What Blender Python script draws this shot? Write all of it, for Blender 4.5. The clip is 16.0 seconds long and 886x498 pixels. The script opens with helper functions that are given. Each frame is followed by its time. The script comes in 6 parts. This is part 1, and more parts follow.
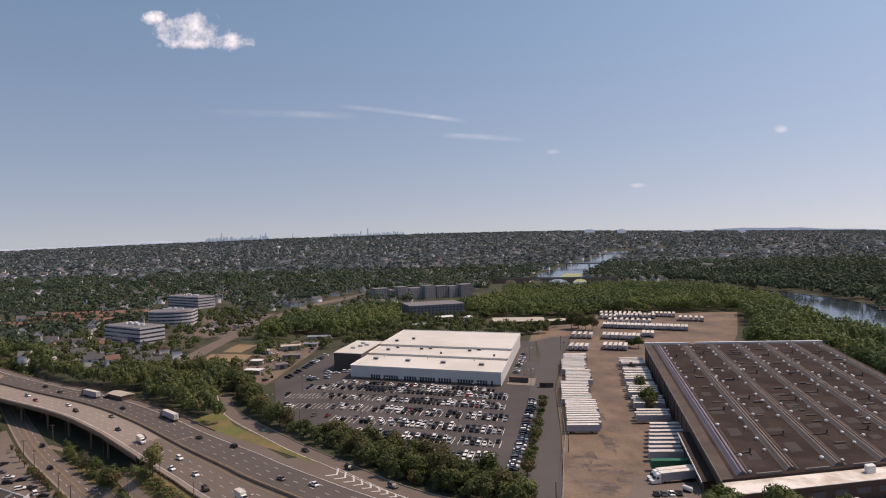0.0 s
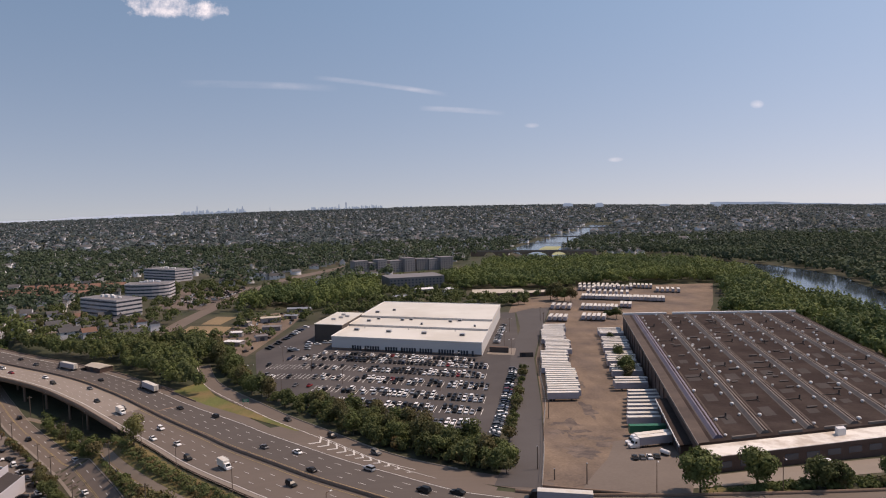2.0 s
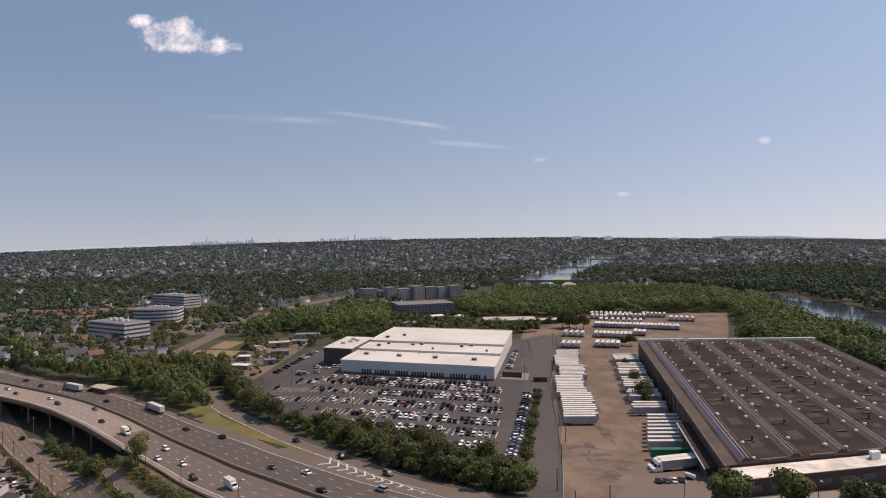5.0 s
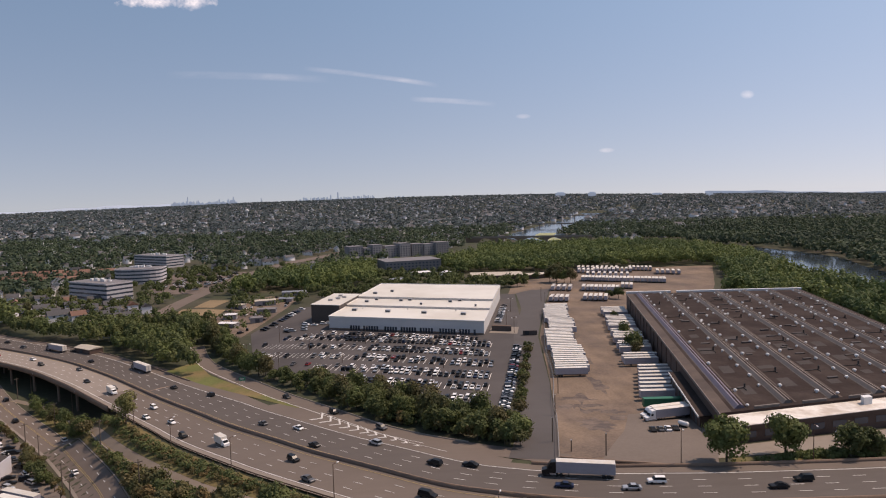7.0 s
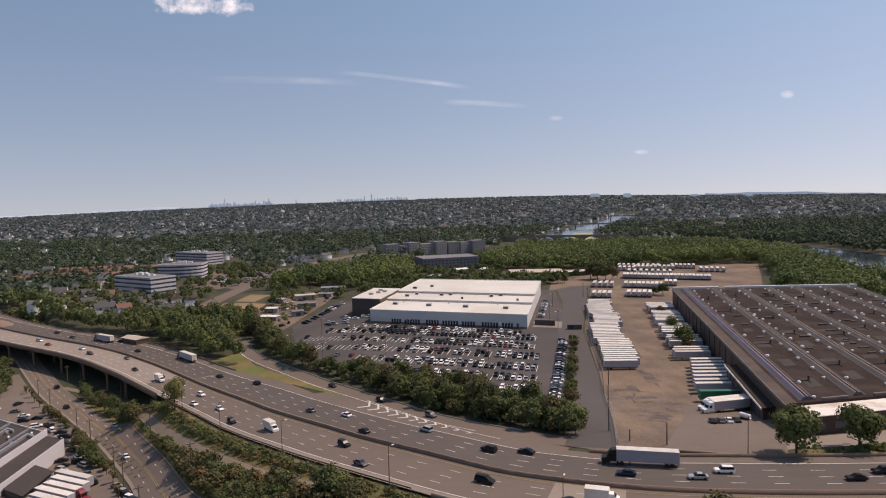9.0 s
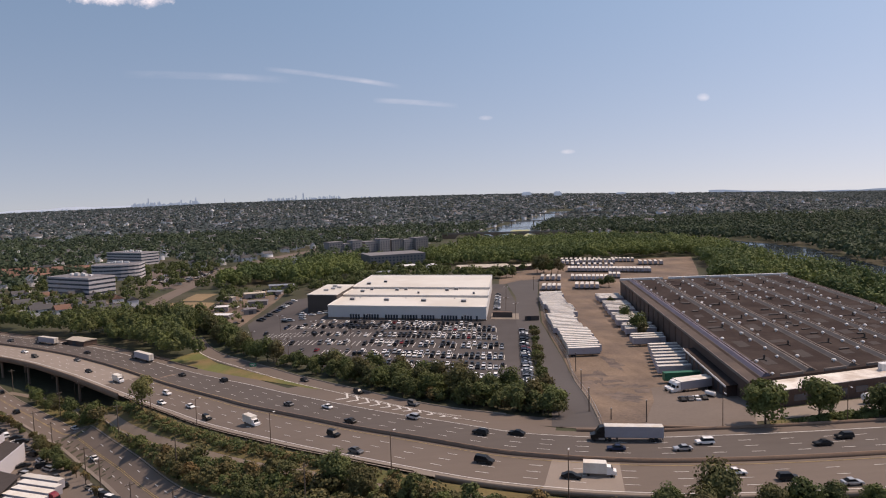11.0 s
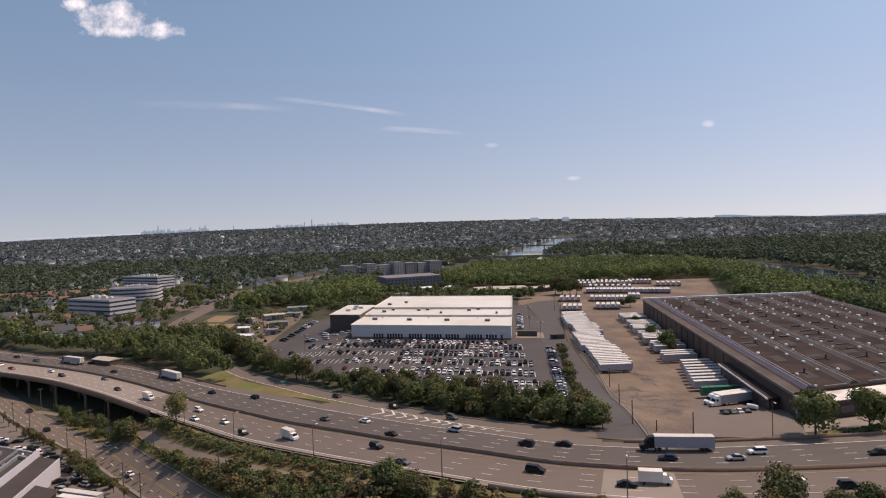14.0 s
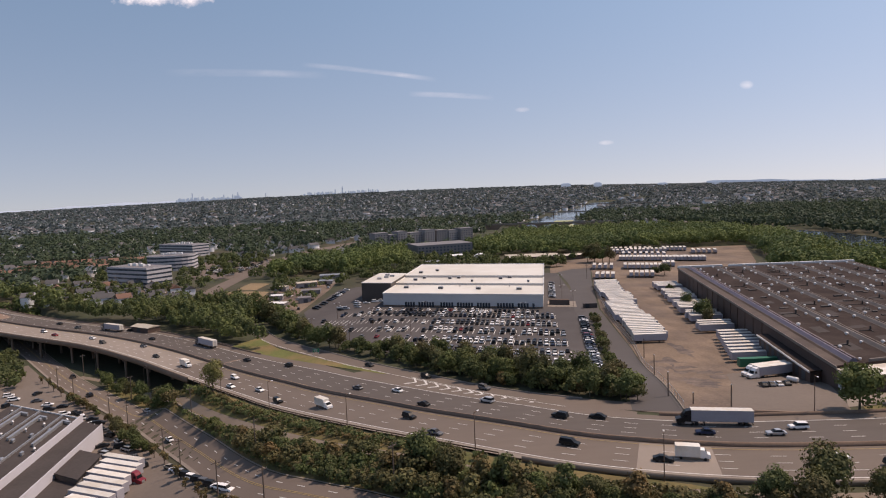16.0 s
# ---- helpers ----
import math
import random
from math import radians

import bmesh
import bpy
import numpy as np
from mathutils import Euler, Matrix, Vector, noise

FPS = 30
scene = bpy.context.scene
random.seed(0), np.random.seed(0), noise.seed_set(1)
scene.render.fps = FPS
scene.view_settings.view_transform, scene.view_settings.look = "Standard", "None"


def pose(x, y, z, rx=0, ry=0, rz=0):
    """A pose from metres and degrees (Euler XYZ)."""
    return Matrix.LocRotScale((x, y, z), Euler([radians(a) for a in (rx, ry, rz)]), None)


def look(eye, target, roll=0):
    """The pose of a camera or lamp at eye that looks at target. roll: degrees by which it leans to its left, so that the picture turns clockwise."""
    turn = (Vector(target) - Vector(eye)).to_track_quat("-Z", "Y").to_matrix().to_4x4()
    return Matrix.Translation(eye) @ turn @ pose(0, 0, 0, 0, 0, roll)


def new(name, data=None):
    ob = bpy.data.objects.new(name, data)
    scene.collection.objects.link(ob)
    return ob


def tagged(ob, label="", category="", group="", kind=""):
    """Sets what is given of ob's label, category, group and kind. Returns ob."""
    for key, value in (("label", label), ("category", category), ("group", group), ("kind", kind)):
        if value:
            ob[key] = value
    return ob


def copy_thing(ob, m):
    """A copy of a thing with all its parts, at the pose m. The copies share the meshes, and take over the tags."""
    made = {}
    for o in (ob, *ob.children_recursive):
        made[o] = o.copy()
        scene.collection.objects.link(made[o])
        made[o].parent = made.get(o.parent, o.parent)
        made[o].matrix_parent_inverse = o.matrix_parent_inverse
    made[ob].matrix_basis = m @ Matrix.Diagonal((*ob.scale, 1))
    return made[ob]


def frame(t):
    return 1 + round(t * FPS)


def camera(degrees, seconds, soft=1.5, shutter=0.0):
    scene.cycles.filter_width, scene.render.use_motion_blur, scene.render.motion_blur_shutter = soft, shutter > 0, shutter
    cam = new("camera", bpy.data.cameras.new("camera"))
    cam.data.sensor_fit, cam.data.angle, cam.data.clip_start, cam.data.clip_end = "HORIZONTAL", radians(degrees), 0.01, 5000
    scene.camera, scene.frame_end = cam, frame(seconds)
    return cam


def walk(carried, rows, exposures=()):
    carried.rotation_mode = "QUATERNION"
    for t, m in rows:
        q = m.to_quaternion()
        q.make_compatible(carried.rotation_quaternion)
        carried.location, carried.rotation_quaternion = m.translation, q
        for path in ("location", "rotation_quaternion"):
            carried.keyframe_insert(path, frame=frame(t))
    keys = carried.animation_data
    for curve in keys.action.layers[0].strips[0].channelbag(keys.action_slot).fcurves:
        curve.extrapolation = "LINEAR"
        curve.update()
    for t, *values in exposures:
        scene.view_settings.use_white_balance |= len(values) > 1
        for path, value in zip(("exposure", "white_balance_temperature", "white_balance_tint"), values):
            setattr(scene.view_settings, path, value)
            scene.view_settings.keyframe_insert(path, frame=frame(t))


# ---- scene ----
cam = camera(67.43, 16.0, soft=1.1)
PATH = [
    (0, (0.02, 0.00, 92.52), (3.03, 99.92, 90.06), -1.42),
    (0.5, (0.29, 2.22, 92.56), (3.55, 101.96, 86.10), -1.54),
    (1, (-0.02, 2.72, 92.74), (3.98, 102.31, 84.68), -1.59),
    (1.5, (-1.51, 0.98, 92.33), (6.08, 100.37, 84.35), -1.50),
    (2, (-1.46, 0.29, 90.73), (4.66, 99.89, 84.27), -1.33),
    (2.5, (0.30, 0.38, 87.41), (1.89, 100.35, 85.54), -1.27),
    (3, (0.93, 1.22, 85.53), (1.68, 101.22, 85.42), -1.31),
    (3.5, (0.26, 2.53, 85.32), (1.29, 102.52, 84.97), -1.04),
    (6, (-5.71, 8.09, 82.77), (1.44, 107.72, 78.02), -1.33),
    (6.5, (-5.76, 9.79, 82.54), (1.56, 109.23, 74.85), -1.40),
    (7, (-6.27, 11.22, 81.19), (1.04, 110.65, 73.40), -1.56),
    (7.5, (-5.41, 14.07, 78.89), (-3.49, 113.78, 71.55), -1.65),
    (8, (-6.86, 15.16, 77.63), (-4.81, 114.87, 70.34), -1.61),
    (10.5, (-24.18, 14.24, 73.19), (-16.77, 113.69, 65.73), -1.79),
    (11, (-28.85, 12.25, 73.38), (-16.12, 111.13, 65.63), -1.75),
    (11.5, (-32.80, 11.96, 72.98), (-18.09, 110.55, 65.05), -1.82),
    (12, (-34.54, 13.08, 71.21), (-22.43, 112.11, 64.43), -1.88),
    (12.5, (-35.88, 13.71, 70.26), (-23.97, 112.77, 63.60), -1.96),
    (13, (-37.72, 13.69, 70.29), (-25.52, 112.72, 63.66), -2.03),
    (13.5, (-38.70, 13.97, 70.01), (-27.19, 113.10, 63.62), -2.09),
    (14, (-39.59, 12.86, 69.04), (-27.67, 112.08, 65.33), -1.98),
    (14.5, (-40.46, 13.53, 69.41), (-28.20, 112.64, 64.21), -2.05),
    (15, (-41.01, 13.58, 69.40), (-28.35, 112.69, 65.20), -2.09),
    (15.5, (-41.36, 14.43, 69.81), (-28.38, 113.40, 63.70), -2.21),
    (16, (-39.84, 15.60, 70.12), (-32.66, 114.97, 61.53), -2.31),
]
walk(cam, [(t, look(eye, target, roll)) for t, eye, target, roll in PATH], [(0.0, 0.14, 6850, 20), (16.0, 0.24, 6850, 20)])

# ---- world and sun ----
SUN_AZ, SUN_EL = radians(76), radians(57)      # azimuth to the right of +y
sky = bpy.data.worlds.new("sky")
scene.world = sky
sky.use_nodes = True
wn, wl = sky.node_tree.nodes, sky.node_tree.links
wn.clear()


def wmath(op, a, b=None, c=None, clamp=False):
    n = wn.new("ShaderNodeMath")
    n.operation, n.use_clamp = op, clamp
    for i, v in enumerate((a, b, c)):
        if v is None:
            continue
        if isinstance(v, (int, float)):
            n.inputs[i].default_value = v
        else:
            wl.new(v, n.inputs[i])
    return n.outputs[0]


nishita = wn.new("ShaderNodeTexSky")
nishita.sky_type = "NISHITA"
nishita.sun_disc = False
nishita.sun_elevation, nishita.sun_rotation = SUN_EL, SUN_AZ
nishita.altitude, nishita.air_density, nishita.dust_density, nishita.ozone_density = 100, 1.0, 0.8, 2.0
coord = wn.new("ShaderNodeTexCoord")
sep = wn.new("ShaderNodeSeparateXYZ")
wl.new(coord.outputs["Generated"], sep.inputs[0])
lifted = wn.new("ShaderNodeCombineXYZ")      # the haze at the horizon hides the air below it
wl.new(sep.outputs[0], lifted.inputs[0]), wl.new(sep.outputs[1], lifted.inputs[1])
wl.new(wmath("ADD", wmath("MAXIMUM", sep.outputs[2], 0.0), 0.12), lifted.inputs[2])
wl.new(lifted.outputs[0], nishita.inputs[0])
ahead = wmath("MAXIMUM", sep.outputs[1], 0.02)
su, sv = wmath("DIVIDE", sep.outputs[0], ahead), wmath("DIVIDE", sep.outputs[2], ahead)
uv = wn.new("ShaderNodeCombineXYZ")
wl.new(su, uv.inputs[0]), wl.new(sv, uv.inputs[1])


def wnoise(scale, detail, rough, sx=1.0, sy=1.0):
    mp = wn.new("ShaderNodeMapping")
    mp.inputs["Scale"].default_value = (sx, sy, 1)
    wl.new(uv.outputs[0], mp.inputs[0])
    n = wn.new("ShaderNodeTexNoise")
    n.inputs["Scale"].default_value, n.inputs["Detail"].default_value, n.inputs["Roughness"].default_value = scale, detail, rough
    wl.new(mp.outputs[0], n.inputs["Vector"])
    return n.outputs[0]


def blob(cu, cv, ru, rv):
    """1 in the middle of an ellipse on the sky, 0 at its rim."""
    a = wmath("DIVIDE", wmath("SUBTRACT", su, cu), ru)
    b = wmath("DIVIDE", wmath("SUBTRACT", sv, cv), rv)
    return wmath("SUBTRACT", 1.0, wmath("ADD", wmath("MULTIPLY", a, a), wmath("MULTIPLY", b, b)))


def wmax(*vals):
    out = vals[0]
    for v in vals[1:]:
        out = wmath("MAXIMUM", out, v)
    return out


puff = wnoise(30, 8, 0.66)
cumulus = wmax(blob(-0.338, 0.310, 0.060, 0.030), blob(-0.275, 0.290, 0.040, 0.016), blob(-0.39, 0.327, 0.026, 0.012), blob(-0.335, 0.290, 0.05, 0.013))
cum_mask = wmath("MULTIPLY", wmath("ADD", wmath("MULTIPLY", cumulus, 0.75), wmath("MULTIPLY", wmath("SUBTRACT", puff, 0.56), 3.0)), 1.05, clamp=True)
cum_mask = wmath("MULTIPLY", cum_mask, wmath("GREATER_THAN", cumulus, -0.8))
wisp = wnoise(9, 5, 0.6, 1.0, 5.0)


def streak(u0, v0, u1, v1, width, sag=0.0):
    """A thin band of high cloud from one place on the sky to another."""
    t = wmath("DIVIDE", wmath("SUBTRACT", su, u0), u1 - u0)
    line = wmath("ADD", wmath("MULTIPLY_ADD", t, v1 - v0, v0), wmath("MULTIPLY", wmath("MULTIPLY", t, wmath("SUBTRACT", 1.0, t)), sag))
    off = wmath("DIVIDE", wmath("SUBTRACT", sv, line), width)
    band = wmath("SUBTRACT", 1.0, wmath("MULTIPLY", off, off), clamp=True)
    ends = wmath("MULTIPLY", wmath("MULTIPLY", t, wmath("SUBTRACT", 1.0, t)), 5.0, clamp=True)
    return wmath("MULTIPLY", band, ends)


cirrus = wmax(wmath("MULTIPLY", streak(-0.32, 0.186, -0.085, 0.176, 0.006, 0.008), 0.55), streak(-0.125, 0.193, 0.075, 0.165, 0.0042, 0.008), streak(0.03, 0.1462, 0.16, 0.1365, 0.0045, 0.004))
cirrus = wmath("MULTIPLY", cirrus, wmath("MULTIPLY", wmath("SUBTRACT", wisp, 0.25), 0.6, clamp=True))
small = wmax(blob(0.328, 0.0645, 0.013, 0.004), blob(0.20, 0.118, 0.012, 0.004), blob(0.55, 0.145, 0.012, 0.007))
small = wmath("MULTIPLY", wmath("MULTIPLY", small, wmath("MULTIPLY", puff, 0.9), clamp=True), 0.55, clamp=True)
cloud_mask = wmath("MULTIPLY", wmax(cum_mask, cirrus, small), wmath("GREATER_THAN", sep.outputs[1], 0.1))
mixc = wn.new("ShaderNodeMix")
mixc.data_type = "RGBA"
wl.new(cloud_mask, mixc.inputs[0])
# dusty air towards the horizon
low_air = wn.new("ShaderNodeMix")
low_air.data_type = "RGBA"
wl.new(wmath("MULTIPLY", wmath("MAXIMUM", sep.outputs[2], 0.0), 3.4, clamp=True), low_air.inputs[0])
low_air.inputs[6].default_value, low_air.inputs[7].default_value = (1.04, 0.84, 0.735, 1), (1.02, 1.02, 0.895, 1)
air = wn.new("ShaderNodeMix")
air.data_type, air.blend_type = "RGBA", "MULTIPLY"
air.inputs[0].default_value = 1.0
wl.new(nishita.outputs[0], air.inputs[6]), wl.new(low_air.outputs[2], air.inputs[7])
wl.new(air.outputs[2], mixc.inputs[6])
shade = wn.new("ShaderNodeMix")
shade.data_type = "RGBA"
wl.new(wmath("MULTIPLY", wmath("SUBTRACT", puff, 0.35), 3.0, clamp=True), shade.inputs[0])
shade.inputs[6].default_value, shade.inputs[7].default_value = (6.4, 6.2, 6.6, 1), (8.8, 8.4, 8.3, 1)
wl.new(shade.outputs[2], mixc.inputs[7])
bg = wn.new("ShaderNodeBackground")
bg.inputs[1].default_value = 0.122
wl.new(mixc.outputs[2], bg.inputs[0])
wout = wn.new("ShaderNodeOutputWorld")
wl.new(bg.outputs[0], wout.inputs[0])

sun_data = bpy.data.lights.new("sun", "SUN")
sun_data.energy, sun_data.angle, sun_data.color = 3.2, radians(0.6), (1.0, 0.85, 0.69)
sun = new("sun", sun_data)
sun_way = Vector((math.sin(SUN_AZ) * math.cos(SUN_EL), math.cos(SUN_AZ) * math.cos(SUN_EL), math.sin(SUN_EL)))
sun.matrix_world = look(sun_way * 900, (0, 0, 0))


# ---- materials ----
def mat(name, color, rough=0.8, vary=0.25, scale=0.3, fine=6.0, fine_vary=0.15, metal=0.0, bump=0.0, island=0.0, each=0.0, second=None, second_scale=0.05, spec=0.3, streaks=None):
    """A surface with a base colour, broad stains, fine grain and relief. island, each: variation from piece to piece, from object to object."""
    m = bpy.data.materials.new(name)
    m.use_nodes = True
    n, l = m.node_tree.nodes, m.node_tree.links
    b = n["Principled BSDF"]
    b.inputs["Roughness"].default_value, b.inputs["Metallic"].default_value = rough, metal
    b.inputs["Specular IOR Level"].default_value = spec
    tc = n.new("ShaderNodeTexCoord")
    geo = n.new("ShaderNodeNewGeometry")

    def tex(s, detail=4, stretch=None):
        t = n.new("ShaderNodeTexNoise")
        t.inputs["Scale"].default_value, t.inputs["Detail"].default_value, t.inputs["Roughness"].default_value = s, detail, 0.6
        if stretch:
            mp = n.new("ShaderNodeMapping")
            mp.inputs["Rotation"].default_value, mp.inputs["Scale"].default_value = (0, 0, stretch[0]), stretch[1]
            l.new(geo.outputs["Position"], mp.inputs[0])
            l.new(mp.outputs[0], t.inputs["Vector"])
        else:
            l.new(geo.outputs["Position"], t.inputs["Vector"])
        return t.outputs[0]

    def math_(op, a, c):
        k = n.new("ShaderNodeMath")
        k.operation = op
        for i, v in enumerate((a, c)):
            if isinstance(v, (int, float)):
                k.inputs[i].default_value = v
            else:
                l.new(v, k.inputs[i])
        return k.outputs[0]

    level = math_("MULTIPLY_ADD", tex(scale), 2 * vary)
    level.node.inputs[2].default_value = 1 - vary
    grain = math_("MULTIPLY_ADD", tex(fine, 2), 2 * fine_vary)
    grain.node.inputs[2].default_value = 1 - fine_vary
    level = math_("MULTIPLY", level, grain)
    if streaks:
        s = math_("MULTIPLY_ADD", tex(streaks[0], 3, streaks[1]), 2 * streaks[2])
        s.node.inputs[2].default_value = 1 - streaks[2]
        level = math_("MULTIPLY", level, s)
    if island:
        k = math_("MULTIPLY_ADD", geo.outputs["Random Per Island"], 2 * island)
        k.node.inputs[2].default_value = 1 - island
        level = math_("MULTIPLY", level, k)
    if each:
        oi = n.new("ShaderNodeObjectInfo")
        k = math_("MULTIPLY_ADD", oi.outputs["Random"], 2 * each)
        k.node.inputs[2].default_value = 1 - each
        level = math_("MULTIPLY", level, k)
    col = n.new("ShaderNodeMix")
    col.data_type = "RGBA"
    col.inputs[6].default_value = (*color, 1)
    col.inputs[7].default_value = (*(second or color), 1)
    if second:
        ramp = n.new("ShaderNodeValToRGB")
        ramp.color_ramp.elements[0].position, ramp.color_ramp.elements[1].position = 0.42, 0.6
        l.new(tex(second_scale, 5), ramp.inputs[0])
        l.new(ramp.outputs[0], col.inputs[0])
    else:
        col.inputs[0].default_value = 0
    sc = n.new("ShaderNodeVectorMath")
    sc.operation = "SCALE"
    l.new(col.outputs[2], sc.inputs[0])
    l.new(level, sc.inputs["Scale"])
    l.new(sc.outputs[0], b.inputs["Base Color"])
    if bump:
        bp = n.new("ShaderNodeBump")
        bp.inputs["Strength"].default_value, bp.inputs["Distance"].default_value = 0.6, bump
        l.new(grain, bp.inputs["Height"])
        l.new(bp.outputs[0], b.inputs["Normal"])
    return m


def leaves(name, a, c, scale=0.04):
    m = mat(name, a, 0.75, 0.3, scale, 0.6, 0.2, island=0.2, second=c, second_scale=scale * 0.6, each=0.2, spec=0.25)
    n, l = m.node_tree.nodes, m.node_tree.links
    b, out = n["Principled BSDF"], n["Material Output"]
    tr = n.new("ShaderNodeBsdfTranslucent")
    src = b.inputs["Base Color"].links[0].from_socket
    l.new(src, tr.inputs[0])
    mx = n.new("ShaderNodeMixShader")
    mx.inputs[0].default_value = 0.26
    l.new(b.outputs[0], mx.inputs[1]), l.new(tr.outputs[0], mx.inputs[2])
    l.new(mx.outputs[0], out.inputs[0])
    return m


M_GROUND = mat("soil_and_grass", (0.046, 0.052, 0.027), 0.95, 0.4, 0.03, 0.5, 0.35, second=(0.075, 0.066, 0.042), second_scale=0.012)
M_DRY = mat("dry_bank_grass", (0.155, 0.118, 0.05), 0.95, 0.4, 0.12, 1.6, 0.35, bump=0.08, second=(0.095, 0.098, 0.035), second_scale=0.09)
M_NORTHROAD = mat("dark_worn_asphalt", (0.105, 0.088, 0.078), 0.85, 0.14, 0.05, 4.0, 0.1, bump=0.01, streaks=(0.5, (radians(45), (0.12, 1.0, 1)), 0.12))
M_LOT = mat("lot_asphalt", (0.070, 0.061, 0.058), 0.85, 0.22, 0.03, 3.0, 0.12, bump=0.01, second=(0.09, 0.078, 0.074), second_scale=0.02)
M_ROAD = mat("worn_road_asphalt", (0.153, 0.122, 0.101), 0.85, 0.14, 0.04, 4.0, 0.1, bump=0.01, streaks=(0.5, (radians(45), (0.12, 1.0, 1)), 0.1))
M_CONC = mat("bridge_deck_concrete", (0.27, 0.225, 0.19), 0.85, 0.14, 0.1, 3.0, 0.1, bump=0.01)
M_SHOULDER = mat("pale_shoulder", (0.25, 0.21, 0.175), 0.9, 0.2, 0.1, 3.0, 0.12)
M_STREET = mat("street_asphalt", (0.155, 0.122, 0.10), 0.88, 0.16, 0.06, 4.0, 0.1, bump=0.01)
M_SLIP = mat("pale_worn_slip_road", (0.20, 0.16, 0.125), 0.9, 0.2, 0.08, 3.0, 0.12, bump=0.01)
M_DARKROAD = mat("access_road_asphalt", (0.088, 0.078, 0.075), 0.85, 0.2, 0.05, 3.0, 0.12)
M_DIRT = mat("yard_dirt", (0.205, 0.15, 0.108), 0.95, 0.45, 0.05, 1.1, 0.4, bump=0.05, second=(0.135, 0.102, 0.082), second_scale=0.022, streaks=(0.12, (radians(-12), (2.2, 0.25, 1)), 0.2))
M_PAVEYARD = mat("yard_paving", (0.165, 0.134, 0.112), 0.92, 0.22, 0.05, 1.0, 0.15, bump=0.03)
M_SAND = mat("bare_tan_field", (0.24, 0.175, 0.10), 0.95, 0.3, 0.05, 0.8, 0.2)
M_GRASS = mat("verge_grass", (0.125, 0.135, 0.042), 0.95, 0.35, 0.06, 1.2, 0.3, bump=0.08, second=(0.20, 0.145, 0.065), second_scale=0.05)
M_LINE = mat("white_road_paint", (0.62, 0.60, 0.57), 0.7, 0.2, 0.4, 5.0, 0.2)
M_STALL = mat("worn_stall_paint", (0.72, 0.70, 0.66), 0.7, 0.25, 0.4, 5.0, 0.2)
M_YELLOW = mat("yellow_road_paint", (0.36, 0.26, 0.11), 0.7, 0.2, 0.4, 5.0, 0.2)
M_BARRIER = mat("barrier_concrete", (0.22, 0.155, 0.115), 0.9, 0.25, 0.12, 2.0, 0.2, bump=0.02)
M_RUST = mat("weathered_steel", (0.16, 0.11, 0.085), 0.8, 0.3, 0.2, 2.0, 0.2, metal=0.3)
M_WHITEROOF = mat("white_roof_membrane", (0.68, 0.655, 0.60), 0.6, 0.07, 0.03, 1.5, 0.05, second=(0.60, 0.565, 0.50), second_scale=0.02)
M_WALLW = mat("pale_wall_panel", (0.58, 0.57, 0.565), 0.6, 0.08, 0.06, 2.0, 0.05)
M_DOOR = mat("dark_dock_door", (0.05, 0.055, 0.065), 0.5, 0.2, 0.3, 3.0, 0.1, each=0.4)
M_ANNEX = mat("dark_annex_wall", (0.085, 0.07, 0.062), 0.7, 0.2, 0.1, 2.0, 0.1)
M_DARKROOF = mat("tar_roof", (0.041, 0.030, 0.027), 0.95, 0.35, 0.09, 0.7, 0.25, bump=0.02, second=(0.058, 0.044, 0.039), second_scale=0.06, spec=0.08)
M_MONITOR = mat("roof_monitor_sheet", (0.185, 0.158, 0.14), 0.75, 0.35, 0.12, 2.0, 0.12)
M_MONITORBLUE = mat("bluish_roof_monitor_sheet", (0.19, 0.165, 0.205), 0.65, 0.3, 0.12, 2.0, 0.12)
M_BRICK = mat("dark_brick_wall", (0.105, 0.072, 0.06), 0.9, 0.25, 0.08, 4.0, 0.25, bump=0.02)
M_METALW = mat("white_painted_metal", (0.72, 0.71, 0.70), 0.45, 0.1, 0.2, 3.0, 0.1, each=0.06, island=0.04)
M_METALG = mat("galvanised_metal", (0.42, 0.42, 0.43), 0.4, 0.2, 0.5, 4.0, 0.15, metal=0.6)
M_TRAILER = mat("trailer_white_paint", (0.67, 0.64, 0.59), 0.45, 0.14, 0.15, 1.5, 0.14, each=0.14, second=(0.62, 0.56, 0.48), second_scale=0.25)
# white trailers' sides: their lilac-grey shade is painted into the colour
M_TRAILSIDE = mat("shaded_trailer_side", (0.37, 0.36, 0.40), 0.45, 0.1, 0.15, 1.5, 0.1, each=0.12)
M_GREEN = mat("green_trailer_paint", (0.03, 0.15, 0.085), 0.45, 0.15, 0.2, 2.0, 0.1)
M_BLACK = mat("black_rubber", (0.025, 0.025, 0.026), 0.85, 0.2, 1.0, 8.0, 0.1)
M_UNDER = mat("dark_chassis_steel", (0.05, 0.045, 0.042), 0.7, 0.2, 1.0, 6.0, 0.15)
M_GLASS = mat("dark_tinted_glass", (0.010, 0.011, 0.013), 0.3, 0.1, 0.5, 4.0, 0.05, spec=0.18)
M_PANE = mat("office_window_band", (0.06, 0.075, 0.10), 0.12, 0.25, 0.08, 1.0, 0.15, spec=0.6)
M_OFFICE = mat("pale_office_spandrel", (0.46, 0.44, 0.46), 0.6, 0.08, 0.1, 2.0, 0.06)
M_OFFROOF = mat("grey_office_roof", (0.19, 0.18, 0.185), 0.8, 0.2, 0.08, 1.0, 0.12)
M_APT = mat("grey_block_wall", (0.27, 0.255, 0.26), 0.8, 0.18, 0.06, 1.0, 0.1, each=0.22)
M_BEIGE = mat("beige_roof", (0.46, 0.41, 0.34), 0.8, 0.15, 0.06, 1.0, 0.1)
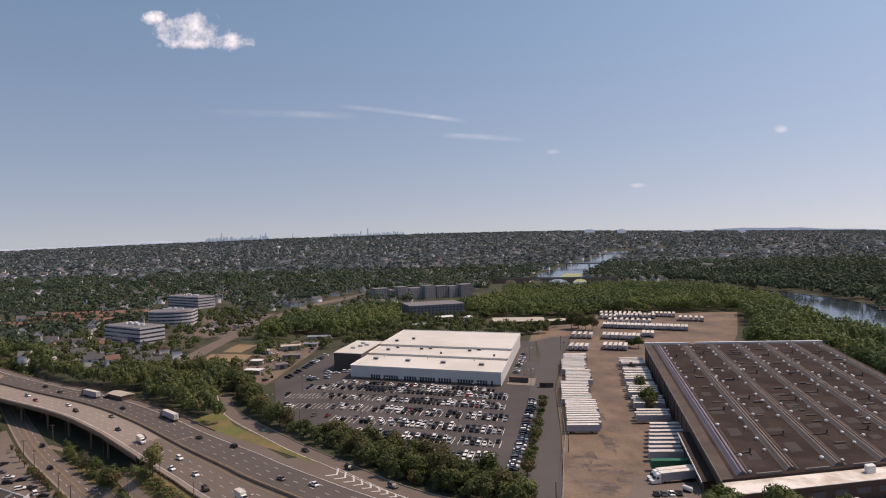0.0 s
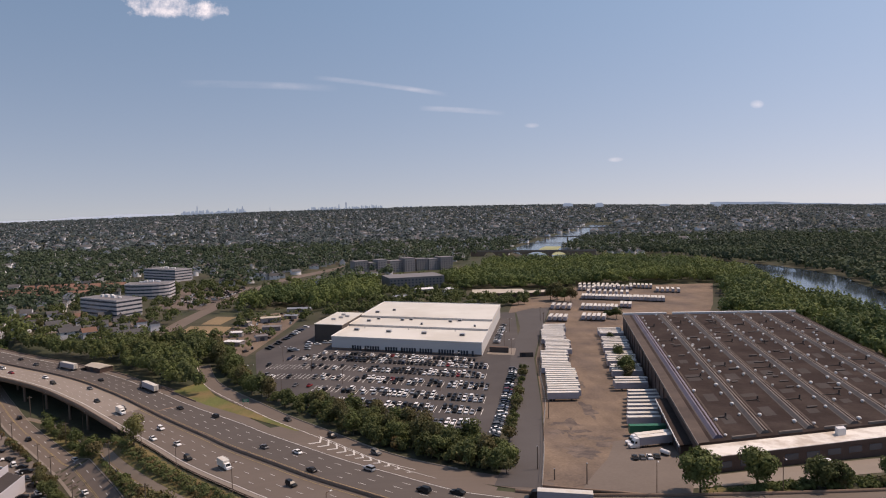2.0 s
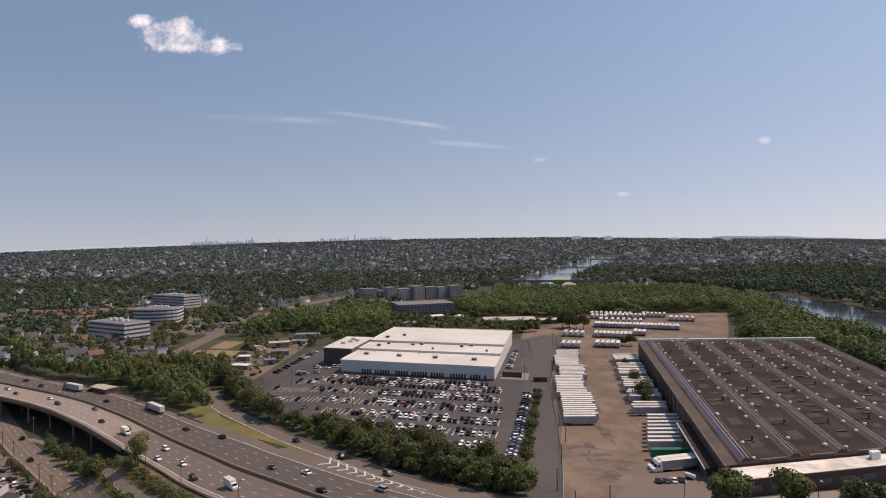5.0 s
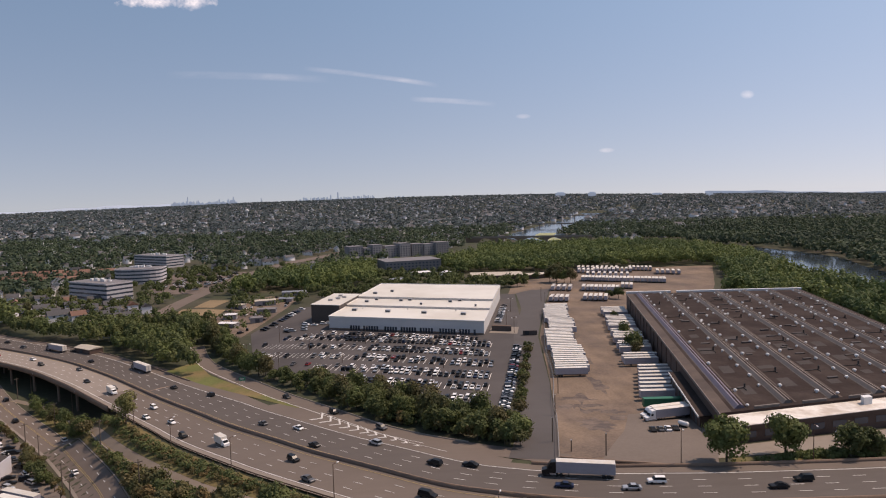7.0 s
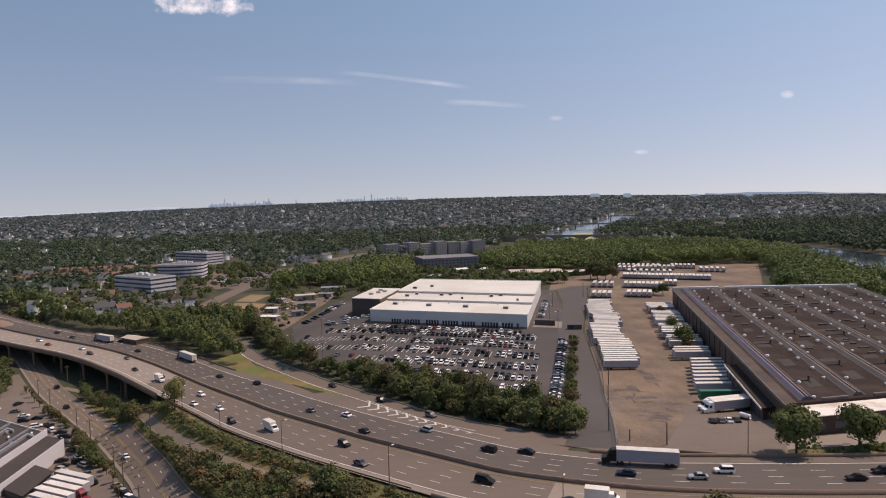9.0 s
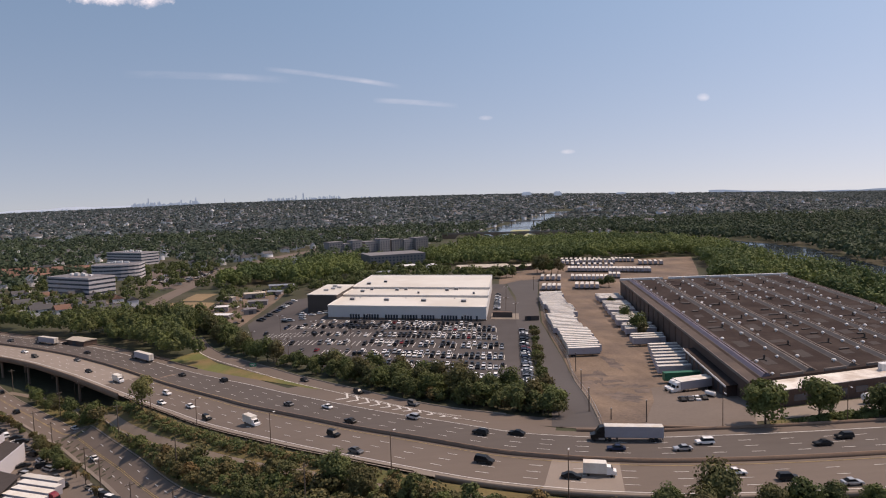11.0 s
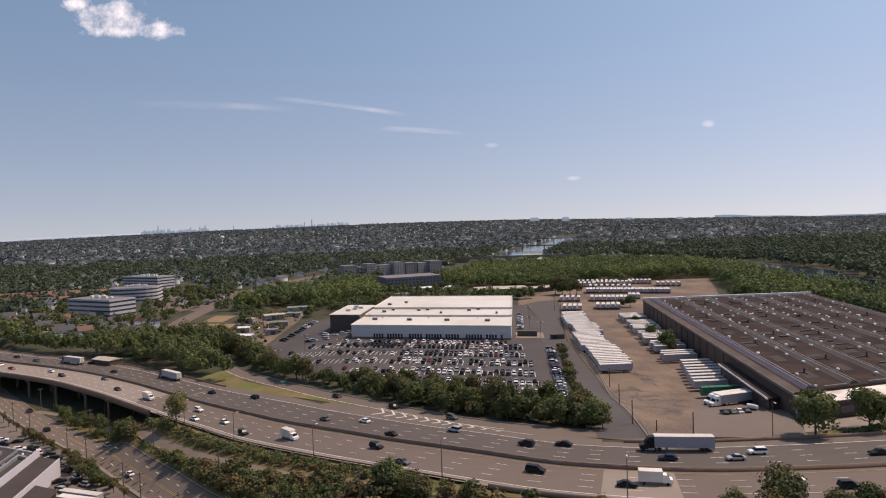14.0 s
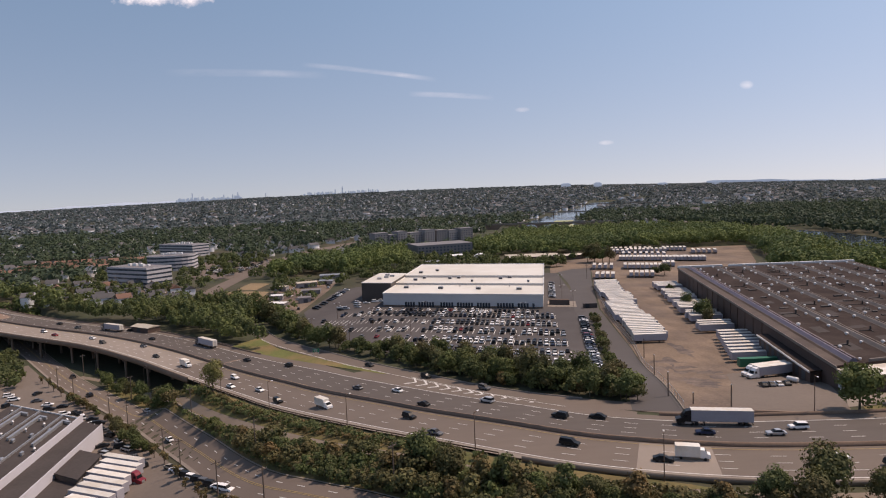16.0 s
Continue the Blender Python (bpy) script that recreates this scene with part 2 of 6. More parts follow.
M_HOUSE = mat("house_siding", (0.70, 0.70, 0.72), 0.8, 0.1, 0.05, 1.0, 0.1, island=0.3)
M_HROOF = mat("house_shingles", (0.085, 0.085, 0.09), 0.85, 0.25, 0.06, 1.0, 0.15, island=0.5, second=(0.11, 0.105, 0.108), second_scale=0.012)
M_STAINED = mat("stained_white_roof", (0.78, 0.74, 0.68), 0.65, 0.12, 0.05, 1.5, 0.1, second=(0.52, 0.45, 0.38), second_scale=0.12)
M_REDROOF = mat("reddish_brown_shingles", (0.20, 0.115, 0.085), 0.85, 0.2, 0.06, 1.0, 0.2, each=0.25)
M_WETDIRT = mat("dark_damp_dirt", (0.095, 0.073, 0.062), 0.8, 0.5, 0.25, 1.5, 0.4, second=(0.16, 0.12, 0.095), second_scale=0.2)
M_EDGE = mat("weathered_brown_roof_edge", (0.10, 0.075, 0.062), 0.9, 0.35, 0.12, 1.2, 0.2, second=(0.075, 0.057, 0.05), second_scale=0.1)
M_REDPAINT = mat("red_truck_paint", (0.20, 0.02, 0.03), 0.3, 0.1, 0.5, 4.0, 0.05, spec=0.5)
# haze of the air put into the blue-grey colour, plus a faint glow
M_SKYLINE = mat("painted_haze_blue", (0.34, 0.39, 0.46), 0.95, 0.1, 0.005, 0.05, 0.05)
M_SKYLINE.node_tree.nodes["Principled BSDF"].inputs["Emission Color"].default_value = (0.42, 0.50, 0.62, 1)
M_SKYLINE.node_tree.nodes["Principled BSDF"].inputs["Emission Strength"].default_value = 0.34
M_WATER = mat("river_water", (0.045, 0.06, 0.075), 0.12, 0.25, 0.01, 0.25, 0.08, bump=0.02, spec=0.7)
M_ALGAE = mat("river_weed_bed", (0.33, 0.33, 0.16), 0.6, 0.2, 0.02, 0.3, 0.1)
M_BARK = mat("bark", (0.10, 0.08, 0.06), 0.95, 0.3, 0.5, 5.0, 0.25)
M_WOOD = mat("weathered_pole_wood", (0.13, 0.10, 0.08), 0.9, 0.25, 0.4, 5.0, 0.2)
M_LEAF = leaves("broad_leaves", (0.115, 0.136, 0.046), (0.085, 0.108, 0.039), 0.06)
M_LEAF_B = leaves("yellowing_leaves", (0.25, 0.24, 0.095), (0.19, 0.19, 0.07), 0.2)
M_LEAF_D = leaves("dark_leaves", (0.088, 0.108, 0.042), (0.115, 0.128, 0.046), 0.08)
M_WOODS = leaves("woodland_leaves", (0.122, 0.150, 0.047), (0.070, 0.100, 0.038), 0.02)
M_SUBURB = leaves("suburb_tree_leaves", (0.047, 0.067, 0.041), (0.064, 0.088, 0.048), 0.012)
# paler and bluer than the other leaves: distance haze is put into this colour
M_FARTREES = leaves("haze_tinted_tree_leaves", (0.070, 0.092, 0.097), (0.086, 0.110, 0.110), 0.006)
M_OLIVE = leaves("olive_brown_shrub_leaves", (0.125, 0.106, 0.048), (0.098, 0.104, 0.042), 0.12)
M_RUSSET = leaves("russet_shrub_leaves", (0.18, 0.125, 0.055), (0.125, 0.12, 0.05), 0.2)
M_LB_ROOF = mat("dark_grey_roof_felt", (0.07, 0.06, 0.057), 0.92, 0.25, 0.08, 1.0, 0.2, bump=0.02, spec=0.1)
M_LB_WALL = mat("pale_lilac_cladding", (0.56, 0.54, 0.57), 0.55, 0.08, 0.1, 2.0, 0.06)
M_SIGN = mat("green_sign_sheet", (0.02, 0.16, 0.09), 0.5, 0.1, 0.5, 4.0, 0.1)
PAINTS = {
    "white": mat("white_car_paint", (0.82, 0.81, 0.80), 0.3, 0.04, 1.0, 6.0, 0.03, spec=0.4),
    "silver": mat("silver_car_paint", (0.46, 0.47, 0.49), 0.28, 0.04, 1.0, 6.0, 0.03, metal=0.4, spec=0.6),
    "grey": mat("grey_car_paint", (0.13, 0.13, 0.135), 0.38, 0.04, 1.0, 6.0, 0.03, metal=0.3, spec=0.4),
    "black": mat("black_car_paint", (0.012, 0.012, 0.013), 0.35, 0.04, 1.0, 6.0, 0.03, spec=0.3),
    "blue": mat("dark_blue_car_paint", (0.018, 0.03, 0.07), 0.35, 0.04, 1.0, 6.0, 0.03, spec=0.35),
    "red": mat("red_car_paint", (0.24, 0.02, 0.02), 0.25, 0.04, 1.0, 6.0, 0.03, spec=0.6),
    "beige": mat("beige_car_paint", (0.36, 0.31, 0.24), 0.28, 0.04, 1.0, 6.0, 0.03, metal=0.3, spec=0.6),
}

# ---- the lie of the land ----
HIGHWAY = [(-900, 935), (-560, 672), (-298, 467), (-203, 398), (-160, 359), (-129, 325.5), (-90, 281), (-72, 258), (-50, 231), (-28.6, 205.5), (-1, 178.5), (17, 168), (37, 161), (56, 157.5), (85, 154.5), (140, 152), (220, 154), (400, 170), (900, 250)]
RIVER = [(900, 60), (520, 330), (400, 500), (415, 640), (455, 760), (430, 920), (300, 1090), (255, 1250), (330, 1480), (430, 1720), (560, 2050), (760, 2500)]
UNDERPASS = [(-130, 264), (-157, 296), (-196, 340), (-230, 384), (-275, 445), (-330, 520)]


def smooth(v):
    v = np.clip(v, 0, 1)
    return v * v * (3 - 2 * v)


def near_line(line, x, y):
    """Distance to a line of points, to its left positive."""
    x, y = np.asarray(x, float), np.asarray(y, float)
    best, side = np.full(x.shape, 1e9), np.ones(x.shape)
    for (ax, ay), (bx, by) in zip(line, line[1:]):
        dx, dy = bx - ax, by - ay
        t = np.clip(((x - ax) * dx + (y - ay) * dy) / (dx * dx + dy * dy), 0, 1)
        ex, ey = x - ax - t * dx, y - ay - t * dy
        d = np.hypot(ex, ey)
        nearer = d < best
        best, side = np.where(nearer, d, best), np.where(nearer, np.sign(dx * ey - dy * ex + 1e-9), side)
    return best * side


def deck(x, y):
    """Height of the land as the highway and the yards lie on it."""
    x, y = np.asarray(x, float), np.asarray(y, float)
    west = -4 * smooth((-x - 40) / 80)
    rise = 4 * smooth((y - 480) / 90) * smooth((-x - 100) / 60)
    yard = smooth((x - 34) / 30)
    return west + rise + 8 * smooth((310 - 48 * yard - y) / (150 - 60 * yard)) * smooth((x + 110) / 110)


def land(x, y):
    x, y = np.asarray(x, float), np.asarray(y, float)
    z = deck(x, y)
    south = -near_line(HIGHWAY, x, y)
    bank = smooth((-x - 60) / 70) * smooth((south - 21) / 28)
    below_bridge = smooth((-x - 114) / 36) * smooth((south + 20) / 8)
    under = smooth((24 - np.abs(near_line(UNDERPASS, x, y))) / 9) * smooth((south + 75) / 30) * smooth((-x - 150) / 30)
    z = z - 11 * np.maximum(np.maximum(bank, below_bridge), under)
    z = z - 0.5 * smooth((23 - np.abs(south)) / 3)
    z = z - 1.6 * smooth((48 + 8 * smooth((y - 1000) / 150) - np.abs(near_line(RIVER, x, y))) / 14)
    far = np.hypot(x, y)
    bearing = np.degrees(np.arctan2(x, np.maximum(y, 1)))
    rim = 74 - 57 * np.clip((np.abs(bearing - 1) - 12) / 24, 0, 1) ** 1.3
    roll = 5 * np.sin(x * 0.0021 + 1) * np.sin(y * 0.0017) * smooth((far - 1200) / 800)
    return z + rim * smooth((far - 1800) / 3100) ** 1.2 + roll


def at_land(x, y):
    return float(land(np.array([x]), np.array([y]))[0])


def at_deck(x, y):
    return float(deck(np.array([x]), np.array([y]))[0])


# ---- building helpers ----
def finish(bm, name, material):
    me = bpy.data.meshes.new(name)
    bm.to_mesh(me)
    bm.free()
    for m in (material if isinstance(material, (list, tuple)) else (material,)):
        me.materials.append(m)
    return me


def part(name, bm, material, parent, label=""):
    ob = new(name, finish(bm, name, material) if isinstance(bm, bmesh.types.BMesh) else bm)
    ob.parent = parent
    if label:
        ob["label"] = label
    return ob


def thing(name, label, category, group="", m=None, kind=""):
    ob = new(name)
    ob.empty_display_size = 0.3
    if m is not None:
        ob.matrix_basis = m
    return tagged(ob, label, category, group, kind)


def box(bm, x0, x1, y0, y1, z0, z1, m=None, inset=0.0):
    """A box; inset draws in the top."""
    i = inset
    pts = [(x0, y0, z0), (x1, y0, z0), (x1, y1, z0), (x0, y1, z0), (x0 + i, y0 + i, z1), (x1 - i, y0 + i, z1), (x1 - i, y1 - i, z1), (x0 + i, y1 - i, z1)]
    v = [bm.verts.new(m @ Vector(p) if m else p) for p in pts]
    return [bm.faces.new([v[k] for k in f]) for f in ((3, 2, 1, 0), (4, 5, 6, 7), (0, 1, 5, 4), (1, 2, 6, 5), (2, 3, 7, 6), (3, 0, 4, 7))]


def boxes(*specs, m=None):
    bm = bmesh.new()
    for s in specs:
        box(bm, *s, m=m)
    return bm


def bevelled(bm, width=0.05, segments=1):
    bmesh.ops.bevel(bm, geom=list(bm.edges), offset=width, segments=segments, affect="EDGES", profile=0.5)
    return bm


def tube(bm, x, y, z0, z1, r0, r1=None, sides=8, m=None):
    r1 = r0 if r1 is None else r1
    ring = [[], []]
    for k, (z, r) in enumerate(((z0, r0), (z1, r1))):
        for a in range(sides):
            p = Vector((x + r * math.cos(2 * math.pi * a / sides), y + r * math.sin(2 * math.pi * a / sides), z))
            ring[k].append(bm.verts.new(m @ p if m else p))
    for a in range(sides):
        bm.faces.new((ring[0][a], ring[0][(a + 1) % sides], ring[1][(a + 1) % sides], ring[1][a]))
    bm.faces.new(ring[1])
    bm.faces.new(ring[0][::-1])
    return bm


def prism(bm, corners, z0, z1):
    """A solid over a plan of corners; heights may be lists."""
    n = len(corners)
    z0, z1 = (z0 if isinstance(z0, (list, tuple)) else [z0] * n), (z1 if isinstance(z1, (list, tuple)) else [z1] * n)
    a = [bm.verts.new((*c, z)) for c, z in zip(corners, z0)]
    b = [bm.verts.new((*c, z)) for c, z in zip(corners, z1)]
    for k in range(n):
        bm.faces.new((a[k], a[(k + 1) % n], b[(k + 1) % n], b[k]))
    bm.faces.new(b)
    bm.faces.new(a[::-1])
    bmesh.ops.recalc_face_normals(bm, faces=list(bm.faces))
    return bm


def raw_mesh(name, verts, faces, material):
    """A mesh from arrays; all faces have the same number of corners."""
    me = bpy.data.meshes.new(name)
    verts, faces = np.asarray(verts, np.float32), np.asarray(faces, np.int32)
    nf, k = faces.shape
    me.vertices.add(len(verts))
    me.vertices.foreach_set("co", verts.ravel())
    me.loops.add(nf * k)
    me.loops.foreach_set("vertex_index", faces.ravel())
    me.polygons.add(nf)
    me.polygons.foreach_set("loop_start", np.arange(0, nf * k, k, dtype=np.int32))
    me.materials.append(material)
    me.update(calc_edges=True)
    return me


def resample(line, step):
    pts = [np.array(p, float) for p in line]
    # a smooth curve through the points
    out = []
    for i in range(len(pts) - 1):
        p0, p1, p2, p3 = pts[max(i - 1, 0)], pts[i], pts[i + 1], pts[min(i + 2, len(pts) - 1)]
        k = max(1, int(np.linalg.norm(p2 - p1) / step))
        for j in range(k):
            t = j / k
            out.append(0.5 * (2 * p1 + (p2 - p0) * t + (2 * p0 - 5 * p1 + 4 * p2 - p3) * t * t + (3 * p1 - p0 - 3 * p2 + p3) * t ** 3))
    out.append(pts[-1])
    return np.array(out)


def normals(line):
    d = np.gradient(line, axis=0)
    d /= np.linalg.norm(d, axis=1)[:, None]
    return np.stack([-d[:, 1], d[:, 0]], 1)


def strip(name, line, left, right, lift, material, height=deck, across=6):
    """A ribbon along a line between two offsets to its left, laid on the land."""
    nr = normals(line)
    offs = np.linspace(left, right, across + 1)
    xy = (line[:, None] + nr[:, None] * offs[None, :, None]).reshape(-1, 2)
    z = height(xy[:, 0], xy[:, 1]) + lift
    w = across + 1
    f = [(i * w + j, i * w + j + 1, (i + 1) * w + j + 1, (i + 1) * w + j) for i in range(len(line) - 1) for j in range(across)]
    f = np.array(f)[:, ::-1] if left < right else np.array(f)
    return raw_mesh(name, np.c_[xy, z], f, material)


def loft(name, a, c, lift, material, n=30, across=16, height=None):
    """A sheet between two lines of points, laid on the land."""
    def even(line):
        line = np.array(line, float)
        s = np.r_[0, np.cumsum(np.linalg.norm(np.diff(line, axis=0), axis=1))]
        t = np.linspace(0, s[-1], n + 1)
        return np.stack([np.interp(t, s, line[:, 0]), np.interp(t, s, line[:, 1])], 1)
    a, c = even(a), even(c)
    k = np.linspace(0, 1, across + 1)[None, :, None]
    xy = (a[:, None] * (1 - k) + c[:, None] * k).reshape(-1, 2)
    z = (height or land)(xy[:, 0], xy[:, 1]) + lift
    w = across + 1
    f = np.array([(i * w + j, (i + 1) * w + j, (i + 1) * w + j + 1, i * w + j + 1) for i in range(n) for j in range(across)])
    p = xy[f[0]]
    area = np.sum(p[:, 0] * np.roll(p[:, 1], -1) - np.roll(p[:, 0], -1) * p[:, 1])
    return raw_mesh(name, np.c_[xy, z], f if area > 0 else f[:, ::-1], material)


def inside(poly, x, y):
    x, y = np.asarray(x, float), np.asarray(y, float)
    r = np.zeros(x.shape, bool)
    for (ax, ay), (bx, by) in zip(poly, poly[1:] + poly[:1]):
        c = ((ay > y) != (by > y)) & (x < (bx - ax) * (y - ay) / (by - ay + 1e-12) + ax)
        r ^= c
    return r


# ---- ground ----
def spread(lo, a, c, hi, step, grow=1.14):
    mid = list(np.arange(a, c + 0.1, step))
    up, dn, w = [], [], step
    while mid[-1] + sum(up) < hi:
        w *= grow
        up.append(w)
    w = step
    while mid[0] - sum(dn) > lo:
        w *= grow
        dn.append(w)
    return np.r_[mid[0] - np.cumsum(dn)[::-1], mid, mid[-1] + np.cumsum(up)]


gx, gy = spread(-4950, -400, 420, 4950, 4), spread(-900, 100, 760, 4950, 4, 1.1)
X, Y = np.meshgrid(gx, gy)
idx = np.arange(X.size).reshape(X.shape)
quads = np.stack([idx[:-1, :-1], idx[:-1, 1:], idx[1:, 1:], idx[1:, :-1]], -1).reshape(-1, 4)
ground = new("ground", raw_mesh("ground", np.c_[X.ravel(), Y.ravel(), land(X.ravel(), Y.ravel())], quads, M_GROUND))
tagged(ground, "rolling suburban ground of grass and bare soil", "ground", kind="structure")


def surface(name, me, label, category):
    return tagged(new(name, me), label, category, kind="structure")


# ---- highway ----
HW = resample(HIGHWAY, 5.0)
highway = surface("highway", strip("highway", HW, -19.5, 21.5, 0.10, M_ROAD, across=10), "wide worn asphalt highway with four lanes each way", "highway")
HN = normals(HW)
part("carriageway", strip("carriageway", HW, 0.6, 17.5, 0.14, M_NORTHROAD, across=8), None, highway, "darker asphalt carriageway")


def stretch(x0, x1, line=None):
    line = HW if line is None else line
    return line[(line[:, 0] >= x0) & (line[:, 0] <= x1)]


def sweep(name, line, profile, material, height=deck):
    """A closed profile of (offset to the left, height) drawn along a line."""
    nr = normals(line)
    k = len(profile)
    offs, zs = np.array([p[0] for p in profile]), np.array([p[1] for p in profile])
    xy = line[:, None] + nr[:, None] * offs[None, :, None]
    z = height(xy[..., 0].ravel(), xy[..., 1].ravel()).reshape(xy.shape[:2]) + zs
    v = np.concatenate([xy, z[..., None]], -1).reshape(-1, 3)
    f = [(i * k + j, (i + 1) * k + j, (i + 1) * k + (j + 1) % k, i * k + (j + 1) % k) for i in range(len(line) - 1) for j in range(k)]
    return raw_mesh(name, v, f, material)


part("bridge_deck", strip("bridge_deck", stretch(-420, -128), -19.0, -1.2, 0.14, M_CONC, across=5), None, highway, "pale concrete deck over the street")
part("bridge_deck", strip("bridge_deck", stretch(14, 33), -19.0, -1.2, 0.14, M_CONC, across=5), None, highway, "pale concrete deck over the street")
part("shoulder", strip("shoulder", HW, 17.6, 21.4, 0.13, M_ROAD, across=2), None, highway)
part("shoulder", strip("shoulder", HW, -19.4, -17.2, 0.15, M_SHOULDER, across=2), None, highway)
part("edge_line", strip("edge_line", HW, 16.9, 17.2, 0.17, M_LINE, across=1), None, highway)
part("edge_line", strip("edge_line", HW, -17.0, -16.7, 0.18, M_LINE, across=1), None, highway)
part("edge_line", strip("edge_line", HW, 1.9, 2.1, 0.16, M_YELLOW, across=1), None, highway)
part("edge_line", strip("edge_line", HW, -2.1, -1.9, 0.18, M_YELLOW, across=1), None, highway)
jersey = [(-0.45, 0.0), (0.45, 0.0), (0.25, 0.4), (0.14, 1.15), (-0.14, 1.15), (-0.25, 0.4)]
tagged(new("median_barrier", sweep("median_barrier", HW, jersey, M_BARRIER)), "brown weathered concrete barrier between the carriageways", "barrier", kind="structure")
side = [(-0.2, -0.3), (0.2, -0.3), (0.14, 1.0), (-0.14, 1.0)]
tagged(new("north_barrier", sweep("north_barrier", stretch(20, 900), [(21.6 + o, z) for o, z in side], M_BARRIER)), "low brown roadside wall along the highway", "barrier", kind="structure")
tagged(new("north_barrier", sweep("north_barrier", stretch(-900, -120), [(21.6 + o, z * 0.7) for o, z in side], M_BARRIER)), "low brown roadside wall along the highway", "barrier", kind="structure")
fascia = [(-19.3, -1.7), (-19.9, -1.7), (-19.9, 0.95), (-19.6, 0.95), (-19.5, 0.0)]
tagged(new("bridge_parapet", sweep("bridge_parapet", stretch(-900, -112), fascia, M_BARRIER)), "concrete bridge girder and parapet of the highway", "bridge parapet", kind="structure")
tagged(new("south_barrier", sweep("south_barrier", stretch(-3, 900), [(-19.8 + o, z) for o, z in side], M_CONC)), "pale concrete wall along the highway edge", "barrier", kind="structure")
slab = [(-19.4, -1.6), (21.4, -1.6), (21.4, -0.02), (-19.4, -0.02)]
part("bridge_slab", sweep("bridge_slab", stretch(-900, -122), slab, M_BARRIER), None, highway)

# guard rail on posts where the road runs along the bank
rail = thing("guard_rail", "low rusty steel guard rail on posts beside the highway", "guard rail", kind="structure")
part("rail", sweep("rail", stretch(-111, -4), [(-19.55, 0.45), (-19.62, 0.45), (-19.62, 0.8), (-19.55, 0.8)], M_RUST), None, rail)
post_bm = boxes((-0.08, 0.08, -0.08, 0.08, -0.6, 0.8))
post_me = finish(post_bm, "post", M_RUST)
for p, n in list(zip(HW, HN))[::1]:
    if -111 < p[0] < -4:
        q = p - n * 19.8
        o = part("post", post_me, None, rail)
        o.location = (q[0], q[1], at_deck(*q))

# broken lane lines, past counting
verts, faces = [], []
for off in (5.55, 9.3, 13.1, -5.55, -9.3, -13.1):
    run = 0.0
    for i in range(len(HW) - 1):
        a, c = HW[i], HW[i + 1]
        d = (c - a) / np.linalg.norm(c - a)
        n = np.array([-d[1], d[0]])
        if abs(a[0]) < 620 and i % 2 == 0:
            p = a + HN[i] * off
            q = p + d * 3.4
            k = len(verts)
            for r, s in ((p, -0.09), (q, -0.09), (q, 0.09), (p, 0.09)):
                e = r + n * s
                verts.append((*e, at_deck(*e) + 0.17))
            faces.append((k, k + 1, k + 2, k + 3))
tagged(new("lane_marking", raw_mesh("lane_marking", verts, faces, M_LINE)), "broken white lane lines painted on the highway", "road marking", kind="stuff")

# exit ramp, the verge inside it and the hatched gore
RAMP = resample([(-126, 412), (-113, 377), (-101, 354), (-76, 317), (-56, 288), (-34, 259), (-10, 225), (12, 205), (40, 188)], 5.0)
surface("exit_ramp", strip("exit_ramp", RAMP, -4.2, 4.4, 0.09, M_ROAD, across=3), "narrow worn asphalt exit ramp beside the highway", "ramp")
part("edge_line", strip("edge_line", RAMP[:-8], -3.3, -3.05, 0.16, M_STALL, across=1), None, bpy.data.objects["exit_ramp"])
tagged(new("ramp_kerb", sweep("ramp_kerb", RAMP[:-6], [(4.0, -0.2), (4.35, -0.2), (4.3, 0.45), (4.05, 0.45)], M_SHOULDER)), "low pale kerb along the outside of the ramp", "kerb", kind="structure")


def beside(x, off):
    """A place beside the highway: by the x of its middle line and the offset to its left."""
    i = int(np.argmin(np.abs(HF[:, 0] - x)))
    return HF[i] + HFN[i] * off


HF = resample(HIGHWAY, 1.0)
HFN = normals(HF)
surface("verge", loft("verge", [beside(-142, 23), beside(-116, 22), beside(-89, 23.4), beside(-67, 26)], [beside(-146, 42), beside(-123, 32.5), beside(-95, 29.0), beside(-66, 27)], 0.125, M_GRASS, height=deck), "dry green and yellow grass verge beside the ramp", "verge")
surface("wide_shoulder", loft("wide_shoulder", [beside(-165, 21.4), beside(-131, 21.4), beside(-100, 21.4), beside(-74, 21.4)], [beside(-165, 24), beside(-131, 26.5), beside(-105, 26), beside(-76, 21.8)], 0.10, M_ROAD, height=deck), "worn asphalt shoulder beside the highway", "pavement")
surface("gore_pavement", loft("gore_pavement", [beside(-76, 21), beside(-40, 20.5), beside(-10, 20), beside(15, 20)], [beside(-74, 27), beside(-40, 29), beside(-10, 26), beside(15, 24)], 0.085, M_ROAD, height=deck), "asphalt wedge between the ramp and the highway", "pavement")
gore = thing("chevron_marking", "white painted chevrons on the gore of the ramp", "road marking", kind="structure")
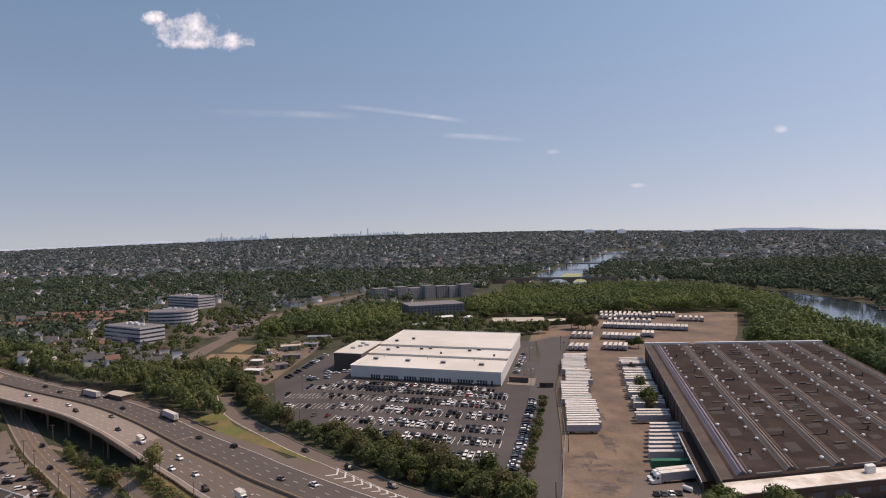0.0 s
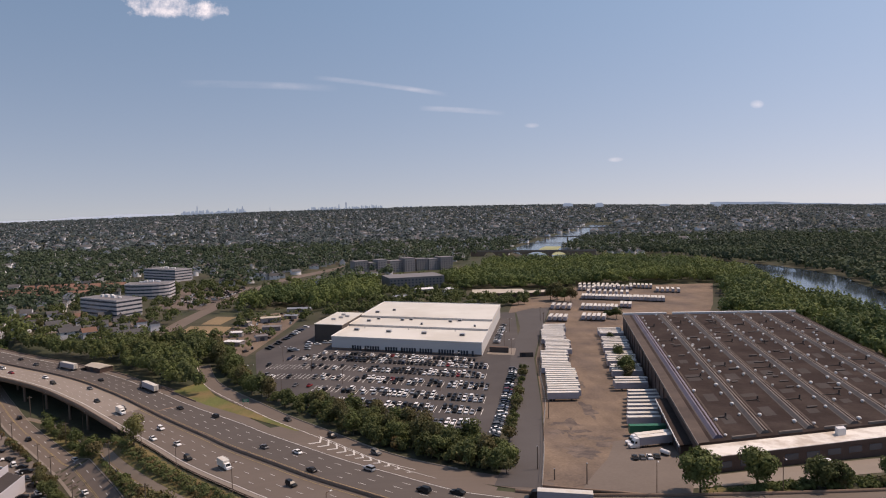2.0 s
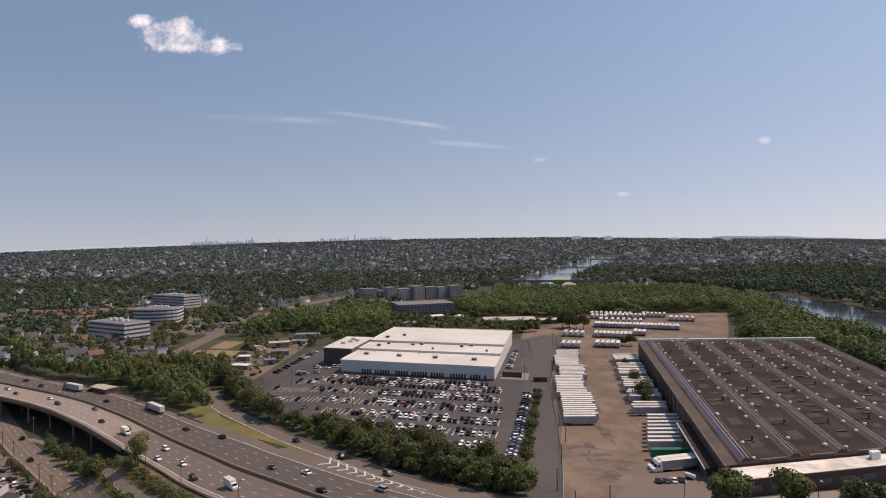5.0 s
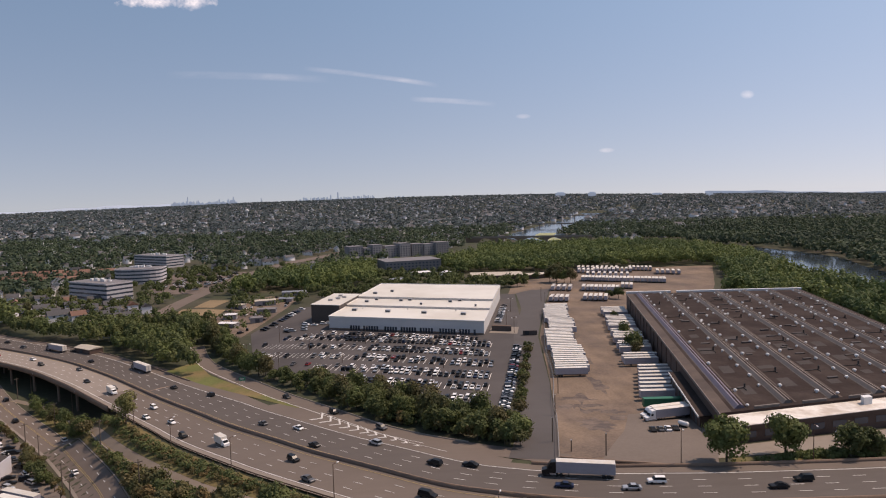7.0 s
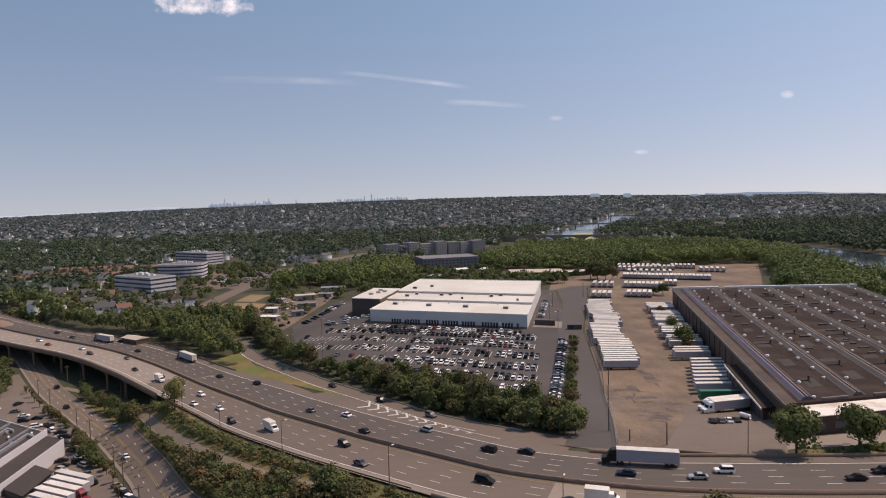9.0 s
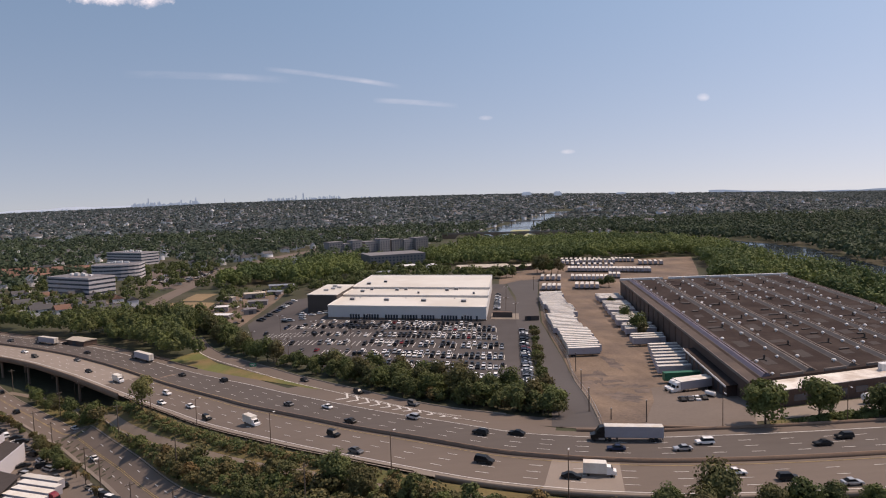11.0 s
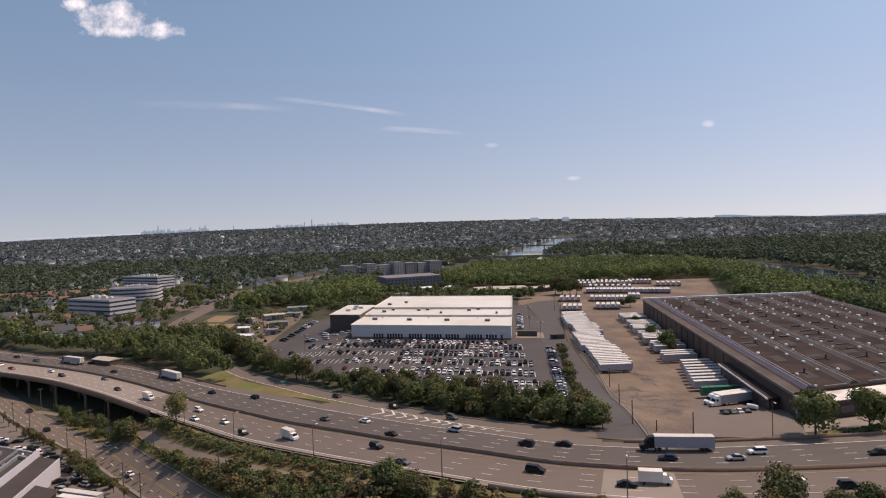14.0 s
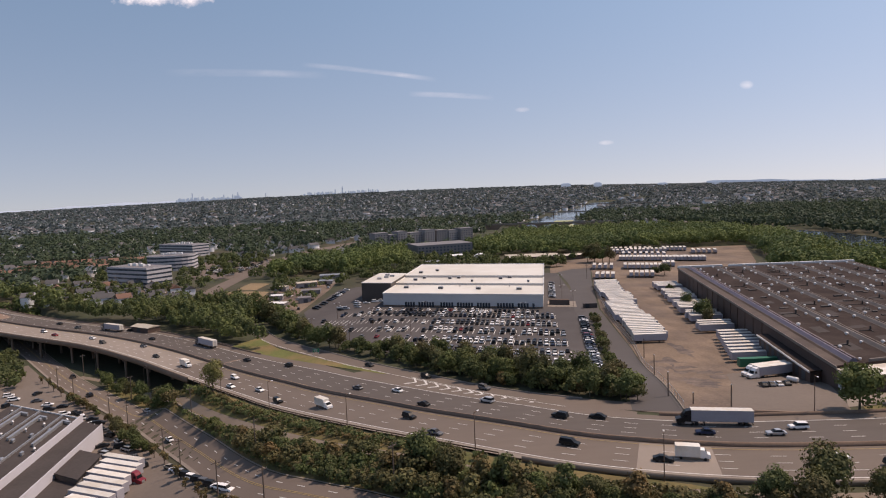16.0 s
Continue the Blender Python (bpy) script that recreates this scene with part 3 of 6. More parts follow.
for k in range(11):
    s = k / 10
    x = -53.0 + 37.0 * s
    tip, near_end, far_end = beside(x, 23.6 - 2.4 * s), beside(x - 1.6 + 0.6 * s, 20.0 + 0.5 * s), beside(x - 4.4 + 2.9 * s, 28.2 - 6.2 * s)
    d = beside(x + 1, 23.6 - 2.4 * s) - tip
    d = d / np.linalg.norm(d) * (1.25 - 0.3 * s)
    bm = bmesh.new()
    z = at_deck(*tip) + 0.19
    q = [near_end, near_end + d, tip + d, far_end + d, far_end, tip]
    vs = [bm.verts.new((*p, at_deck(*p) + 0.19)) for p in q]
    bm.faces.new((vs[0], vs[1], vs[2], vs[5])), bm.faces.new((vs[5], vs[2], vs[3], vs[4]))
    bmesh.ops.recalc_face_normals(bm, faces=list(bm.faces))
    for f in bm.faces:
        if f.normal.z < 0:
            f.normal_flip()
    part("chevron", bm, M_LINE, gore)
part("gore_line", strip("gore_line", np.array([beside(x, 21.9 + 6.4 * min(1, max(0, (-x - 18) / 40))) for x in range(-58, -6, 2)]), -0.12, 0.12, 0.18, M_LINE, across=1), None, gore)

# street under the highway, with its slip road
STREET = resample([(14, 92), (-20, 124), (-51, 153.5), (-65.5, 167), (-80, 185), (-106, 230), (-130, 264), (-157, 296), (-196, 340), (-230, 384), (-275, 445), (-330, 520)], 5.0)
street = surface("street", strip("street", STREET, -5.2, 5.2, 0.14, M_STREET, height=land, across=6), "brownish worn street running under the highway", "street")
part("sidewalk", strip("sidewalk", STREET, 5.3, 6.4, 0.28, M_SHOULDER, height=land, across=1), None, street)
part("kerb", strip("kerb", STREET, -5.7, -5.3, 0.28, M_SHOULDER, height=land, across=1), None, street)
part("edge_line", strip("edge_line", STREET, 0.15, 0.3, 0.2, M_YELLOW, height=land, across=1), None, street)
part("edge_line", strip("edge_line", STREET, -0.3, -0.15, 0.2, M_YELLOW, height=land, across=1), None, street)
verts, faces = [], []
SN = normals(STREET)
for off in (-2.6, 2.6):
    for i in range(2, len(STREET) - 2, 2):
        d = np.array([SN[i][1], -SN[i][0]])
        p = STREET[i] + SN[i] * off
        k = len(verts)
        for e in (p - SN[i] * 0.1, p + d * 3 - SN[i] * 0.1, p + d * 3 + SN[i] * 0.1, p + SN[i] * 0.1):
            verts.append((*e, at_land(*e) + 0.2))
        faces.append((k, k + 1, k + 2, k + 3))
tagged(new("lane_marking", raw_mesh("lane_marking", verts, faces, M_LINE)), "broken white lane lines painted on the street", "road marking", kind="stuff")
SLIP = resample([(-200, 354), (-174, 336), (-154, 317), (-138, 294), (-121, 270), (-88, 228), (-64, 198), (-46, 180), (-26, 162), (0, 147), (30, 136), (60, 132)], 5.0)
slip_road = surface("slip_road", strip("slip_road", SLIP, -1.8, 1.6, 0.16, M_SLIP, height=land, across=3), "narrow slip road below the highway bank", "road")
part("edge_line", strip("edge_line", SLIP, -1.5, -1.38, 0.2, M_YELLOW, height=land, across=1), None, slip_road)
def offset_points(line, x0, x1, off):
    """Places beside a line, at an offset to its left, between two values of x."""
    nr = normals(line)
    return [tuple(p + n * off) for p, n in zip(line, nr) if min(x0, x1) <= p[0] <= max(x0, x1)]


surface("bank_grass", loft("bank_grass", offset_points(SLIP, -128, 28, 1.7), offset_points(HF, -124, 20, -20.3), 0.12, M_DRY, 50, 10), "dry yellow-brown grass on the highway bank", "grass bank")
surface("bank_grass", loft("bank_grass", offset_points(STREET, -22, -184, -5.9)[::-1], offset_points(SLIP, -182, -12, -2.4), 0.10, M_DRY, 50, 8), "dry grass strip between the street and the slip road", "grass bank")
tagged(new("slip_road_wall", sweep("slip_road_wall", SLIP[6:], [(-2.3, -0.3), (-1.9, -0.3), (-1.9, 0.45), (-2.3, 0.45)], M_SHOULDER, land)), "low pale wall along the slip road", "wall", kind="structure")

# columns of the highway bridge
col_bm = bmesh.new()
tube(col_bm, 0, 0, -14, 0, 0.65, sides=10)
col_me = finish(col_bm, "bridge_column", M_BARRIER)
for x in (-378, -354, -330, -306, -282, -258, -234, -210, -186, -164, -146):
    i = int(np.argmin(np.abs(HW[:, 0] - x)))
    for off in (-17.5, -6, 6, 18):
        q = HW[i] + HN[i] * off
        o = tagged(new("bridge_column", col_me), "round concrete column under the highway bridge", "column", "bridge columns", kind="structure")
        o.location = (q[0], q[1], at_deck(*q) - 1.6)
    a, c = HW[i] + HN[i] * 20.5, HW[i] - HN[i] * 19
    m = Matrix.Translation((*((a + c) / 2), at_deck(*((a + c) / 2)) - 2.4)) @ Matrix.Rotation(math.atan2(HN[i][1], HN[i][0]), 4, "Z")
    o = tagged(new("bridge_crossbeam", finish(boxes((-19.5, 19.5, -0.7, 0.7, -0.6, 0.55)), "bridge_crossbeam", M_BARRIER)), "concrete crossbeam under the highway bridge", "beam", "bridge beams", kind="structure")
    o.matrix_basis = m

# ---- parking lot, yard and roads between ----
U, V = np.array([0.929, -0.370]), np.array([0.227, 0.974])
O = np.array([-48.8, 429.7])


def lot(a, b):
    return O + a * U + b * V


surface("parking_lot", loft("parking_lot", [(22, 246), (-42, 303), (-80, 352), (-100, 440), (-84, 530)], [(29, 243), (38, 262), (60, 352), (72, 420), (92, 552)], 0.10, M_LOT, 40, 30), "large dark asphalt parking lot with white stalls", "parking lot")
surface("access_road", loft("access_road", [(24, 192), (33, 222), (46, 290), (60, 382), (80, 464), (108, 565)], [(38, 188), (45, 219), (59, 290), (74, 381), (96, 466), (126, 570)], 0.14, M_DARKROAD, 50, 8), "dark asphalt access road between the lot and the trailer yard", "road")
surface("trailer_yard", loft("trailer_yard", [(36, 186), (45, 219), (59, 288), (75, 381), (97, 466), (126, 568), (160, 650), (185, 705)], [(76, 178), (95, 216), (104, 245), (122, 305), (152, 449), (235, 500), (268, 560), (335, 700)], 0.09, M_DIRT, 60, 24), "dusty brown dirt trailer yard with wheel tracks", "yard")
surface("yard_pavement", loft("yard_pavement", [(48, 184), (66, 216), (76, 240)], [(78, 177), (95, 212), (103, 240)], 0.13, M_PAVEYARD, 16, 10), "worn grey-brown paving at the yard entrance", "pavement")


def damp_patch(cx, cy, rx, ry, seed):
    """An uneven dark patch lying on the yard."""
    r = random.Random(seed)
    v, f, n = [(cx, cy, at_land(cx, cy) + 0.12)], [], 40
    lobes = [(r.randint(2, 9), r.uniform(0, 6.28), r.uniform(0.05, 0.16)) for _ in range(5)]
    for k in range(n):
        a = 2 * math.pi * k / n
        s = 1 + sum(w * math.sin(q * a + p) for q, p, w in lobes)
        for h in (0.5, 1.0):
            x, y = cx + rx * s * h * math.cos(a), cy + ry * s * h * math.sin(a)
            v.append((x, y, at_land(x, y) + 0.12))
    for k in range(n):
        i, j = 1 + 2 * k, 1 + 2 * ((k + 1) % n)
        f += [(0, i, j), (i, i + 1, j + 1), (i, j + 1, j)]
    surface("damp_patch", raw_mesh("damp_patch", v, f, M_WETDIRT), "dark damp patch on the dirt of the yard", "patch")


for k, q in enumerate(((64, 257, 8, 12), (72, 240, 5, 8), (84, 330, 4, 14), (60, 226, 6, 9), (92, 385, 3.5, 18), (78, 282, 3, 10))):
    damp_patch(*q, k)
surface("yard_lane", loft("yard_lane", [(86, 548), (98, 600), (118, 632)], [(130, 556), (152, 600), (176, 660)], 0.11, M_DIRT, 14, 8), "dusty lane behind the warehouse leading into the yard", "lane")
surface("lot_lane", loft("lot_lane", [(64, 372), (74, 425), (85, 490), (93, 552)], [(70, 376), (80, 430), (94, 500), (112, 570)], 0.12, M_DARKROAD, 20, 4), "dark asphalt lane between the lot and the access road", "lane")
surface("loading_apron", loft("loading_apron", [lot(103, 6), lot(103, 26)], [lot(120, 6), lot(120, 26)], 0.17, M_SHOULDER, 4, 4), "pale concrete apron beside the warehouse", "pavement")
surface("front_drive", loft("front_drive", [(80, 182), (110, 184), (150, 188), (230, 192)], [(86, 191), (108, 195), (150, 201), (230, 208)], 0.12, M_SHOULDER, 12, 4), "worn paved drive in front of the dark factory", "drive")
surface("verge", loft("verge", [(82, 177.2), (112, 176.5)], [(84, 181.5), (112, 183)], 0.14, M_DRY, 8, 4), "dry yellow grass strip in front of the factory", "verge")
surface("bare_field", loft("bare_field", [(-176, 504), (-173, 540)], [(-141, 502), (-139, 536)], 0.12, M_SAND, 8, 8), "patch of bare tan ground beside a road", "field")
surface("bare_field", loft("bare_field", [(-166, 545), (-162, 578)], [(-150, 543), (-145, 575)], 0.12, M_SAND, 8, 8), "strip of orange bare soil beside a road", "field")
surface("district_ground", loft("district_ground", [(-330, 560), (-240, 512), (-205, 488)], [(-322, 606), (-236, 566), (-194, 534)], 0.09, M_PAVEYARD, 24, 12), "brownish paved lots between houses near the highway", "pavement")
surface("office_parking", loft("office_parking", [(-318, 622), (-300, 680)], [(-296, 612), (-288, 672)], 0.12, M_STREET, 10, 6), "small parking area beside an office building", "parking lot")
surface("scrap_yard_ground", loft("scrap_yard_ground", [(-142, 462), (-136, 560), (-118, 610)], [(-104, 432), (-92, 540), (-90, 600)], 0.10, M_DIRT, 12, 8), "dusty ground of a small storage yard", "yard")
BACKROAD = resample([(-206, 470), (-192, 512), (-184, 545), (-181, 613), (-176, 690), (-163, 830), (-130, 960), (-92, 1095)], 8.0)
surface("back_road", strip("back_road", BACKROAD, -7.0, 7.0, 0.16, M_STREET, height=land, across=3), "pale road leading away beside the office buildings", "road")
surface("office_parking", loft("office_parking", [(-236, 630), (-262, 800)], [(-188, 620), (-178, 800)], 0.12, M_STREET, 10, 8), "parking area beside the office buildings", "parking lot")
surface("depot_yard", loft("depot_yard", [(-160, 150), (-160, 190), (-162, 240), (-200, 290), (-262, 350)], [STREET[i] + SN[i] * 8.0 for i in range(14, 76, 4)], 0.10, M_PAVEYARD, 40, 16), "grey-brown paved depot yard beside the street", "yard")

# white stall lines in double rows
ROWS = [(-13, 1, -4, 98), (-26, 2, -20, 107), (-46, 2, -30, 109), (-67, 2, -34, 111), (-88, 2, -26, 112.5), (-108, 2, 10, 113.5), (-131, 2, 56, 114)]
LOT_EDGE = [(18, 256), (-38, 314), (-78, 366), (-97, 440), (-84, 530), (92, 552), (60, 352), (38, 262), (29, 243)]
verts, faces = [], []
for b, sides, a0, a1 in ROWS:
    for a in np.arange(a0, a1 + 0.1, 2.7):
        p, q = lot(a, b - (5.3 if sides == 2 else 2.6)), lot(a, b + (5.3 if sides == 2 else 2.6))
        if not inside(LOT_EDGE, *np.array([p]).T)[0]:
            continue
        k = len(verts)
        for e, s in ((p, -0.13), (p, 0.13), (q, 0.13), (q, -0.13)):
            r = e + U * s
            verts.append((*r, at_land(*r) + 0.15))
        faces.append((k, k + 1, k + 2, k + 3))
tagged(new("stall_marking", raw_mesh("stall_marking", verts, faces, M_STALL)), "white painted stall lines on the parking lot", "road marking", kind="stuff")

# ---- river ----
RV = resample(RIVER, 20)
surface("river", strip("river", RV, -47, 47, 0.55, M_WATER, height=lambda x, y: np.minimum(land(x, y), 50.0), across=12), "slow dark river reflecting the sky", "river")
WEED = [p for p in RV if 1150 < p[1] < 1420]
surface("weed_bed", strip("weed_bed", np.array(WEED), -42, -4, 0.62, M_ALGAE, height=land, across=6), "yellow-green weed bed on the river", "weed bed")


# ---- white warehouse ----
def oriented(origin, ux, uy, z):
    """A frame whose x and y run along two directions on the ground."""
    return Matrix(((ux[0], uy[0], 0, origin[0]), (ux[1], uy[1], 0, origin[1]), (0, 0, 1, z), (0, 0, 0, 1)))


def warehouse():
    w = thing("warehouse", "white flat-roofed warehouse with dark dock doors beside the lot", "warehouse")
    m = oriented(O, U, V, 0)
    L, D, H = 100.5, 137.0, 8.1
    bm = boxes((0, L, 0, D, -1.2, H - 0.02), m=m)
    part("wall", bm, M_WALLW, w)
    for k, (b0, b1, h) in enumerate(((-0.3, 38, 8.1), (38, 67, 9.3), (67, D + 0.3, 10.6))):
        bm = bmesh.new()
        box(bm, -0.3, L + 0.3, b0, b1, H - 0.35 if k == 0 else H, h, m)
        part("roof", bm, M_WHITEROOF, w)
        bm = bmesh.new()
        box(bm, -0.35, 0.05, b0, b1, h, h + 0.45, m)
        part("parapet", bm, M_METALW, w)
        part("parapet", boxes((L - 0.05, L + 0.35, b0, b1, h, h + 0.45), m=m), M_METALW, w)
    part("parapet", boxes((0.05, L - 0.05, -0.35, 0.05, 8.1, 8.5), m=m), M_METALW, w)
    part("parapet", boxes((0.05, L - 0.05, D, D + 0.35, 10.6, 11.05), m=m), M_METALW, w)
    part("roof_edge", boxes((-0.3, L + 0.3, 37.7, 38.0, 8.12, 9.45), m=m), M_METALG, w)
    part("roof_edge", boxes((-0.3, L + 0.3, 66.7, 67.0, 9.32, 10.75), m=m), M_METALG, w)
    part("base_band", boxes((0, L, -0.06, 0, 0.1, 1.0), m=m), M_BARRIER, w)
    a = 11.0
    for g in range(7):
        for k in range(6):
            x = 11 + g * 12.4 + k * 1.75
            if x < 97 and (g, k) not in ((0, 0), (0, 1), (6, 4), (2, 0), (4, 5)):
                d = part("dock_door", boxes((x, x + 1.25, -0.10, 0.0, 0.4, 3.0), m=m), M_DOOR, w)
                part("dock_bumper", boxes((x, x + 1.25, -0.35, -0.11, 0.2, 0.5), m=m), M_BLACK, d)
    for x, y, s in ((9, 22, 2.6), (33, 20, 2.6), (58, 19, 2.6), (84, 18, 2.6), (10, 50, 2.2), (15, 60, 1.8), (8, 80, 2.4), (19, 92, 2.0), (34, 58, 2.0), (40, 61, 2.0), (70, 58, 2.0), (76, 63, 2.2), (52, 45, 1.2), (90, 44, 1.2)):
        h = 8.1 if y < 38 else 9.3 if y < 67 else 10.6
        u = part("roof_unit", bevelled(boxes((x, x + s * 1.3, y, y + s, h, h + 1.5), m=m), 0.12), M_METALG, w, "grey ventilation unit")
        part("grille", boxes((x + 0.2, x + s * 1.3 - 0.2, y - 0.05, y + 0.0, h + 0.3, h + 1.2), m=m), M_DOOR, u)
    for x in (14, 46, 79):
        part("roof_vent", tube(bmesh.new(), x, 32, 8.1, 9.1, 0.3, sides=8, m=m), M_METALG, w)
    # dark office wing
    part("wing_wall", boxes((-21, 0, 22, 72, -2.5, 11.4), m=m), M_ANNEX, w, "dark wing wall")
    part("wing_roof", boxes((-21.3, 0.2, 21.7, 72.3, 11.4, 11.75), m=m), M_WHITEROOF, w)
    for x, y in ((-14, 38), (-11, 46), (-8, 52), (-13, 58)):
        part("roof_unit", bevelled(boxes((x, x + 3.2, y, y + 1.8, 11.75, 13.0), m=m), 0.1), M_METALG, w)
    part("wing_canopy", boxes((-0.02, 1.6, 5, 21, 0, 7.5), m=m), M_WALLW, w)
    for y in (26, 34, 42, 50, 58):
        part("window", boxes((-21.08, -21.0, y, y + 5, 2, 4), m=m), M_PANE, w)
        part("window", boxes((-21.08, -21.0, y, y + 5, 6.5, 8.5), m=m), M_PANE, w)


warehouse()

# ---- dark factory ----
class Footprint:
    """A plan with four free corners: x and y in metres along its sides."""

    def __init__(self, a, b, c, d, length, depth):
        self.corners, self.size = [np.array(p, float) for p in (a, b, c, d)], (length, depth)

    def __matmul__(self, p):
        u, v = p[0] / self.size[0], p[1] / self.size[1]
        a, b, c, d = self.corners
        q = (a * (1 - u) + b * u) * (1 - v) + (c * (1 - u) + d * u) * v
        return Vector((q[0], q[1], p[2]))


DO, DU, DV = np.array([92.0, 203.5]), np.array([0.9951, -0.0987]), np.array([0.2311, 0.9729])


def factory():
    w = thing("factory", "long low factory with a dark tar roof and many vents", "factory")
    L, D, H = 118.0, 252.0, 12.0
    m = Footprint(DO, DO + (116.5, 17.5), DO + (58.2, 245.2), DO + (175.5, 234.0), L, D)
    part("wall", boxes((0, L, -10, D, -1, H - 0.65), m=m), M_BRICK, w)
    part("roof", boxes((-0.2, L + 0.2, 0.0, D + 0.2, H - 0.65, H + 0.25), m=m), M_DARKROOF, w)
    part("front_roof", boxes((-0.4, L + 0.2, -10.4, -0.2, H - 0.65, H + 0.05), m=m), M_STAINED, w, "stained white roof strip along the front")
    part("front_fascia", boxes((-0.3, L, -10.55, -10.42, H - 1.2, H - 0.1), m=m), M_BRICK, w)
    part("parapet", boxes((-0.5, -0.22, -0.1, D + 0.5, H - 0.3, H + 0.7), m=m), M_MONITOR, w)
    for x0, x1 in ((0.0, 30), (34, 76), (76.3, L)):
        part("parapet", boxes((x0, x1, D + 0.22, D + 2.4, H - 0.3, H + 1.5), m=m), M_METALW, w, "white back parapet")
    part("front_upstand", boxes((0, L, -0.18, 0.12, H, H + 0.9), m=m), M_DARKROOF, w)
    part("vent_cap", boxes((50, 53.2, -5.0, -2.5, H + 0.05, H + 2.4), m=m), M_METALW, w)
    for k, a in enumerate((8.0, 25.6, 43.2, 60.8, 78.4, 96.0, 113.0)):
        bm = bmesh.new()
        wd, hh = (1.9, 1.35)
        prof = [(-wd, 0.25), (-wd * 0.45, hh), (wd * 0.45, hh), (wd, 0.25)]
        ring = [[bm.verts.new(m @ Vector((a + x, y, H + z))) for x, z in prof] for y in (4, D - 3)]
        for j in range(3):
            bm.faces.new((ring[0][j], ring[0][j + 1], ring[1][j + 1], ring[1][j]))
        bm.faces.new(ring[0][::-1]), bm.faces.new(ring[1])
        bmesh.ops.recalc_face_normals(bm, faces=list(bm.faces))
        r = part("roof_monitor", bm, M_MONITORBLUE if k == 0 else M_MONITOR, w)
        part("gutter", boxes((a - wd - 0.55, a - wd - 0.05, 4, D - 3, H + 0.26, H + 0.32), m=m), M_LOT, r)
        part("ridge_cap", boxes((a - 0.25, a + 0.25, 4, D - 3, H + hh, H + hh + 0.14), m=m), M_DARKROOF, r)
        part("walkway", boxes((a + wd + 0.5, a + wd + 1.3, 4, D - 3, H + 0.26, H + 0.34), m=m), M_EDGE, r)
        if k:
            part("gable_light", boxes((a - 13.5, a - 4.5, 0.6, 1.3, H + 0.2, H + 1.6), m=m), M_MONITOR, w)
    # mushroom vents
    bm = bmesh.new()
    tube(bm, 0, 0, 0, 0.9, 0.34, sides=8), tube(bm, 0, 0, 0.6, 1.0, 0.78, 0.62, sides=8), tube(bm, 0, 0, 1.0, 1.2, 0.62, 0.2, sides=8)
    vent = finish(bm, "roof_vent", M_METALW)
    rnd = random.Random(4)
    for i in range(7):
        for j in range(38):
            a = 16.8 + 17.6 * i + (-5.6, 5.2)[j % 2] + rnd.uniform(-0.5, 0.5)
            b = 7 + j * 6.4 + rnd.uniform(-2.4, 2.4)
            if a < L - 2 and rnd.random() < 0.68:
                o = part("roof_vent", vent, None, w)
                o.matrix_basis = Matrix.Translation(m @ Vector((a, b, H + 0.25))) @ Matrix.Scale(rnd.uniform(0.7, 1.1), 4)
    for k in range(14):
        a, b = 20 + rnd.random() * 90, 120 + rnd.random() * 50
        o = part("roof_vent", vent, None, w)
        o.matrix_basis = Matrix.Translation(m @ Vector((a, b, H + 0.25))) @ Matrix.Scale(0.95, 4)
    for k in range(40):
        a, b = 13 + 17.6 * rnd.randrange(6) + rnd.uniform(0, 6), 20 + 220 * rnd.random()
        part("roof_hatch", bevelled(boxes((a, a + rnd.uniform(2, 5), b, b + rnd.uniform(1.2, 2), H + 0.25, H + rnd.uniform(0.6, 1.0)), m=m), 0.08), M_LOT, w)
    for i in range(6):
        for j in range(4):
            a, b = 9.5 + 17.6 * i + rnd.uniform(0, 3), 34 + 57 * j + rnd.uniform(-15, 15)
            s = rnd.uniform(4, 8)
            part("roof_pipe", boxes((a, a + s, b, b + 0.25, H + 0.35, H + 0.6), (a + s, a + s + 0.25, b - rnd.uniform(2, 5), b + 0.25, H + 0.35, H + 0.6), (a + s - 0.1, a + s + 0.5, b - 0.1, b + 0.4, H + 0.25, H + 2.0), m=m), M_UNDER, w)
    for i in range(1, 7):
        for j in range(4):
            a, b = 17.6 * i - 1.0, 22 + 26 * j + rnd.uniform(-8, 8)
            part("roof_patch", boxes((a - rnd.uniform(2, 5), a + 2, b, b + rnd.uniform(4, 12), H + 0.25, H + 0.27), m=m), M_LB_ROOF, w, "patched square of roof felt")
    # low dock roof along the yard
    part("dock_wall", boxes((-4.2, -0.02, 12, 64, -1, 8.2), m=m), M_BRICK, w)
    part("dock_roof", boxes((-4.8, -0.02, 11, 65, 8.2, 8.5), m=m), M_DARKROOF, w)
    part("dock_edge", boxes((-5.1, -4.82, 11, 65, 8.0, 8.6), m=m), M_METALW, w)
    for y in range(16, 62, 6):
        part("dock_door", boxes((-4.3, -4.21, y, y + 3, 4.0, 7.0), m=m), M_DOOR, w)
    for y in range(72, 240, 12):
        part("pilaster", boxes((-0.3, -0.01, y, y + 0.8, -1, H - 0.4), m=m), M_BRICK, w)
    part("edge_strip", boxes((-0.15, 4.2, 0.2, D + 0.1, H + 0.26, H + 0.3), m=m), M_EDGE, w, "brown weathered strip along the roof edge")
    for x in range(4, 112, 8):
        part("window", boxes((x, x + 5, -10.1, -10.01, 8.0, 10.0), m=m), M_PANE, w)
    part("side_door", boxes((-0.12, -0.01, -6, -1, 5, 9.5), m=m), M_WALLW, w)


factory()


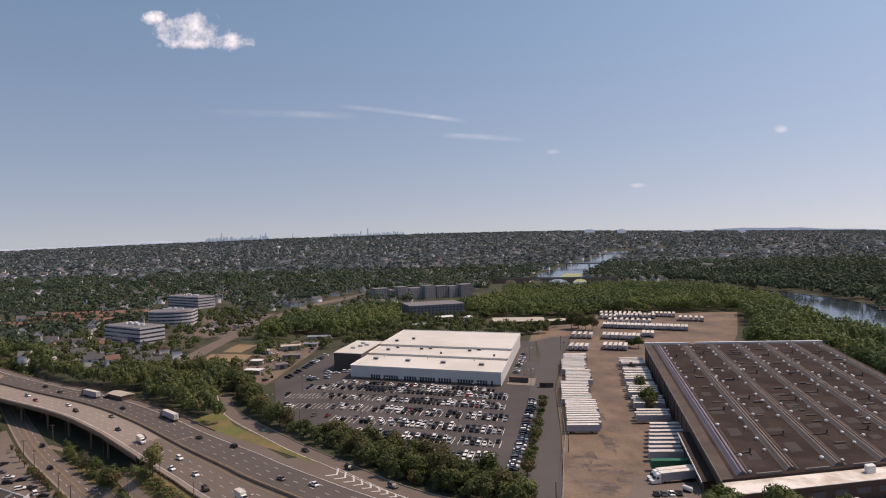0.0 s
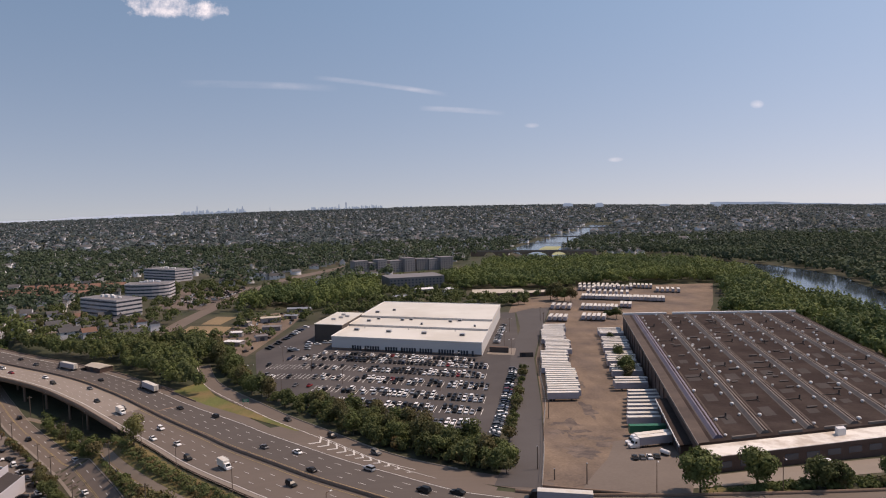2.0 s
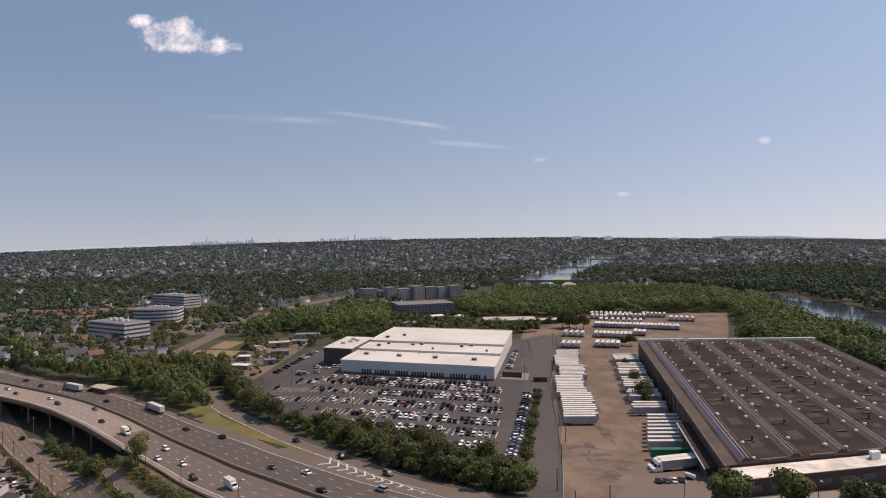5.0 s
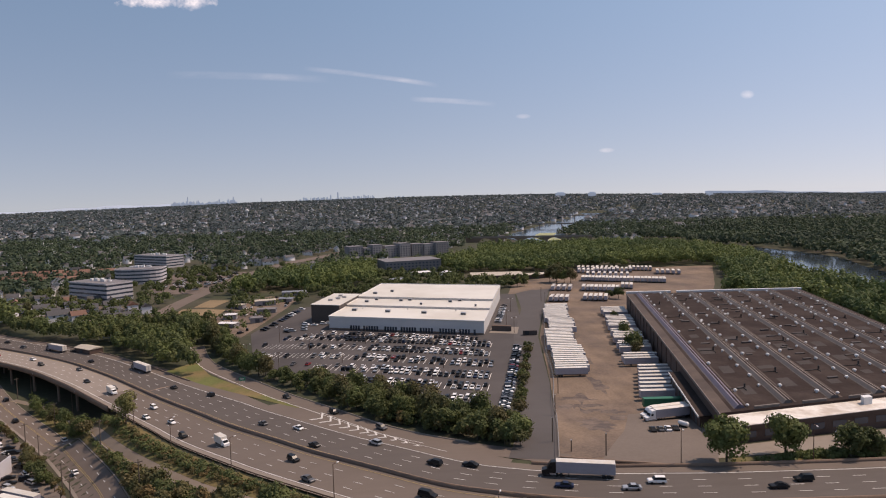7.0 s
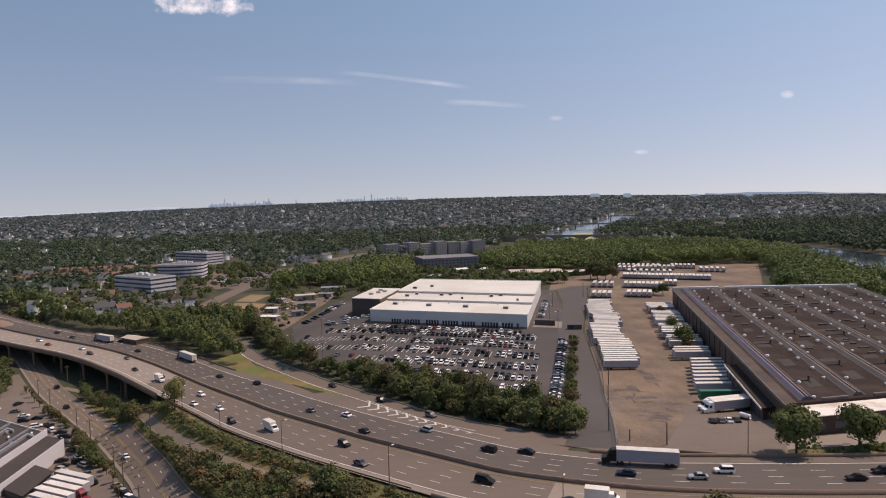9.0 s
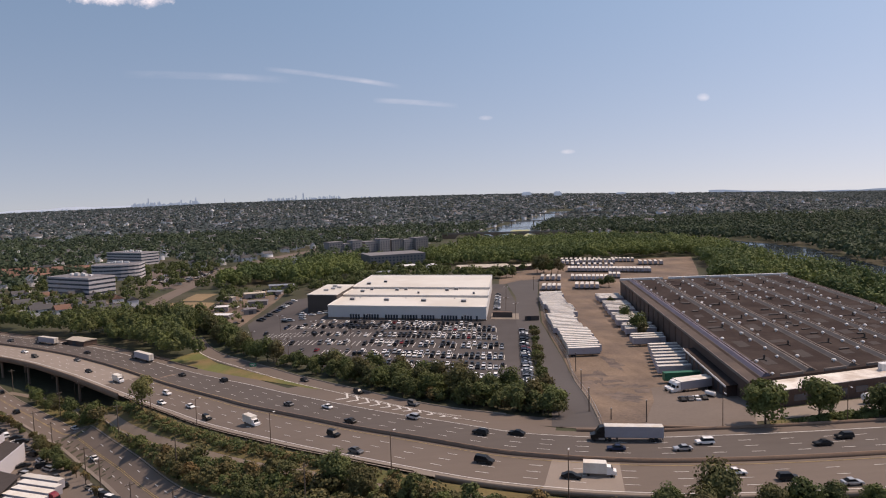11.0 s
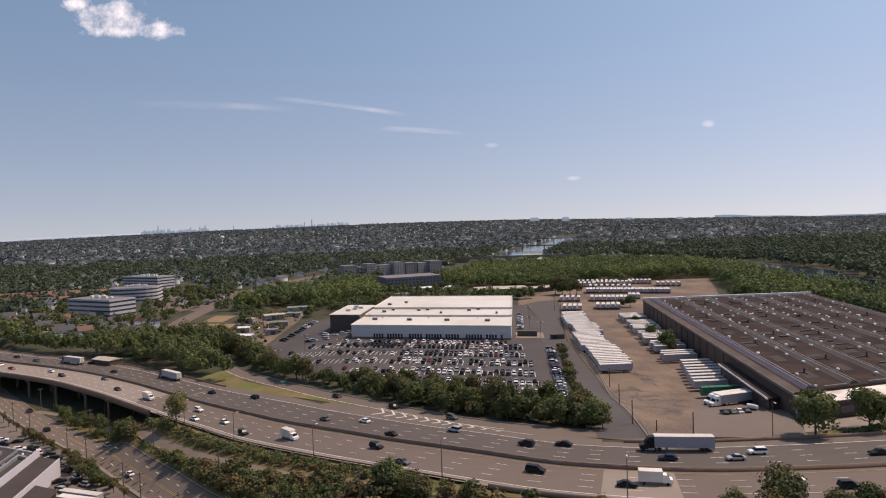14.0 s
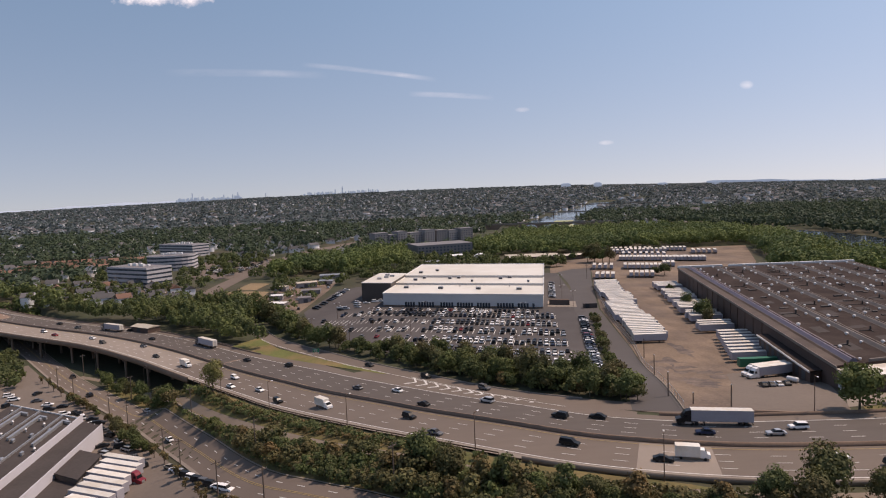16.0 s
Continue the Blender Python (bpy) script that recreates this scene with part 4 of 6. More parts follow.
# ---- blocks with window bands ----
def banded(name, label, origin, ux, uy, L, D, z0, storeys, wall=None, ground_open=0.0, step=3.6, roof=None, curved=0):
    wall, roof = wall or M_OFFICE, roof or M_OFFROOF
    w = thing(name, label, "office building")
    ux, uy = np.array(ux, float), np.array(uy, float)
    ux, uy = ux / np.linalg.norm(ux), uy / np.linalg.norm(uy)
    m = oriented(origin, ux, uy, z0)

    def plan(grow):
        if not curved:
            return [(-grow, -grow), (L + grow, -grow), (L + grow, D + grow), (-grow, D + grow)]
        pts = [(-grow, D + grow), (-grow, 0)]
        for k in range(curved + 1):
            t = math.pi * k / curved
            pts.append((L / 2 - (L / 2 + grow) * math.cos(t), -(D * 0.75 + grow) * math.sin(t)))
        pts.append((L + grow, D + grow))
        return pts

    def ring(z_lo, z_hi, grow):
        return prism(bmesh.new(), [tuple((m @ Vector((*p, 0))).xy) for p in plan(grow)], z0 + z_lo, z0 + z_hi)

    h = ground_open
    if ground_open:
        part("ground_floor", ring(-2, h, -1.4), M_PANE, w)
    for s in range(storeys):
        part("spandrel", ring(h + (-2 if s == 0 and not ground_open else 0), h + step * 0.56, 0.0), wall, w)
        part("window_band", ring(h + step * 0.56, h + step, -0.35), M_PANE, w)
        h += step
    part("cornice", ring(h, h + 1.3, 0.05), wall, w)
    part("roof", ring(h + 1.3, h + 1.4, -0.5), roof, w)
    rnd = random.Random(len(name) + int(L))
    for k in range(7):
        x, y = L * (0.25 + 0.07 * k), D * (0.35 + 0.2 * rnd.random())
        part("roof_unit", bevelled(boxes((x, x + 2.6, y, y + 2.2, h + 1.4, h + 1.4 + rnd.uniform(1.2, 2.6)), m=m), 0.1), M_METALW, w)
    return w


banded("office_building", "pale four-storey office building with dark window bands", (-244, 574), (-43, 30), (30, 43), 54, 24, 0.0, 4, ground_open=1.5)
banded("office_building", "pale rounded office building with dark window bands", (-297, 722), (1, 0.08), (-0.08, 1), 47, 18, 0.0, 4, curved=10)
banded("office_building", "pale stepped office building with dark window bands", (-297, 880), (-43, 30), (30, 43), 66, 26, 0, 4)


# ---- grey housing blocks ----
def block(origin, ux, L, D, z0, h, label, windows=True, wall=None):
    w = thing("apartment_block", label, "apartment block", "grey housing blocks")
    ux = np.array(ux, float) / np.linalg.norm(ux)
    m = oriented(origin, ux, (-ux[1], ux[0]), z0)
    part("wall", boxes((0, L, 0, D, -2, h), m=m), wall or M_APT, w)
    part("roof", boxes((-0.2, L + 0.2, -0.2, D + 0.2, h, h + 0.6), m=m), M_OFFROOF, w)
    if windows:
        for s in range(int(h // 3.1)):
            for k in range(int(L // 4)):
                part("window", boxes((k * 4 + 1, k * 4 + 2.8, -0.06, 0, s * 3.1 + 0.9, s * 3.1 + 2.4), m=m), M_PANE, w)


rnd = random.Random(7)
x, y = -66, 905
for k, (L, h, gap) in enumerate(((20, 17, 2), (12, 14, 1), (14, 18, 5), (20, 15, 3), (16, 18, 3), (18, 16, 2), (16, 15, 3), (20, 17, 0))):
    block((x, y), (1, 0.5), L, 18, 0.5, h, "grey multi-storey housing block with small windows")
    x, y = x + (L + gap) * 0.88, y + (L + gap) * 0.42 + rnd.uniform(-8, 8)
block((-16, 716), (1, 0.25), 62, 40, 0, 13.5, "long grey three-storey industrial block with a pale roof", True, M_OFFROOF)


def shed(origin, ux, L, D, z0, h, label, wall, roof, category="shed", gable=1.2):
    w = thing("shed", label, category)
    ux = np.array(ux, float) / np.linalg.norm(ux)
    m = oriented(origin, ux, (-ux[1], ux[0]), z0)
    part("wall", boxes((0, L, 0, D, -1, h), m=m), wall, w)
    bm = bmesh.new()
    e = 0.4
    q = [(-e, -e, h), (L + e, -e, h), (L + e, D + e, h), (-e, D + e, h), (-e, D / 2, h + gable), (L + e, D / 2, h + gable)]
    v = [bm.verts.new(m @ Vector(p)) for p in q]
    for f in ((0, 1, 5, 4), (2, 3, 4, 5), (1, 2, 5), (3, 0, 4), (3, 2, 1, 0)):
        bm.faces.new([v[i] for i in f])
    part("roof", bm, roof, w)
    part("door", boxes((L * 0.35, L * 0.35 + 3, -0.08, 0, 0, min(3, h - 0.3)), m=m), M_DOOR, w)


shed((66, 640), (1, -0.1), 50, 30, 0, 5, "long low shed with a beige roof behind the warehouse", M_BRICK, M_BEIGE, gable=0.9)
shed((122, 640), (1, 0.2), 22, 14, 0, 4, "low shed with a pale roof at the yard edge", M_BRICK, M_BEIGE)
shed((12, 690), (1, 0.4), 20, 9, 0, 4, "small pale shed among trees", M_APT, M_METALW)
shed((-12, 640), (1, 0.1), 14, 9, 0, 4, "small pale shed among trees", M_APT, M_METALG)
for k, (x, y, L, D) in enumerate(((-128, 470, 12, 7), (-112, 520, 14, 7), (-120, 555, 16, 8), (-105, 575, 12, 7), (-132, 500, 9, 6), (-108, 480, 8, 5), (-136, 540, 10, 6), (-108, 610, 22, 9))):
    shed((x, y), (1, 0.3 * (k % 3 - 1)), L, D, at_land(x, y), 3.2 + 0.4 * (k % 3), "small weathered shed in a storage yard", M_APT, (M_METALW, M_OFFROOF, M_BEIGE, M_METALG)[k % 4], gable=0.8)
quonset = thing("quonset_hut", "white round-roofed storage hut behind the warehouse", "hut")
bm = bmesh.new()
rings = []
for yy in (668, 684):
    rings.append([bm.verts.new((46 + 7.5 * math.cos(math.pi * k / 10), yy + 0.1 * k, 6.5 * math.sin(math.pi * k / 10))) for k in range(11)])
for k in range(10):
    bm.faces.new((rings[0][k], rings[0][k + 1], rings[1][k + 1], rings[1][k]))
bm.faces.new(rings[0][::-1]), bm.faces.new(rings[1])
bmesh.ops.recalc_face_normals(bm, faces=list(bm.faces))
part("shell", bm, M_METALW, quonset)
part("door", boxes((44, 48, 667.8, 667.95, 0, 3.5)), M_DOOR, quonset)


# ---- vehicles ----
def extrude_profile(bm, pts, half, taper=0.0, top=1.0):
    """A side outline of (x, z) drawn out to both sides; points above top lean inwards."""
    a = [bm.verts.new((x, -half + (taper if z > top else 0), z)) for x, z in pts]
    b = [bm.verts.new((x, half - (taper if z > top else 0), z)) for x, z in pts]
    n = len(pts)
    for k in range(n):
        bm.faces.new((a[k], a[(k + 1) % n], b[(k + 1) % n], b[k]))
    bm.faces.new(a[::-1]), bm.faces.new(b)
    bmesh.ops.recalc_face_normals(bm, faces=list(bm.faces))
    return bm


def wheel_mesh(r, w, name="wheel"):
    bm = bmesh.new()
    m = Matrix.Rotation(radians(90), 4, "X")
    tube(bm, 0, 0, -w / 2, w / 2, r, sides=12, m=m)
    return finish(bm, name, M_BLACK)


WHEEL = wheel_mesh(0.33, 0.22)
SHAPES = {
    "sedan": ([(-2.3, 0.35), (2.3, 0.3), (2.32, 0.62), (2.15, 0.8), (1.0, 0.95), (-1.5, 1.0), (-2.25, 0.95), (-2.35, 0.6)], [(1.05, 0.93), (0.25, 1.4), (-0.9, 1.42), (-1.75, 0.98)], 0.88, (1.4, -1.4)),
    "suv": ([(-2.3, 0.4), (2.3, 0.38), (2.32, 0.75), (2.15, 0.98), (1.05, 1.08), (-2.2, 1.12), (-2.35, 0.7)], [(1.1, 1.06), (0.45, 1.66), (-1.95, 1.7), (-2.25, 1.1)], 0.92, (1.4, -1.4)),
    "minivan": ([(-2.5, 0.38), (2.4, 0.36), (2.42, 0.7), (2.2, 0.95), (1.4, 1.08), (-2.45, 1.1), (-2.52, 0.7)], [(1.45, 1.06), (0.6, 1.68), (-2.2, 1.74), (-2.45, 1.08)], 0.95, (1.5, -1.5)),
}


def car_parent(shape, paint):
    body, cabin, half, axles = SHAPES[shape]
    words = {"sedan": "four-door car", "suv": "sport utility car", "minivan": "minivan"}[shape]
    c = thing("car", f"{paint} {words} with dark windows on the asphalt", "car", "parked and driving cars")
    bm = extrude_profile(bmesh.new(), body, half, 0.1, 0.85)
    bmesh.ops.bevel(bm, geom=list(bm.edges), offset=0.07, segments=1, affect="EDGES")
    part("body", bm, PAINTS[paint], c)
    part("cabin_glass", extrude_profile(bmesh.new(), cabin, half - 0.1, 0.16, 1.2), M_GLASS, c)
    top = max(z for _, z in cabin)
    xs = [x for x, z in cabin if z > top - 0.1]
    bm = boxes((min(xs) - 0.05, max(xs) + 0.02, -half + 0.24, half - 0.24, top - 0.04, top + 0.05))
    part("roof", bm, PAINTS[paint], c)
    for x in axles:
        for y in (-half + 0.1, half - 0.1):
            o = part("wheel", WHEEL, None, c)
            o.location = (x, y, 0.33)
    return c


CARS = {}
FAR_CARS = []


def put_car(x, y, angle, rnd, height=land, lift=0.12, paint=None, shape=None):
    paint = paint or rnd.choices(("white", "silver", "grey", "black", "blue", "red", "beige"), (31, 8, 13, 42, 3, 2, 1))[0]
    shape = shape or rnd.choices(("sedan", "suv", "minivan"), (5, 4, 1))[0]
    z = float(height(np.array([x]), np.array([y]))[0]) + lift
    m = Matrix.Translation((x, y, z)) @ Matrix.Rotation(angle, 4, "Z")
    if y > 345 and x > -170 or y > 480:
        FAR_CARS.append((paint, shape, m))
        return None
    if (paint, shape) not in CARS:
        CARS[paint, shape] = car_parent(shape, paint)
        CARS[paint, shape].matrix_basis = m
        return CARS[paint, shape]
    return copy_thing(CARS[paint, shape], m)


rnd = random.Random(11)
va = math.atan2(V[1], V[0])
FILL = {-13: 0.97, -26: 0.9, -46: 0.88, -67: 0.72, -88: 0.72, -108: 0.8, -131: 0.9}
for b, sides, a0, a1 in ROWS:
    for a in np.arange(a0 + 1.35, a1, 2.7):
        for s in ((-2.7, 2.7) if sides == 2 else (0.0,)):
            p = lot(a, b + s)
            if not inside(LOT_EDGE, *np.array([p]).T)[0]:
                continue
            full = FILL[b] * (1.1 if a > 60 else 0.95 if a > 15 else 0.6 if a > 0 else 0.2)
            if b in (-46, -67, -88) and a < 40:
                full *= 0.3
            if rnd.random() < full:
                put_car(*(p + U * rnd.uniform(-0.12, 0.12) + V * rnd.uniform(-0.25, 0.25)), va + (math.pi if rnd.random() < 0.5 else 0) + rnd.uniform(-0.03, 0.03), rnd)
# the row beside the hedge, the cars beside the warehouse and at the edge of the lot
for k in range(43):
    t = k / 42
    p = np.array([57.5, 356]) * (1 - t) + np.array([31, 243]) * t
    if rnd.random() < 0.93:
        put_car(p[0] + rnd.uniform(-0.3, 0.3), p[1], radians(-6) + rnd.uniform(-0.04, 0.04), rnd)
for k in range(15):
    p = lot(106.0, 38 + k * 4.6)
    if rnd.random() < 0.85:
        put_car(*p, math.atan2(U[1], U[0]), rnd, paint=rnd.choice(("white", "white", "silver", "grey")))
for k in range(16):
    t = k / 15
    p = np.array([-97, 447]) * (1 - t) + np.array([-82, 520]) * t
    if rnd.random() < 0.75:
        put_car(p[0] + 4, p[1], radians(-15), rnd)
for a, b in ((-27, -8), (-24, -5), (-17, -2), (-20, 6), (-15, 12), (-22, 14), (-30, 0), (-10, 16), (-6, 17)):
    put_car(*lot(a, b), math.atan2(U[1], U[0]) + rnd.uniform(-0.2, 0.2), rnd)


def on_road(line, nr, x, off):
    i = int(np.argmin(np.abs(line[:, 0] - x)))
    return line[i] + nr[i] * off, math.atan2(-nr[i][0], nr[i][1])


# traffic
for x, off, paint, shape in (
    (-262, 11, "black", "sedan"), (-238, 7.5, "grey", "suv"), (-205, 15, "black", "sedan"), (-178, 7.4, "black", "sedan"), (-118, 11.2, "black", "sedan"),
    (-98, 15, "black", "suv"), (-62, 7.4, "grey", "sedan"), (-50, 11.2, "white", "sedan"), (-36, 3.8, "black", "sedan"), (-24, 15, "silver", "suv"),
    (-4, 11.2, "black", "suv"), (4, 15, "black", "sedan"), (30, 7.4, "blue", "sedan"), (58, 11.2, "white", "suv"), (50, 7.4, "silver", "sedan"),
    (84, 7.4, "black", "sedan"), (92, 11, "black", "suv"), (118, 5, "grey", "sedan"),
    (-246, -7.4, "silver", "suv"), (-232, -11, "red", "sedan"), (-206, -7.4, "white", "sedan"), (-192, -11.2, "black", "suv"), (-170, -4, "grey", "sedan"),
    (-150, -11.2, "black", "sedan"), (-132, -7.4, "black", "suv"), (-104, -7.4, "white", "suv"), (-96, -14.8, "white", "sedan"), (-84, -11.2, "white", "sedan"),
    (-72, -14.8, "black", "suv"), (-34, -7.4, "black", "suv"), (-20, -14.8, "grey", "sedan"), (2, -7.4, "black", "minivan"), (24, -11.2, "black", "sedan"),
    (56, -7.4, "white", "sedan"), (66, -11.2, "black", "suv"), (78, -14.8, "silver", "sedan")):
    p, a = on_road(HW, HN, x, off)
    put_car(*p, a + (math.pi if off > 0 else 0), rnd, deck, 0.17, paint, shape)
RN = normals(RAMP)
for x, paint in ((-30, "black"), (-52, "black"), (-14, "grey")):
    p, a = on_road(RAMP, RN, x, 0.5)
    put_car(*p, a, rnd, deck, 0.17, paint)
for x, off in ((-120, 2), (-145, -4), (-178, 2), (-205, -3)):
    p, a = on_road(STREET, SN, x, off)
    put_car(*p, a, rnd, land, 0.16)

TWHEEL = wheel_mesh(0.5, 0.28)
TPAINT = {"white": (M_TRAILSIDE, M_TRAILER), "green": (M_GREEN, M_GREEN)}


def trailer_parts(root, L, paint, chassis=True, x0=0.0):
    """A box trailer from its rear at x0 to its front at x0 + L."""
    body, top = TPAINT[paint]
    part("body", boxes((x0, x0 + L, -1.28, 1.28, 1.15, 4.0)), body, root)
    part("roof", bevelled(boxes((x0 - 0.02, x0 + L + 0.02, -1.3, 1.3, 4.0, 4.1)), 0.03), top, root)
    d = part("rear_door", boxes((x0 - 0.06, x0 - 0.01, -1.22, 1.22, 1.25, 3.9)), top, root)
    part("lock_rod", boxes((x0 - 0.11, x0 - 0.07, -0.2, -0.12, 1.3, 3.8), (x0 - 0.11, x0 - 0.07, 0.12, 0.2, 1.3, 3.8)), M_METALG, d)
    part("chassis", boxes((x0 + 0.1, x0 + L - 0.1, -0.55, 0.55, 0.85, 1.15), (x0 + 0.05, x0 + 0.2, -1.2, 1.2, 0.5, 0.75)), M_UNDER, root)
    part("landing_gear", boxes((x0 + L - 3.4, x0 + L - 3.15, -0.9, -0.7, 0.0, 1.15), (x0 + L - 3.4, x0 + L - 3.15, 0.7, 0.9, 0.0, 1.15)), M_UNDER, root)
    for x in (1.6, 2.9):
        for y in (-1.0, 1.0):
            o = part("wheel", TWHEEL, None, root)
            o.location = (x0 + x, y, 0.5)


def far_trailer_parts(root, L, paint):
    body, top = TPAINT[paint]
    part("body", boxes((0, L, -1.28, 1.28, 1.15, 4.0)), body, root)
    part("roof", bevelled(boxes((-0.02, L + 0.02, -1.3, 1.3, 4.0, 4.1)), 0.03), top, root)
    part("chassis", boxes((0.1, L - 0.1, -0.55, 0.55, 0.85, 1.15), (L - 3.4, L - 3.15, -0.9, -0.7, 0.0, 1.15), (L - 3.4, L - 3.15, 0.7, 0.9, 0.0, 1.15), (0.05, 0.2, -1.2, 1.2, 0.5, 0.75)), M_UNDER, root)
    for x in (1.6, 2.9):
        bm = bmesh.new()
        for y in (-1.15, 0.65):
            tube(bm, 0, 0, y, y + 0.5, 0.5, sides=10, m=Matrix.Translation((x, 0, 0.5)) @ Matrix.Rotation(math.pi / 2, 4, "X"))
        tube(bm, 0, 0, -0.65, 0.65, 0.09, sides=6, m=Matrix.Translation((x, 0, 0.5)) @ Matrix.Rotation(math.pi / 2, 4, "X"))
        part("axle", bm, M_BLACK, root)


TRAILERS = {}


def put_trailer(x, y, angle, paint="white", L=15.6, height=land, lift=0.12, grow=1.0):
    z = float(height(np.array([x]), np.array([y]))[0]) + lift
    m = Matrix.Translation((x, y, z)) @ Matrix.Rotation(angle, 4, "Z")
    far = y > 330
    key = (paint, L, far)
    if key not in TRAILERS:
        words = "white box trailer with a weathered roof parked in the yard" if paint == "white" else "dark green box trailer parked in the yard"
        TRAILERS[key] = thing("semi_trailer", words, "trailer", "parked box trailers")
        (far_trailer_parts if far else trailer_parts)(TRAILERS[key], L, paint)
        TRAILERS[key].matrix_basis = m
        return TRAILERS[key]
    return copy_thing(TRAILERS[key], m)


rnd = random.Random(21)
# the long row beside the access road, backed towards it
A0, A1 = np.array([63.5, 297.5]), np.array([97.0, 468.0])
n = 45
for k in range(n):
    t = k / (n - 1)
    p = A0 * (1 - t) + A1 * t
    shift = (0.0 if k < 12 else -1.8 if k < 23 else 1.2 if k < 31 else -0.6 if k < 40 else 0.8) + rnd.uniform(-0.3, 0.3)
    put_trailer(p[0] + shift, p[1] - shift * 0.1, radians(-5) + rnd.uniform(-0.012, 0.012), L=rnd.choice((15.6, 15.6, 14.4)))
# against the factory
B0, B1 = np.array([102.8, 257.0]), np.array([116.0, 294.0])
for k in range(8):
    t = k / 7
    p = B0 * (1 - t) + B1 * t
    put_trailer(p[0], p[1], radians(175) + rnd.uniform(-0.01, 0.01))
for t0, count in ((308, 3), (330, 4), (352, 6), (384, 4), (402, 4), (428, 5)):
    for k in range(count):
        y = t0 + k * 4.3
        x = 90.5 + (y - 203.5) * 0.2375 + rnd.uniform(-1.2, 0.2)
        put_trailer(x, y, radians(174) + rnd.uniform(-0.02, 0.02))
put_trailer(99.4, 245.0, radians(176), "green")
# far groups of trailers, side by side with their rear doors towards the camera
for x0, y0, x1, y1, count in ((125, 556, 138, 551, 4), (110, 500, 121, 496, 4), (136, 499, 150, 493, 5), (149, 548, 174, 537, 9), (184, 552, 190, 549, 3), (166, 609, 231, 578, 24), (180, 671, 192, 665, 4), (196, 674, 214, 665, 6), (216, 670, 231, 662, 5), (236, 678, 254, 668, 6), (186, 694, 222, 680, 9), (250, 640, 268, 632, 5), (180, 640, 214, 624, 8)):
    for k in range(count):
        t = k / (count - 1)
        put_trailer(x0 + (x1 - x0) * t, y0 + (y1 - y0) * t + rnd.uniform(-0.5, 0.5), radians(70) + rnd.uniform(-0.02, 0.02), L=rnd.choice((15.6, 14.4)))


def semi(x, y, angle, label, height=deck, lift=0.17, cab="white", group="trucks"):
    z = float(height(np.array([x]), np.array([y]))[0]) + lift
    s = thing("semi_truck", label, "truck", group, Matrix.Translation((x, y, z)) @ Matrix.Rotation(angle, 4, "Z"))
    trailer_parts(s, 15.0, "white", x0=-8.0)
    c = [(6.6, 0.6), (10.6, 0.6), (10.7, 1.6), (9.3, 1.95), (8.9, 2.9), (8.3, 3.7), (7.2, 3.9), (6.7, 3.8)]
    bm = extrude_profile(bmesh.new(), c, 1.15, 0.12, 2.0)
    bmesh.ops.bevel(bm, geom=list(bm.edges), offset=0.08, segments=1, affect="EDGES")
    cabin = part("cab", bm, PAINTS[cab], s)
    part("windscreen", extrude_profile(bmesh.new(), [(9.42, 2.02), (9.36, 2.05), (9.0, 2.85), (9.06, 2.82)], 0.95), M_GLASS, cabin)
    part("side_window", boxes((8.0, 8.8, -1.19, -1.1, 2.1, 2.8), (8.0, 8.8, 1.1, 1.19, 2.1, 2.8)), M_GLASS, cabin)
    part("grille", boxes((10.66, 10.74, -0.6, 0.6, 0.8, 1.5)), M_METALG, cabin)
    part("fuel_tank", boxes((7.0, 8.6, -1.2, -0.8, 0.45, 0.95), (7.0, 8.6, 0.8, 1.2, 0.45, 0.95)), M_METALG, s)
    for wx in (9.9, 6.9, 5.7):
        for wy in (-1.0, 1.0):
            o = part("wheel", TWHEEL, None, s)
            o.location = (wx, wy, 0.5)
    return s


semi(88.0, 230.0, radians(190), "white articulated truck parked beside the factory", land)
semi(88.6, 234.4, radians(190), "white articulated truck parked beside the factory", land)
p, a = on_road(HW, HN, -150, 15.3)
semi(*p, a + math.pi, "white articulated truck on the highway", cab="grey")
p, a = on_road(HW, HN, -214, 11.4)
semi(*p, a + math.pi, "white articulated truck on the highway", cab="grey")
p, a = on_road(HW, HN, 36, 14.9)
semi(*p, a + math.pi, "white articulated truck on the highway", cab="black")


def van(x, y, angle, label, L=6.5, height=deck, lift=0.17):
    z = float(height(np.array([x]), np.array([y]))[0]) + lift
    s = thing("box_truck", label, "truck", "trucks", Matrix.Translation((x, y, z)) @ Matrix.Rotation(angle, 4, "Z"))
    part("cargo_box", bevelled(boxes((-L / 2, L / 2 - 1.2, -1.15, 1.15, 0.7, 3.2)), 0.04), M_TRAILER, s)
    bm = extrude_profile(bmesh.new(), [(L / 2 - 1.18, 0.5), (L / 2 + 1.0, 0.5), (L / 2 + 1.0, 1.3), (L / 2 + 0.3, 1.5), (L / 2 - 0.2, 2.3), (L / 2 - 1.18, 2.35)], 1.0, 0.1, 1.6)
    c = part("cab", bm, PAINTS["white"], s)
    part("windscreen", extrude_profile(bmesh.new(), [(L / 2 + 0.32, 1.53), (L / 2 - 0.13, 2.25), (L / 2 - 0.18, 2.25), (L / 2 + 0.26, 1.53)], 0.85), M_GLASS, c)
    for wx in (L / 2 - 0.1, -L / 2 + 1.2):
        for wy in (-0.95, 0.95):
            o = part("wheel", WHEEL, None, s)
            o.location = (wx, wy, 0.33)


for x, off in ((-56, -11.2), (26, -8.5), (-128, -10.5)):
    p, a = on_road(HW, HN, x, off)
    van(*p, a, "white box truck driving on the highway")
